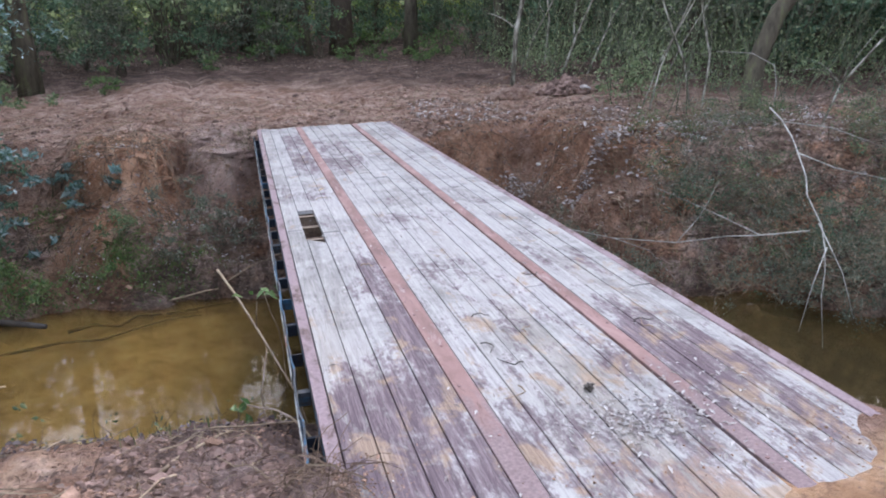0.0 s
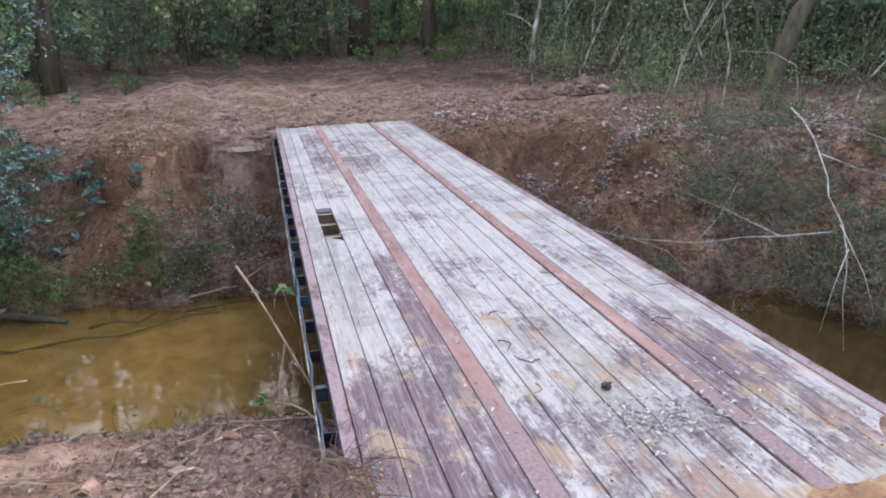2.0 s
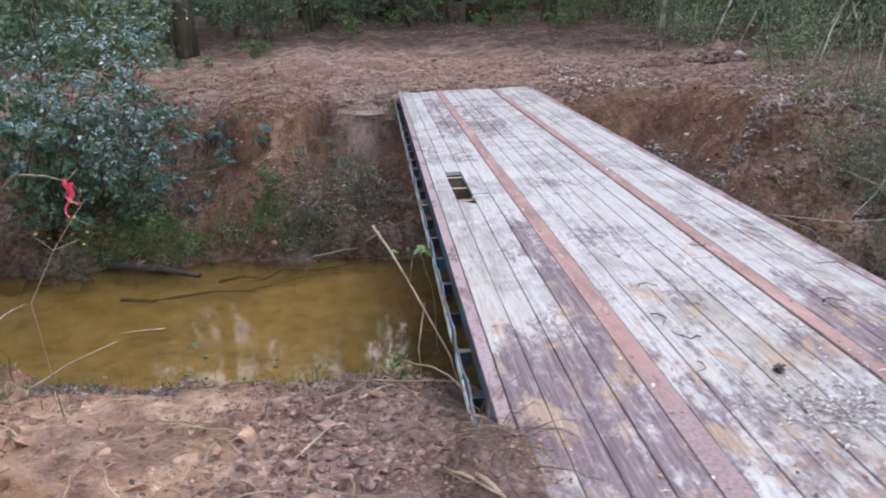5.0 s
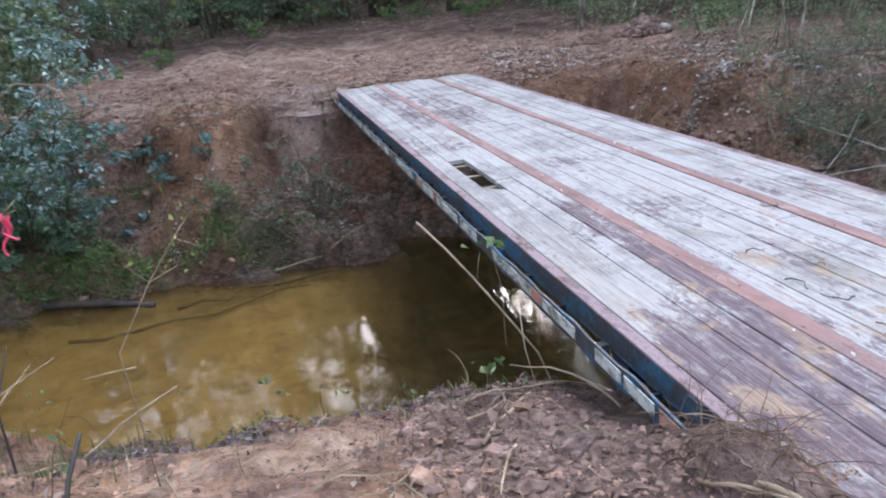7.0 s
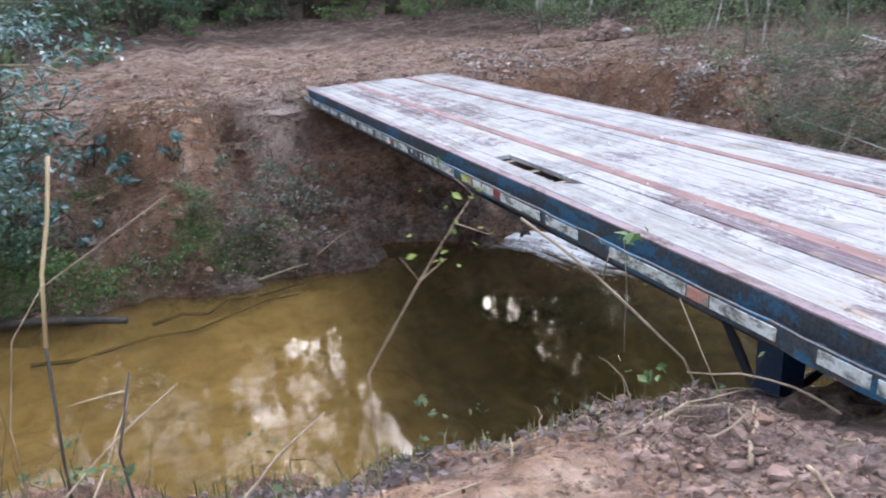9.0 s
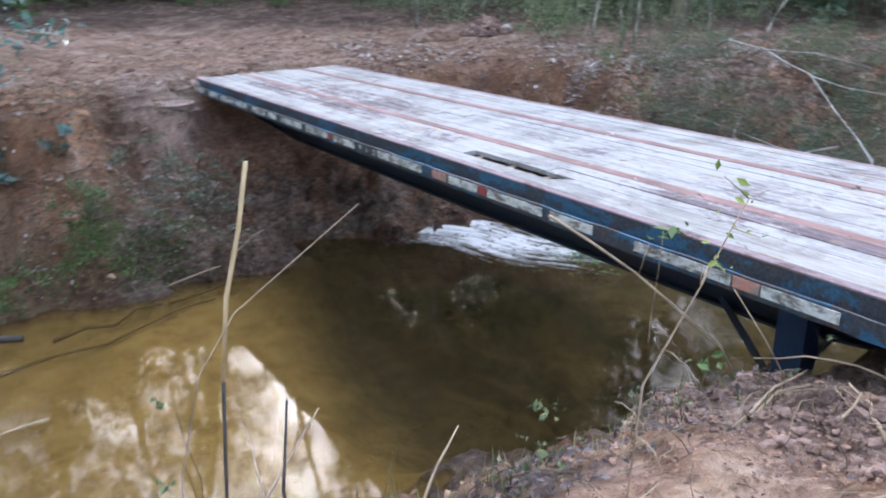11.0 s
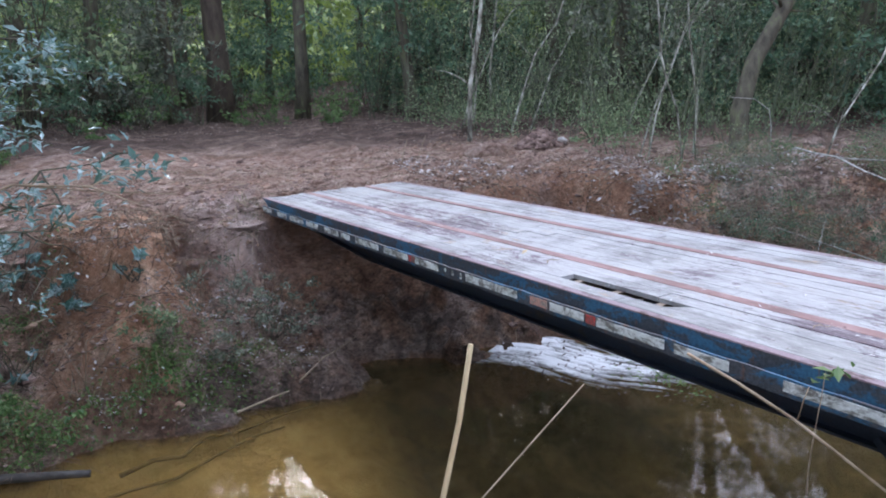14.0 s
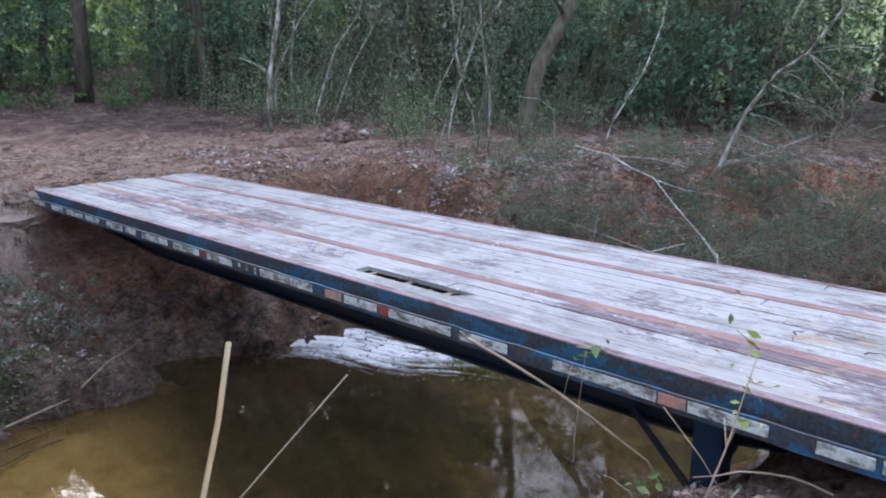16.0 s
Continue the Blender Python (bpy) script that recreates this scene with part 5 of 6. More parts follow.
def twig_scatter():
    """Small twigs, rootlets and stubble on the banks."""
    rng = np.random.default_rng(21)
    shapes = []
    x, y = scatter_xy(rng, 1500, -5.0, 9, 12.2, 19.5, off_deck)
    x2, y2 = scatter_xy(rng, 170, -4.5, 0.2, 3.6, 6.7, off_deck)
    x3, y3 = scatter_xy(rng, 260, 3.0, 9.0, 10.0, 14.5, off_deck)
    for a, b in zip(np.concatenate([x, x2, x3]), np.concatenate([y, y2, y3])):
        g = h1(a, b)
        if g < WATER + 0.1:
            continue
        th, ln = rng.uniform(0, 6.28), rng.uniform(0.08, 0.5) * (1.5 if g < -0.4 else 1)
        pts = []
        bow = rng.normal() * 0.25
        for k in range(5):
            d = ln * k / 4
            px, py = a + math.cos(th + bow * k * 0.4) * d, b + math.sin(th + bow * k * 0.4) * d
            pts.append((px, py, h1(px, py) + 0.012 + 0.05 * math.sin(k / 4 * math.pi) * rng.random()))
        r0 = rng.uniform(0.0025, 0.007)
        shapes.append(tube(pts, taper(5, r0, r0 * 0.4), 4, False))
    v, f = joined(shapes)
    ob = new("twigs", mesh_from("twigs", v, f, TWIG))
    tagged(ob, "small dry twigs and rootlets strewn over the soil", "twigs", kind="stuff")
    # roots hanging down the far bank
    shapes = []
    for _ in range(230):
        a = rng.uniform(-4.5, 9.5)
        if -0.2 < a < 2.6:
            continue
        b = float(far_edge(a)) + rng.uniform(1.4, 2.9)
        g = h1(a, b)
        pts = curve_points(rng, (a, b, g + 0.02), (rng.normal() * 0.5, -1.0, 0.25), rng.uniform(0.3, 1.1), 6, 0.25, 0.28)
        pts = [(p[0], p[1], max(p[2], h1(p[0], p[1]) + 0.01)) for p in pts]
        r0 = rng.uniform(0.003, 0.009)
        shapes.append(tube(pts, taper(7, r0, 0.002), 4, False))
    for cx, sx, n in ((4.75, 0.35, 90), (-1.9, 0.45, 14), (3.4, 0.35, 30)):
        for _ in range(n):
            a = cx + rng.normal() * sx
            b = float(far_edge(a)) + rng.uniform(1.6, 2.75)
            pts = curve_points(rng, (a, b, h1(a, b) + 0.03), (rng.normal() * 0.6, -1.0, 0.3), rng.uniform(0.4, 1.2), 6, 0.2, 0.3)
            pts = [(p[0], p[1], max(p[2], h1(p[0], p[1]) + 0.015)) for p in pts]
            shapes.append(tube(pts, taper(7, rng.uniform(0.004, 0.010), 0.002), 4, False))
    pale = []
    for cx, sx, n in ((-1.85, 0.22, 46), (-2.75, 0.35, 22), (-0.9, 0.45, 34), (4.9, 0.5, 60), (3.3, 0.5, 30), (6.2, 0.5, 26)):
        for _ in range(n):
            a = cx + rng.normal() * sx
            b = float(far_edge(a)) + rng.uniform(1.2, 2.9)
            pts = curve_points(rng, (a, b, h1(a, b) + 0.04), (rng.normal() * 0.8, -0.8, 0.45), rng.uniform(0.25, 0.95), 7, 0.22, 0.26)
            pts = [(p[0], p[1], max(p[2], h1(p[0], p[1]) + 0.02)) for p in pts]
            pale.append(tube(pts, taper(8, rng.uniform(0.004, 0.009), 0.002), 4, False))
    v, f = joined(pale)
    ob = new("pale_roots", mesh_from("pale_roots", v, f, TWIG))
    tagged(ob, "pale dry roots dangling from the broken bank rim", "roots", kind="stuff")
    v, f = joined(shapes)
    ob = new("hanging_roots", mesh_from("hanging_roots", v, f, ROOT))
    tagged(ob, "brown rootlets hanging down the eroded bank", "roots", kind="stuff")


twig_scatter()


def brush_tangle():
    """Arching dry brush caught along the foot of the far bank."""
    rng = np.random.default_rng(23)
    shapes = []
    for cx, cy, sx, sy, n in ((-1.9, 14.5, 0.5, 0.35, 120), (-2.6, 14.6, 0.5, 0.4, 60), (-0.7, 13.9, 0.4, 0.4, 70), (4.3, 13.0, 0.7, 0.5, 90), (-1.5, 13.5, 0.7, 0.35, 170), (-2.9, 13.9, 0.6, 0.4, 90), (5.6, 11.6, 0.9, 0.6, 150), (7.6, 10.8, 1.0, 0.8, 150), (4.1, 12.3, 0.4, 0.4, 60), (9.5, 9.2, 1.0, 0.8, 120), (-3.9, 12.75, 0.7, 0.12, 110), (-1.2, 12.85, 0.5, 0.1, 70)):
        for _ in range(n):
            a, b = cx + rng.normal() * sx, cy + rng.normal() * sy
            g = h1(a, b)
            if g < WATER:
                continue
            pts = curve_points(rng, (a, b, g), (rng.normal(), rng.normal() - 0.4, 0.5 + 0.6 * rng.random()), rng.uniform(0.3, 1.0), 6, 0.18, 0.17)
            shapes.append(tube(pts, taper(7, rng.uniform(0.003, 0.007), 0.0015), 3, False))
    for _ in range(170):  # long bare twigs arching over the bank beyond the bridge
        a = rng.uniform(6.6, 12.0)
        b = float(far_edge(a)) + rng.uniform(0.4, 3.0)
        pts = curve_points(rng, (a, b, h1(a, b)), (rng.normal() * 0.6 - 0.2, rng.normal() * 0.5 - 0.8, 0.9), rng.uniform(0.8, 2.2), 8, 0.14, 0.13)
        shapes.append(tube(pts, taper(9, rng.uniform(0.004, 0.010), 0.0015), 4, False))
    for cx, cy, sx, sy, n in ((0.08, 4.42, 0.14, 0.16, 110), (0.04, 4.12, 0.16, 0.16, 80), (-0.25, 4.9, 0.15, 0.3, 40), (-0.4, 5.2, 0.4, 0.3, 60)):  # rootlets heaped at the rail's near end
        for _ in range(n):
            a, b = cx - abs(rng.normal() * sx), cy + rng.normal() * sy
            pts = curve_points(rng, (a, b, h1(a, b)), (rng.normal(), rng.normal(), 0.5 + 0.5 * rng.random()), rng.uniform(0.08, 0.3), 5, 0.25, 0.2)
            shapes.append(tube(pts, taper(6, rng.uniform(0.0015, 0.004), 0.001), 3, False))
    v, f = joined(shapes)
    ob = new("brush", mesh_from("brush", v, f, ROOT))
    tagged(ob, "tangled dry brush along the foot of the bank", "brush", kind="stuff")


brush_tangle()


def bank_lumps():
    """Broken lumps of clay lying on the eroded faces."""
    rng = np.random.default_rng(27)
    x, y = scatter_xy(rng, 3600, -4.5, 7.5, 11.0, 16.2, lambda a, b: off_deck(a, b) & (fbm(a * 1.2, b * 1.2, 3, 3) > -0.1))
    x3, y3 = scatter_xy(rng, 1300, -4.5, 8, 15.6, 19.5, lambda a, b: off_deck(a, b) & (fbm(a * 0.8, b * 1.6, 3, 0) > 0.05))
    x2, y2 = scatter_xy(rng, 130, -4.5, 0.2, 4.2, 6.5, lambda a, b: off_deck(a, b) & (fbm(a * 1.5, b * 1.5, 3, 1) > 0.1))
    x, y = np.concatenate([x, x2, x3]), np.concatenate([y, y2, y3])
    z = height(x, y)
    ok = z > WATER + 0.15
    x, y, z = x[ok], y[ok], z[ok]
    size = np.clip(rng.lognormal(-3.3, 0.5, len(x)), 0.015, 0.12)
    v, f = lumps(rng, x, y, z, size, 0.65)
    ob = new("clay_lumps", mesh_from("clay_lumps", v, f, LUMP_SOIL))
    tagged(ob, "broken lumps of clay on the eroded banks", "soil", kind="stuff")


bank_lumps()


def blades(rng, x, y, z, ln, lean=0.45, width=0.0032):
    n = len(x)
    base = np.stack([x, y, z], 1)
    th = rng.uniform(0, 2 * np.pi, n)
    d = np.stack([np.cos(th), np.sin(th), np.zeros(n)], 1)
    w = np.stack([-np.sin(th), np.cos(th), np.zeros(n)], 1) * width
    k = rng.uniform(0.1, 1, n)[:, None] * lean
    hh = (ln * rng.uniform(0.5, 1.2, n))[:, None]
    mid = base + d * hh * k * 0.35 + np.array([0, 0, 1]) * hh * 0.6
    tip = base + d * hh * k * 1.1 + np.array([0, 0, 1]) * hh * (1 - 0.4 * k)
    v = np.stack([base - w, base + w, mid + w * 0.8, mid - w * 0.8, tip], 1).reshape(-1, 3)
    i = np.arange(n)[:, None] * 5
    f = np.concatenate([i + np.array([[0, 1, 2]]), i + np.array([[0, 2, 3]]), i + np.array([[3, 2, 4]])], 1).reshape(-1, 3)
    return v, f


def grass():
    rng = np.random.default_rng(41)
    spots = []
    for cx, cy, sx, sy, n in ((-0.6, 5.7, 0.3, 0.2, 40), (-2.6, 5.95, 0.4, 0.25, 420), (-1.9, 6.05, 0.35, 0.2, 120), (-3.4, 6.3, 0.4, 0.3, 200), (-4.2, 5.6, 0.5, 0.7, 240), (-1.1, 5.95, 0.45, 0.12, 160), (-4.0, 13.0, 0.7, 0.3, 900), (-2.2, 13.1, 0.25, 0.15, 300), (-3.4, 14.9, 0.3, 0.2, 250), (-0.25, 15.4, 0.12, 0.2, 160), (4.6, 11.4, 0.6, 0.4, 700), (6.3, 11.0, 0.9, 0.6, 900), (-0.8, 13.1, 0.5, 0.15, 220)):
        spots.append(rng.normal(size=(n, 2)) * np.array([sx, sy]) + np.array([cx, cy]))
    p = np.concatenate(spots)
    p = p[off_deck(p[:, 0], p[:, 1])]
    z = height(p[:, 0], p[:, 1])
    ok = z > WATER
    v, f = blades(rng, p[ok, 0], p[ok, 1], z[ok] - 0.01, 0.12)
    ob = new("grass", mesh_from("grass", v, f, GRASS))
    tagged(ob, "sparse green and straw grass blades on the banks", "grass", kind="stuff")
    # low moss and weeds along the far waterline
    parts = [rng.normal(size=(n, 2)) * np.array([sx, sy]) + np.array([cx, cy]) for cx, cy, sx, sy, n in ((-4.1, 13.15, 0.7, 0.3, 6500), (-2.2, 13.1, 0.22, 0.12, 1300), (-1.5, 13.1, 0.4, 0.2, 1000), (-3.5, 15.1, 0.3, 0.15, 500))]
    p = np.concatenate(parts)
    z = height(p[:, 0], p[:, 1]) + np.abs(rng.normal(size=len(p))) * 0.06
    ok = z > WATER + 0.02
    ob = new("moss_weeds", leaf_mesh("moss_weeds", rng, np.stack([p[ok, 0], p[ok, 1], z[ok]], 1), 0.05, MOSS, flat=0.2))
    tagged(ob, "bright green moss and low weeds along the waterline", "weeds", kind="stuff")


grass()


# ---- single sticks and branches ----
def stick(name, pts, r0, r1, mat, label, category="stick", group="", sides=6, forks=()):
    base = Vector(pts[0])
    shapes = [tube(pts, taper(len(pts), r0, r1), sides)]
    for p, a, b in forks:
        shapes.append(tube(p, taper(len(p), a, b), 5))
    v, f = joined(shapes)
    v = [tuple(Vector(q) - base) for q in v]
    ob = new(name, mesh_from(name, v, f, mat, True))
    ob.location = base
    return tagged(ob, label, category, group)


def bowed(a, b, n=6, bow=(0, 0, 0), jitter=0.0, seed=0):
    rng = np.random.default_rng(seed)
    a, b, bow = np.array(a, float), np.array(b, float), np.array(bow, float)
    out = []
    for k in range(n):
        t = k / (n - 1)
        j = rng.normal(size=3) * jitter * (0 < k < n - 1)
        out.append(tuple(a + (b - a) * t + bow * math.sin(math.pi * t) + j))
    return out


def gz(x, y, d=0.0):
    return (x, y, h1(x, y) + d)


# the tall cane by the water, and the thin one leaning beside it
stake = empty_thing("cane_stake", (-2.98, 5.86, 0.0))
tagged(stake, "upright cut cane, pale above and dark below", "stake")
for nm, pts, r0, r1, mat in (("stem", [(0, 0, h1(-3.02, 5.86) - 0.1), (0.02, 0, -0.1), (0.06, -0.01, 0.36)], 0.0055, 0.006, LOG), ("cut_top", [(0.06, -0.01, 0.355), (0.10, 0.0, 0.6), (0.16, 0.0, 0.8), (0.20, 0.0, 0.98)], 0.007, 0.0065, CANE)):
    v, f = tube(pts, taper(len(pts), r0, r1), 7)
    child(nm, mesh_from(nm, v, f, mat, True), stake)
stick("thin_stick", [gz(-3.1, 5.85, -0.05), (-3.08, 5.83, 0.1), (-3.0, 5.8, 0.42), (-2.88, 5.8, 0.58), (-2.46, 5.83, 0.81)], 0.003, 0.0016, TWIG, "thin grey stick leaning over the bank")
stick("long_branch", [gz(0.02, 6.02, 0.0), (-0.04, 6.14, -0.56), (-0.17, 6.40, -0.36), (-0.27, 6.60, -0.21), (-0.38, 6.85, -0.07), (-0.50, 7.10, 0.06)], 0.006, 0.010, TWIG, "long bare broken branch leaning beside the trailer", "branch", forks=[([(-0.26, 6.58, -0.22), (-0.25, 6.56, -0.1), (-0.24, 6.54, -0.02)], 0.004, 0.003)])
stick("side_twig", [gz(-0.25, 5.6, -0.03), (-0.26, 5.75, -0.3), (-0.2, 6.0, -0.12)], 0.004, 0.003, TWIG, "thin upright twig by the trailer rail")
stick("dead_stalk", [gz(-2.27, 4.72, -0.04), (-2.22, 4.80, 0.10), (-2.17, 4.89, 0.22)], 0.011, 0.009, LOG, "blackened dead stem on the bank's lip")
stick("dead_stalk", [gz(-2.75, 5.75, -0.05), (-2.78, 5.85, -0.1), (-2.70, 5.95, 0.16)], 0.007, 0.004, LOG, "thin dark dead stem on the bank's lip")
for k, (a, b, bw, r) in enumerate([
        (gz(-2.5, 5.62), (-2.02, 5.95, -0.21), (0, 0, 0.03), 0.008), (gz(-2.95, 5.55), (-2.75, 6.3, -0.1), (0.03, 0, 0.05), 0.006),
        (gz(-3.15, 5.6), (-2.55, 6.05, 0.02), (0, 0, 0.05), 0.006), (gz(-0.75, 4.94, 0.02), (-0.42, 5.26, -0.25), (0, 0, 0.03), 0.012),
        (gz(-0.95, 5.45, 0.02), gz(-0.1, 5.6, 0.05), (0, 0, 0.04), 0.009), (gz(0.0, 5.2, 0.05), gz(-0.35, 5.75, 0.12), (0.05, 0, 0.05), 0.008),
        (gz(-0.15, 4.05, 0.02), gz(0.0, 3.75, 0.03), (0, 0, 0.01), 0.012), (gz(-0.25, 4.2, 0.02), gz(-0.08, 3.9, 0.03), (0, 0, 0.01), 0.010),
        (gz(-1.15, 5.75, 0.02), gz(-1.0, 6.05, 0.2), (0.03, 0, 0), 0.004), (gz(-0.55, 5.9, 0.02), gz(-0.6, 6.1, 0.3), (0.04, 0, 0), 0.004)]):
    stick("fallen_stick", bowed(a, b, 7, bw, 0.006, k), r, r * 0.45, TWIG, "dry pale fallen stick on the near bank", "stick", "sticks on the near bank")
stick("floating_twig", bowed((-3.72, 10.40, WATER + 0.012), (-3.18, 10.42, WATER + 0.03), 5, (0, 0, 0.01)), 0.006, 0.014, CANE, "pale peeled twig floating on the creek")
stick("log", bowed((-6.0, 13.45, WATER + 0.08), (-3.17, 12.3, WATER + 0.02), 9, (0, 0.05, 0.02), 0.03, 3), 0.075, 0.04, LOG, "dark wet log lying along the waterline", "log", sides=9)
for k, (a, b, bw) in enumerate([((-4.2, 11.9, WATER - 0.13), (-1.1, 12.3, WATER - 0.08), (0, -0.15, 0)), ((-2.9, 12.3, WATER - 0.1), (-0.6, 12.55, WATER - 0.03), (0, 0.1, 0))]):
    stick("sunken_branch", bowed(a, b, 8, bw, 0.04, k + 40), 0.03, 0.010, SUNK, "sunken dark branch under the creek water", "branch", "sunken branches")
stick("waterline_branch", bowed((-1.75, 12.7, WATER + 0.02), (-0.55, 12.75, WATER + 0.1), 6, (0, 0, 0.06), 0.02, 9), 0.02, 0.008, TWIG, "grey branch caught at the far waterline", "branch")
stick("waterline_branch", bowed((-0.7, 12.75, WATER + 0.25), (0.2, 13.0, WATER + 0.55), 6, (0, 0, 0.05), 0.02, 10), 0.014, 0.005, TWIG, "thin branch leaning on the bank under the bridge", "branch")
# the pale broken limb that hangs over the creek
stick("white_limb", [(8.6, 12.6, 0.1), (7.97, 11.85, 0.33), (7.7, 11.35, 0.29), (7.35, 10.8, 0.29), (7.05, 10.2, 0.14), (6.63, 9.58, 0.07), (6.52, 9.25, -0.2), (6.30, 8.95, -0.35), (6.24, 8.6, -0.62), (6.05, 8.3, -0.8), (6.0, 8.2, -1.05), (5.9, 8.1, -1.3), (5.92, 8.0, -1.9)], 0.017, 0.004, LIMB, "pale broken limb hanging over the creek", "branch",
      forks=[([(6.63, 9.58, 0.05), (6.9, 9.2, -0.1), (7.3, 8.7, -0.2)], 0.01, 0.004), ([(6.08, 8.3, -0.8), (5.8, 8.15, -1.2), (5.65, 8.1, -1.7)], 0.008, 0.003), ([(6.2, 8.6, -0.6), (6.25, 8.2, -1.1), (6.3, 8.0, -1.6)], 0.008, 0.003), ([(7.35, 10.8, 0.27), (7.6, 10.1, 0.25), (7.7, 9.3, 0.1)], 0.01, 0.003)])
stick("low_branch", [(3.6, 11.4, -0.95), (4.0, 10.95, -1.05), (4.5, 10.4, -1.10), (5.1, 9.8, -1.06), (5.6, 9.45, -0.93), (5.9, 9.2, -0.88), (6.34, 8.88, -0.78)], 0.004, 0.010, LIMB, "pale low branch reaching over the water", "branch", forks=[([(5.9, 9.2, -0.88), (5.5, 9.7, -0.65), (5.0, 10.2, -0.4)], 0.008, 0.003), ([(5.1, 9.8, -1.06), (5.5, 9.9, -0.75), (5.8, 10.0, -0.35)], 0.006, 0.002), ([(4.5, 10.4, -1.1), (5.0, 10.3, -1.3), (5.3, 10.0, -1.7)], 0.006, 0.002)])
dead = [(8.85, 9.65, -0.2), (8.91, 9.52, 0.1), (9.09, 9.24, 0.97), (9.25, 8.85, 1.62), (9.38, 8.44, 1.93), (9.46, 8.04, 2.56), (9.5, 7.7, 3.3)]
forks = [([(9.38, 8.44, 1.93), (9.2, 7.91, 1.6), (9.3, 7.23, 1.3)], 0.014, 0.004), ([(9.38, 8.44, 1.93), (9.2, 7.81, 1.32), (9.16, 7.76, 0.93)], 0.012, 0.004),
         ([(9.2, 8.95, 1.45), (9.08, 8.17, 1.14), (9.16, 7.67, 0.76)], 0.012, 0.004), ([(8.95, 9.4, 0.4), (8.81, 8.68, 0.18), (8.91, 8.14, -0.33)], 0.012, 0.004),
         ([(8.9, 9.5, 0.05), (8.82, 8.71, 0.36), (9.03, 8.11, 0.66), (9.19, 7.49, 0.59)], 0.014, 0.004), ([(9.0, 9.3, 0.6), (9.03, 7.98, 0.22), (9.22, 7.05, -0.07)], 0.012, 0.004),
         ([(9.2, 8.95, 1.5), (8.9, 8.69, 2.22), (8.95, 8.39, 2.9)], 0.02, 0.008)]
rng_dead = np.random.default_rng(90)
for k in range(12):
    forks.append((curve_points(rng_dead, dead[1 + k % 5], (rng_dead.normal() * 0.5 + 0.2, -1.0, rng_dead.uniform(-0.2, 0.9)), rng_dead.uniform(0.8, 2.2), 8, 0.12, 0.12), 0.009, 0.003))
stick("dead_tree", dead, 0.04, 0.018, PALE_BARK, "leaning grey dead tree with bare twiggy branches", "tree", forks=forks)
stick("hooked_branch", [gz(8.97, 13.0, -0.05), (8.97, 13.0, 0.59), (8.89, 13.0, 0.91), (8.42, 13.0, 1.13), (7.7, 13.0, 1.19)], 0.012, 0.005, LIMB, "bent bare branch arching at the wood's edge", "branch")
stick("stubble_twig", [gz(3.25, 17.0, -0.03), gz(3.3, 17.0, 0.25), gz(3.4, 17.0, 0.5)], 0.012, 0.006, TWIG, "cut twig stub standing in graded soil")
stick("stubble_twig", [gz(3.7, 17.2, -0.03), gz(3.8, 17.2, 0.2), gz(3.95, 17.2, 0.48)], 0.012, 0.005, TWIG, "cut twig stub standing in graded soil")

leafy = empty_thing("leafy_twig", (-2.02, 5.12, h1(-2.02, 5.12)))
tagged(leafy, "thin budding twig rising from the near bank", "twig")
line = [tuple(Vector(q) - leafy.location) for q in (gz(-2.02, 5.12, -0.02), (-2.03, 5.08, 0.40), (-1.87, 5.05, 0.655), (-1.76, 5.05, 0.80), (-1.70, 5.05, 0.87))]
shapes = [tube(line, taper(5, 0.0032, 0.0015), 5)]
buds = []
for k, (dx, dy, dz) in enumerate([(0.10, 0.05, 0.03), (-0.06, -0.04, 0.09), (0.09, -0.03, -0.04), (-0.05, 0.05, 0.06)]):
    q = line[2 + k // 2 if k < 3 else 4]
    end = (q[0] + dx, q[1] + dy, q[2] + dz)
    shapes.append(tube([q, end], [0.002, 0.001], 4))
    buds.append(end)
v, f = joined(shapes)
child("stem", mesh_from("stem", v, f, TWIG, True), leafy)
spread = np.random.default_rng(61)
buds = np.repeat(np.array(buds + line[3:]), 3, 0)
child("foliage", leaf_mesh("foliage", spread, buds + spread.normal(size=buds.shape) * 0.03, 0.032, LEAF_YELLOW, flat=0.2, ratio=0.5), leafy, "small yellow-green young leaves")


def ribbon():
    """Pink flagging tape tied to a bare twig over the creek."""
    t = empty_thing("survey_ribbon", (-4.15, 10.75, -0.3))
    tagged(t, "bright pink flagging ribbon tied to a bare twig", "ribbon")
    v, f = [], []
    for tail, (dx, ln, ph) in enumerate(((0.0, 0.42, 0.0), (0.03, 0.26, 1.5))):
        k0 = len(v)
        for k in range(11):
            s = k / 10
            x = dx + 0.06 * math.sin(s * 6 + ph) * (0.3 + s)
            y = 0.03 * math.sin(s * 4 + ph)
            wd = 0.03 * math.cos(s * 3 + ph) * 0.6 + 0.022
            for e, o in ((-1, 0), (1, 0), (1, 0.002), (-1, 0.002)):
                v.append((x + e * wd, y + 0.012 * e + o, -ln * s))
        for k in range(10):
            for q in range(4):
                a, b = k0 + k * 4 + q, k0 + k * 4 + (q + 1) % 4
                f.append((a, b, b + 4, a + 4))
    child("tails", mesh_from("tails", v, f, PINK, True), t)
    vv, ff = lumps(np.random.default_rng(2), np.array([0.0]), np.array([0.0]), np.array([0.0]), np.array([0.03]), 1.0)
    child("knot", mesh_from("knot", vv, ff, PINK), t)
    return t


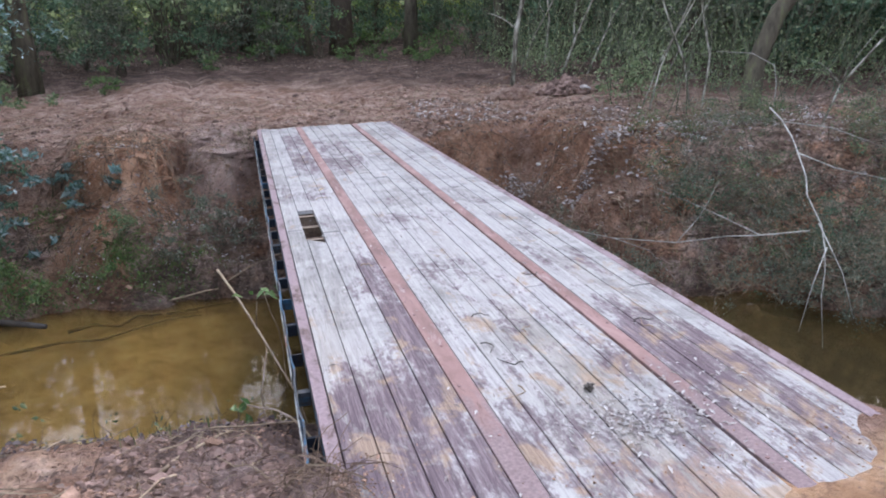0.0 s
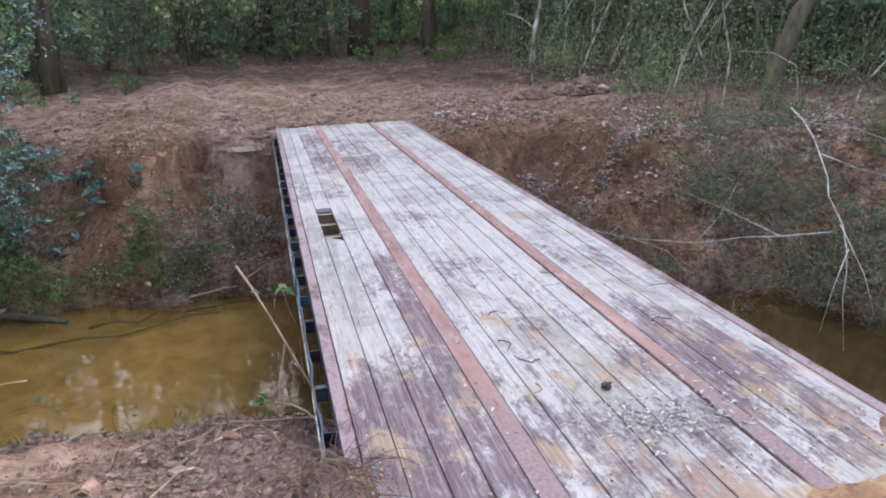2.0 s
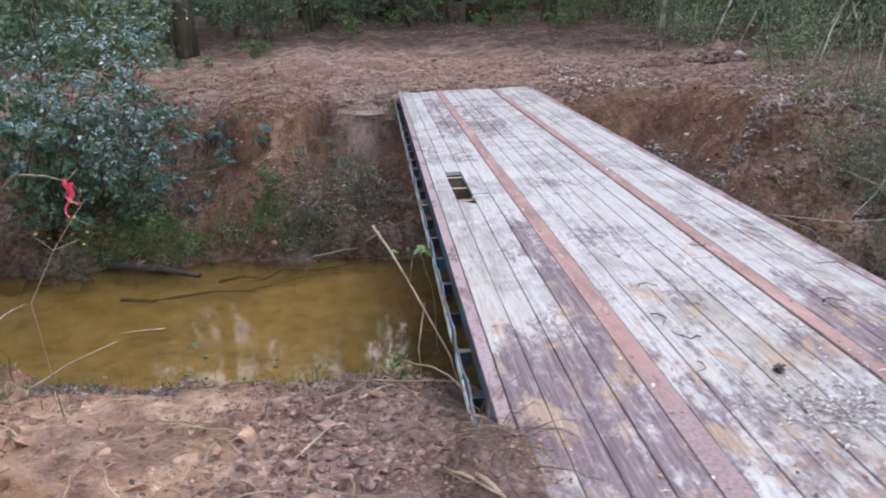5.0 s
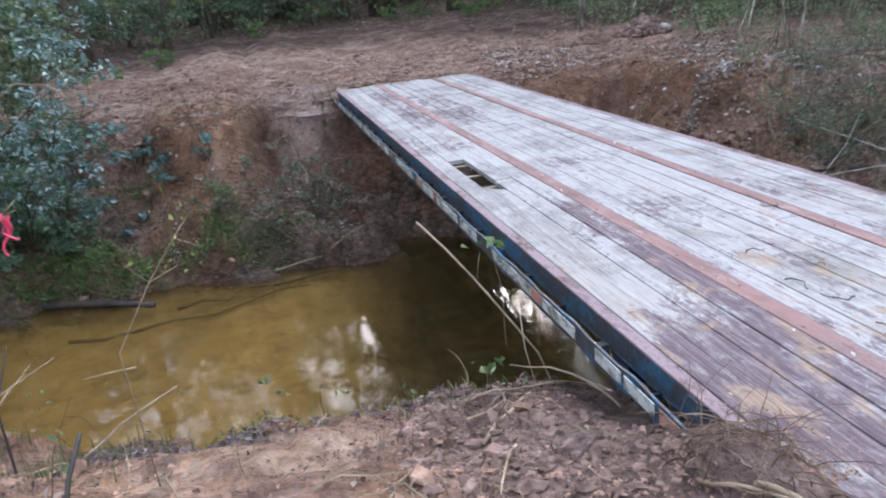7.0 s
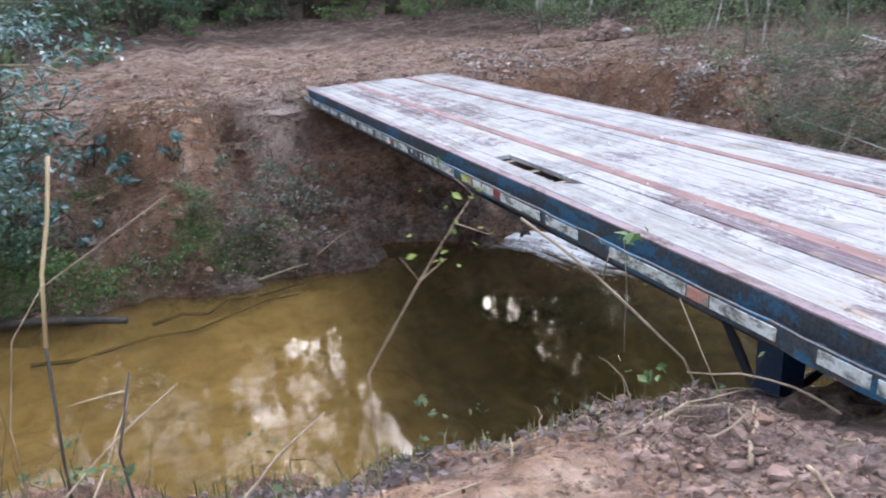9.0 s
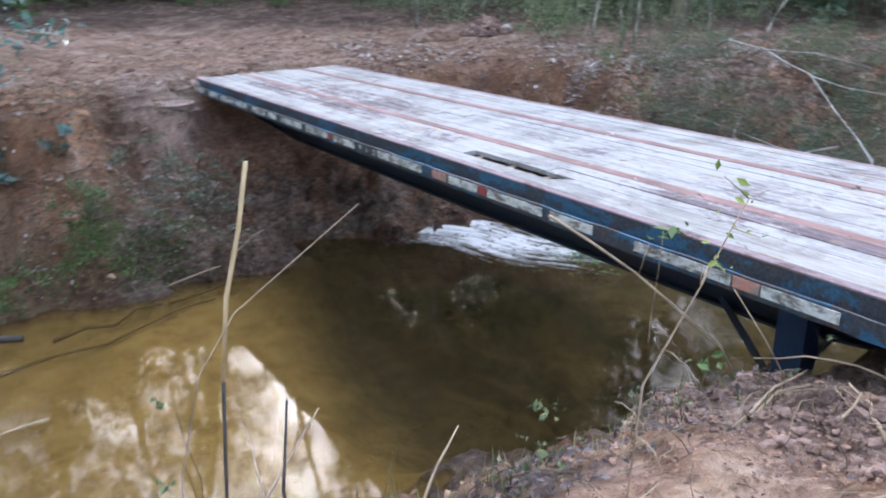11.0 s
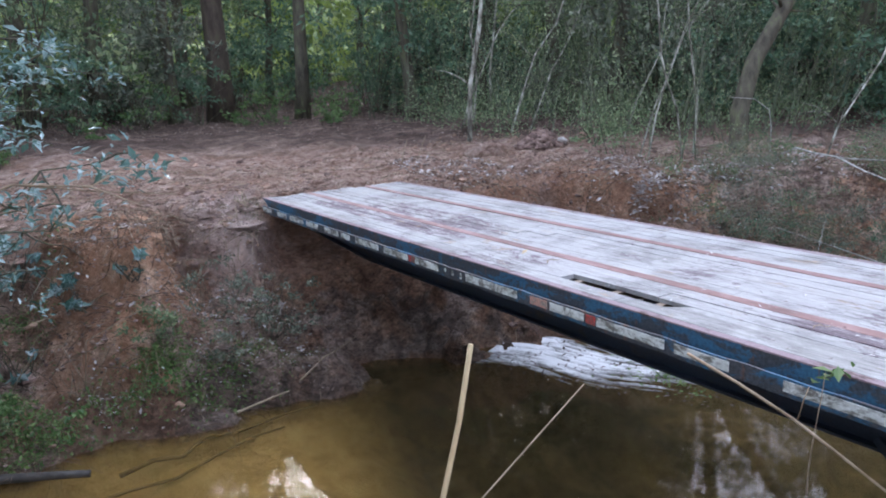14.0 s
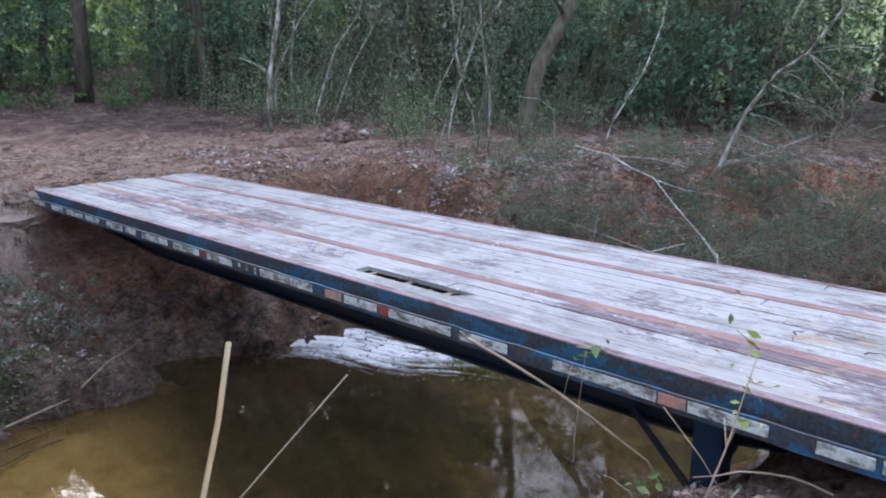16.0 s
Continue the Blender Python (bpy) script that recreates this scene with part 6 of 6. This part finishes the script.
ribbon()
stick("ribbon_twig", [(-5.6, 11.9, -0.7), (-5.0, 11.4, -0.3), (-4.5, 11.0, -0.25), (-4.13, 10.75, -0.28), (-3.95, 10.65, -0.12)], 0.018, 0.008, TWIG, "bare grey twig with a ribbon tied on", "branch")


# ---- shrubs of the banks ----
def bank_shrub(x, y, hh, w, n, size, leaf, label, bias=(0, 0), droop=0.03, clump=0.2, stems=10, dz=0.0, r=0.012, low=0.05, bark=BARK):
    s = shrub("shrub", R, hh, w, stems, n, size, leaf, bark, clump, droop, bias, r, low)
    put(s, x, y, 0, 1, dz)
    return tagged(s, label, "shrub", "bank shrubs")


for a in [(-4.9, 13.9, 2.4, 1.1, 2200, 0.095, LEAF_BLUE, (0.0, -0.1)), (-5.4, 13.7, 2.8, 1.4, 4200, 0.08, LEAF_DARK, (0.1, -0.15)), (-4.9, 15.4, 2.3, 0.9, 3000, 0.075, LEAF_DARK, (-0.1, -0.1)),
          (-6.2, 15.0, 3.6, 1.8, 4200, 0.085, LEAF_DARK, (0.1, 0)), (-5.2, 16.8, 3.0, 1.2, 3400, 0.08, LEAF_OLIVE, (0.0, 0)), (-7.2, 12.8, 3.2, 1.6, 3400, 0.085, LEAF_DARK, (0.1, -0.3)),
          (-4.3, 13.7, 1.0, 0.6, 1100, 0.065, LEAF_DARK, (0.1, -0.1)), (-4.5, 14.4, 1.7, 0.7, 1500, 0.085, LEAF_BLUE, (0.1, -0.1)), (-5.1, 13.5, 1.3, 0.9, 1800, 0.07, LEAF_DARK, (0.1, -0.1)), (-7.4, 18.5, 3.4, 1.4, 3600, 0.09, LEAF_DARK, (0, 0)), (-7.0, 20.6, 2.6, 1.2, 3000, 0.09, LEAF_DARK, (0, 0))]:
    bank_shrub(a[0], a[1], a[2], a[3], int(a[4] * 0.7), a[5] * 1.3, a[6], "leafy dark green shrub crowding the far bank", a[7])


def overhang(base, tip, spread, n, label):
    """A limb that leans out over the creek, with sprays of glossy leaves towards its end."""
    t = empty_thing("leaning_shrub", base)
    d = Vector(tip) - Vector(base)
    main = bowed((0, 0, 0), tuple(d), 9, (0, 0, 0.35), 0.05, int(abs(tip[2]) * 90))
    shapes, spots = [tube(main, taper(9, 0.015, 0.004), 5)], []
    for k in range(13):
        q = main[3 + k % 6]
        sub = curve_points(R, q, (R.normal() * 0.8 + d.x * 0.2, R.normal() * 0.8 + d.y * 0.2, R.normal() * 0.45 + 0.15), spread * (0.5 + 0.7 * R.random()), 5, 0.2, 0.03)
        shapes.append(tube(sub, taper(6, 0.009, 0.003), 4))
        spots += sub[3:]
    v, f = joined(shapes)
    child("limb", mesh_from("limb", v, f, BARK, True), t)
    spots = np.array(spots)
    hub = spots[R.integers(0, len(spots), n // 9)] + R.normal(size=(n // 9, 3)) * 0.07
    c = hub[R.integers(0, len(hub), n)] + R.normal(size=(n, 3)) * 0.055
    child("foliage", leaf_mesh("foliage", R, c, 0.085, LEAF_BLUE, flat=0.35, ratio=0.42), t)
    return tagged(t, label, "shrub", "leaning shrubs")


for base, tip, spread, n in [((-5.2, 12.9, -0.9), (-3.0, 10.0, 1.15), 0.6, 420), ((-5.6, 12.8, -0.8), (-3.5, 10.4, 2.0), 0.8, 480), ((-4.4, 14.2, -0.3), (-3.2, 12.4, 1.9), 0.7, 460),
                             ((-5.4, 13.3, -0.6), (-3.9, 10.9, 2.7), 0.8, 460), ((-4.6, 13.0, -1.2), (-3.8, 11.8, -0.3), 0.45, 110), ((-4.6, 13.1, -0.9), (-3.25, 11.2, 0.55), 0.5, 170), ((-4.2, 13.5, -0.9), (-3.3, 12.1, 0.0), 0.45, 90)]:
    overhang(base, tip, spread, n, "glossy bluish-leaved shrub limb leaning over the creek")
stick("bare_limb", [(-4.9, 12.0, 0.1), (-4.1, 10.9, 0.75), (-3.5, 10.1, 1.05), (-3.1, 9.5, 1.05), (-2.87, 9.15, 0.94)], 0.014, 0.004, TWIG, "bare forked twig reaching out of the shrub", "branch", forks=[([(-3.5, 10.1, 1.05), (-3.0, 9.8, 0.98), (-2.6, 9.5, 0.95)], 0.006, 0.003), ([(-3.1, 9.5, 1.05), (-2.9, 9.5, 1.15), (-2.6, 9.4, 1.1)], 0.005, 0.002)])
bank_shrub(-2.88, 14.42, 0.36, 0.36, 110, 0.17, LEAF_BLUE, "small glossy green shrub on the eroded bank", (0, -0.3), 0.0, 0.08, 8)
bank_shrub(-2.27, 14.02, 0.36, 0.32, 95, 0.17, LEAF_BLUE, "small glossy green shrub on the eroded bank", (0, -0.3), 0.0, 0.07, 7)
for a in [(-2.15, 13.3, 0.4, 0.4, 600), (-1.5, 13.3, 0.5, 0.4, 700), (-0.85, 13.5, 0.8, 0.3, 420), (-1.1, 13.9, 0.9, 0.4, 520), (-0.75, 13.6, 0.9, 0.4, 460), (-1.5, 13.6, 0.7, 0.4, 420), (-4.0, 13.3, 0.4, 0.4, 400)]:
    bank_shrub(a[0], a[1], a[2], a[3], a[4], 0.05, LEAF_GREY if a[0] > -1.6 else LEAF_OLIVE, "low grey-green weedy shrub at the waterline", (0, -0.2), 0.05, 0.13, 8, 0, 0.006)
for x, y, hh, k in ((-3.6, 14.4, 0.5, 120), (-3.5, 15.6, 0.7, 260)):
    bank_shrub(x, y, hh, 0.4, k // 3, 0.15, LEAF_BLUE, "small glossy green shrub on the eroded bank", (0.1, -0.3), 0.0, 0.07, 7)
for k in range(34):
    x = 6.5 + 5.5 * (k + R.random()) / 34
    y = float(far_edge(x)) + R.uniform(0.3, 2.7)
    bank_shrub(x, y, 0.6 + 0.5 * R.random(), 0.8, 1350, 0.036, (LEAF_GREY, LEAF_GREY, LEAF_DARK)[k % 3], "dense grey-green shrub on the creek bank", (R.normal() * 0.2, -0.5), 0.13, 0.18, 12, 0, 0.006, -1.0, TWIG)
# beyond the bridge's other side: twiggy growth hanging to the water
for k in range(40):
    x = 4.3 + 9.5 * (k + R.random()) / 40
    y = float(far_edge(x)) + (0.5, 1.3, 2.1, 3.2)[k % 4] + 0.3 * R.normal()
    if x < 6.6 and k % 4 > 0:
        continue
    tall = (0.7 + 0.5 * R.random()) * (1.5 if x > 8.3 else 1.0)
    bank_shrub(x, y, tall, 0.9, int(800 + 700 * R.random()), 0.036, (LEAF_GREY, LEAF_OLIVE, LEAF_DARK, LEAF_GREY)[k % 4], "tangled twiggy shrub drooping towards the creek", (R.normal() * 0.15, -0.5), 0.12, 0.16, 12, 0, 0.007, -1.0, TWIG)
for k in range(18):
    x = 6.4 + 4.4 * (k + R.random()) / 18
    bank_shrub(x, float(far_edge(x)) + R.uniform(1.6, 4.2), 0.45 + 0.4 * R.random(), 0.9, 800, 0.04, LEAF_OLIVE, "low spreading olive-grey scrub on the bank top", (0, -0.2), 0.14, 0.2, 12, 0, 0.005, -0.3, TWIG)
for x, hh in ((5.4, 0.8), (7.2, 1.4), (4.9, 0.9), (8.0, 1.6), (4.3, 0.7), (8.9, 1.8)):
    y = float(far_edge(x)) + 0.35
    bank_shrub(x, y, hh, 0.9, 2800, 0.036, LEAF_GREY, "dark feathery shrub trailing into the creek", (-0.1, -0.8), 0.16, 0.17, 14, 0.1, 0.008, -1.5, TWIG)
bank_shrub(7.7, 16.3, 1.1, 0.7, 900, 0.07, LEAF_HAZE, "pale green bush beside the heap at the wood's edge", (0.3, 0), 0.02, 0.12, 9)
for a in [(4.0, 26.0, 0.7), (6.0, 25.4, 0.8), (5.2, 24.6, 0.6), (3.2, 26.6, 0.7), (-1.0, 25.5, 0.7), (-3.4, 21.5, 0.8)]:
    bank_shrub(a[0], a[1], a[2], 0.5, 420, 0.08, LEAF_FRESH, "low bright green bush at the forest edge", (0, 0), 0.03, 0.14, 6)
for x, y, hh in ((-1.2, 27.0, 2.6), (0.8, 28.5, 2.2), (4.4, 28.0, 2.4), (6.6, 27.0, 2.0), (-3.6, 25.5, 3.0), (2.6, 29.0, 2.8), (-6.0, 24.0, 3.4), (8.4, 28.0, 2.6)):
    bank_shrub(x, y, hh * 0.8, 1.0, 600, 0.12, LEAF_FRESH if hh < 2.5 else LEAF_DARK, "open dark-leaved shrub between the forest trunks", (0, -0.1), 0.03, 0.35, 9, 0, 0.016)
for x, y, hh, k in ((-3.9, 13.1, 0.45, 260), (-3.4, 12.95, 0.35, 120), (-2.3, 12.95, 0.3, 130), (-4.6, 13.0, 0.5, 260)):
    bank_shrub(x, y, hh, 0.4, k, 0.07, LEAF_FRESH, "low fresh green plant at the waterline", (0, -0.2), 0.04, 0.12, 6, 0, 0.006)
# weeds on the near bank
for a in [(-1.15, 5.95, 0.3, 0.15, 40), (-2.4, 6.4, 0.3, 0.2, 50), (-3.0, 6.3, 0.4, 0.2, 60), (-0.35, 5.55, 0.3, 0.08, 12), (-0.85, 5.8, 0.25, 0.1, 24), (-1.7, 5.95, 0.35, 0.2, 70), (-2.1, 5.9, 0.4, 0.2, 60), (-1.4, 6.1, 0.3, 0.25, 80), (-3.35, 5.6, 0.6, 0.2, 60), (-3.6, 6.0, 0.5, 0.25, 80), (-2.95, 4.9, 0.8, 0.2, 90), (-2.75, 5.1, 0.6, 0.2, 80), (-3.2, 5.2, 0.8, 0.2, 80), (-2.45, 5.0, 0.5, 0.15, 50)]:
    bank_shrub(a[0], a[1], a[2], a[3], a[4] // 2, 0.036, LEAF_OLIVE, "spindly green weed growing on the near bank", (0, 0.1), 0.01, 0.05, 3, 0, 0.003)


# ---- heaps and stones beyond the bridge ----
def heap(x, y, sx, sy, sz, label, mat=SOIL):
    rng = np.random.default_rng(int(abs(x * 100)))
    n = 620
    a, r = rng.uniform(0, 6.28, n), np.sqrt(rng.random(n))
    v, f = lumps(rng, np.cos(a) * r * sx, np.sin(a) * r * sy, sz * (1 - r ** 1.5) * 0.75, np.full(n, 0.055 * sz ** 0.5 + 0.018) * rng.uniform(0.5, 1.6, n), 0.75)
    ob = new("soil_heap", mesh_from("soil_heap", v, f, mat, True))
    ob.location = (x, y, h1(x, y))
    return tagged(ob, label, "soil heap", "heaps at the clearing's edge", kind="stuff")


heap(6.75, 17.0, 0.6, 0.4, 0.42, "small heap of dug clods and leaves at the wood's edge", HEAP)
heap(5.6, 17.3, 0.6, 0.4, 0.24, "low heap of pale dug soil in the clearing", LUMP_SOIL)


def stone(x, y, s, label, dz=0.3):
    v, f = lumps(np.random.default_rng(int(x * 50 + 500)), np.array([0.0]), np.array([0.0]), np.array([0.0]), np.array([s]), 0.8)
    ob = new("stone", mesh_from("stone", v, f, ROCK, True))
    ob.location = (x, y, h1(x, y) + s * dz)
    return tagged(ob, label, "stone")


stone(7.0, 16.62, 0.09, "pale chunk of stone beside the heap", 1.6)
stone(-0.42, 14.45, 0.035, "small white pebble on the far bank", 0.6)
stone(5.0, 14.3, 0.05, "pale stone in the red soil")


# ---- small things lying on the deck ----
def cone():
    t = empty_thing("pine_cone", (1.316, 4.66, 0.018))
    tagged(t, "small dark pine cone lying on the planks", "pine cone")
    v, f = lumps(np.random.default_rng(8), np.array([0.0]), np.array([0.0]), np.array([0.0]), np.array([0.018]), 0.9)
    child("core", mesh_from("core", v, f, LOG), t)
    for k in range(14):
        th, z = k * 2.4, -0.012 + 0.0022 * k
        r = 0.022 * math.cos(z / 0.03)
        p = np.array([[r * math.cos(th), r * math.sin(th), z]])
        v, f = lumps(np.random.default_rng(k), p[:, 0], p[:, 1], p[:, 2], np.array([0.0075]), 0.6)
        child("scale", mesh_from("scale", v, f, LOG), t)


cone()


def deck_twigs():
    rng = np.random.default_rng(55)
    fixed = [(0.98, 5.35), (1.28, 5.42), (1.12, 5.05), (1.0, 4.8), (1.95, 5.35), (2.02, 5.25), (1.05, 5.75), (0.45, 9.4), (1.75, 6.4), (0.55, 7.0)]
    for k, (x, y) in enumerate(fixed):
        th, ln = rng.uniform(0, 6.28), rng.uniform(0.07, 0.17)
        pts = [(x + math.cos(th + 0.5 * math.sin(s)) * ln * s / 5, y + math.sin(th + 0.5 * math.sin(s)) * ln * s / 5, 0.009 + 0.008 * (s % 2)) for s in range(6)]
        stick("small_twig", pts, 0.0045, 0.002, TWIG if k % 2 else LOG, "small curled twig lying on the deck", "twig", "twigs on the deck", 5)


deck_twigs()


CHIP = leaf_material("pale_wood_chip", [(0, (0.26, 0.225, 0.215)), (0.5, (0.44, 0.41, 0.40)), (1, (0.68, 0.66, 0.66))], 0.8, 0.2)


def deck_debris():
    rng = np.random.default_rng(61)
    x = np.concatenate([rng.uniform(0.1, 2.34, 200), rng.normal(1.42, 0.15, 480), rng.normal(1.75, 0.22, 220)])
    y = np.concatenate([rng.uniform(3.9, 9, 200), rng.normal(4.33, 0.13, 480), rng.normal(4.35, 0.25, 220)])
    ok = (x > 0.09) & (x < 2.35) & (y > 3.8)
    x, y = x[ok], y[ok]
    c = np.stack([x, y, np.full(len(x), 0.009)], 1)
    ob = new("wood_chips", leaf_mesh("wood_chips", rng, c, 0.027, CHIP, vary=0.8, flat=0.85, ratio=0.4))
    tagged(ob, "pale splinters and leaf scraps on the deck", "chips", kind="stuff")
    x = np.concatenate([np.abs(rng.normal(0, 0.13, 420)), 2.4 - np.abs(rng.normal(0, 0.3, 160)), rng.uniform(0.05, 2.4, 160)])
    y = np.concatenate([4.0 + np.abs(rng.normal(0, 0.2, 420)), rng.normal(4.0, 0.15, 160), 3.8 + np.abs(rng.normal(0, 0.15, 160))])
    size = np.clip(rng.lognormal(-5.9, 0.55, len(x)), 0.0015, 0.009)
    z = np.maximum(height(x, y), np.where((x > 0) & (x < DECK_W), 0.004, -1))
    v, f = lumps(rng, x, y, z + size * 0.2, size)
    ob = new("soil_crumbs", mesh_from("soil_crumbs", v, f, CLOD))
    tagged(ob, "crumbs of clay soil spilled over the deck's end", "soil", kind="stuff")


deck_debris()


def lone_leaf(x, y, z, s, mat, label):
    v, f = leaves(np.random.default_rng(int(x * 100 + y * 10 + 50)), np.array([[0.0, 0.0, 0.0]]), s, 0.0, 0.8, 0.55)
    ob = new("leaf", mesh_from("leaf", v, f, mat))
    ob.location = (x, y, z)
    tagged(ob, label, "leaf")


lone_leaf(0.557, 9.85, 0.02, 0.09, CANE, "pale yellow leaf lying on the deck")
lone_leaf(-1.06, 5.63, h1(-1.06, 5.63) + 0.03, 0.11, PALE_LITTER, "curled pale leaf on the near bank")


def sprig(x, y, z, drop, label):
    """A thin green stem that comes up beside the rail, with a few broad leaves at its tip."""
    t = empty_thing("weed_sprig", (x, y, z))
    rng = np.random.default_rng(int(y * 100))
    pts = curve_points(rng, (0.03, 0.02, -drop), (-0.02, -0.01, 1), drop, 5, 0.06)
    v, f = tube(pts, taper(6, 0.004, 0.0025), 5)
    child("stem", mesh_from("stem", v, f, TWIG, True), t)
    c = np.array(pts[-1]) + rng.normal(size=(9, 3)) * np.array([0.06, 0.07, 0.035])
    child("foliage", leaf_mesh("foliage", rng, c, 0.085, LEAF_FRESH, flat=0.3, ratio=0.5), t)
    return tagged(t, label, "weed", "sprigs beside the rail")


sprig(-0.12, 6.58, 0.08, 0.8, "leafy green sprig standing up beside the rail")


sprig(-0.45, 5.95, -0.48, 0.28, "dark green leafy sprig on the near bank's lip")
TWIG_LINES = [
    [(-3.0, 13.6, -9), (-2.92, 13.5, -1.1), (-2.21, 13.5, -1.25), (-1.39, 13.5, -1.44), (-1.2, 13.45, -9)],
    [(-3.85, 13.6, -9), (-3.44, 13.6, -1.14), (-3.16, 13.6, -1.13), (-2.95, 13.5, -9)],
    [(-1.98, 14.8, -9), (-2.02, 14.7, -0.28), (-2.15, 14.55, -0.5), (-2.4, 14.45, -9)],
    [(-1.95, 14.75, -9), (-2.03, 14.6, -0.4), (-2.05, 14.45, -0.75), (-2.12, 14.3, -9)],
]
for pts in TWIG_LINES:
    stick("bank_twig", [(x, y, max(z, h1(x, y) + 0.02)) for x, y, z in pts], 0.007, 0.004, TWIG, "long pale twig lying across the eroded bank", "twig", "twigs on the far bank")
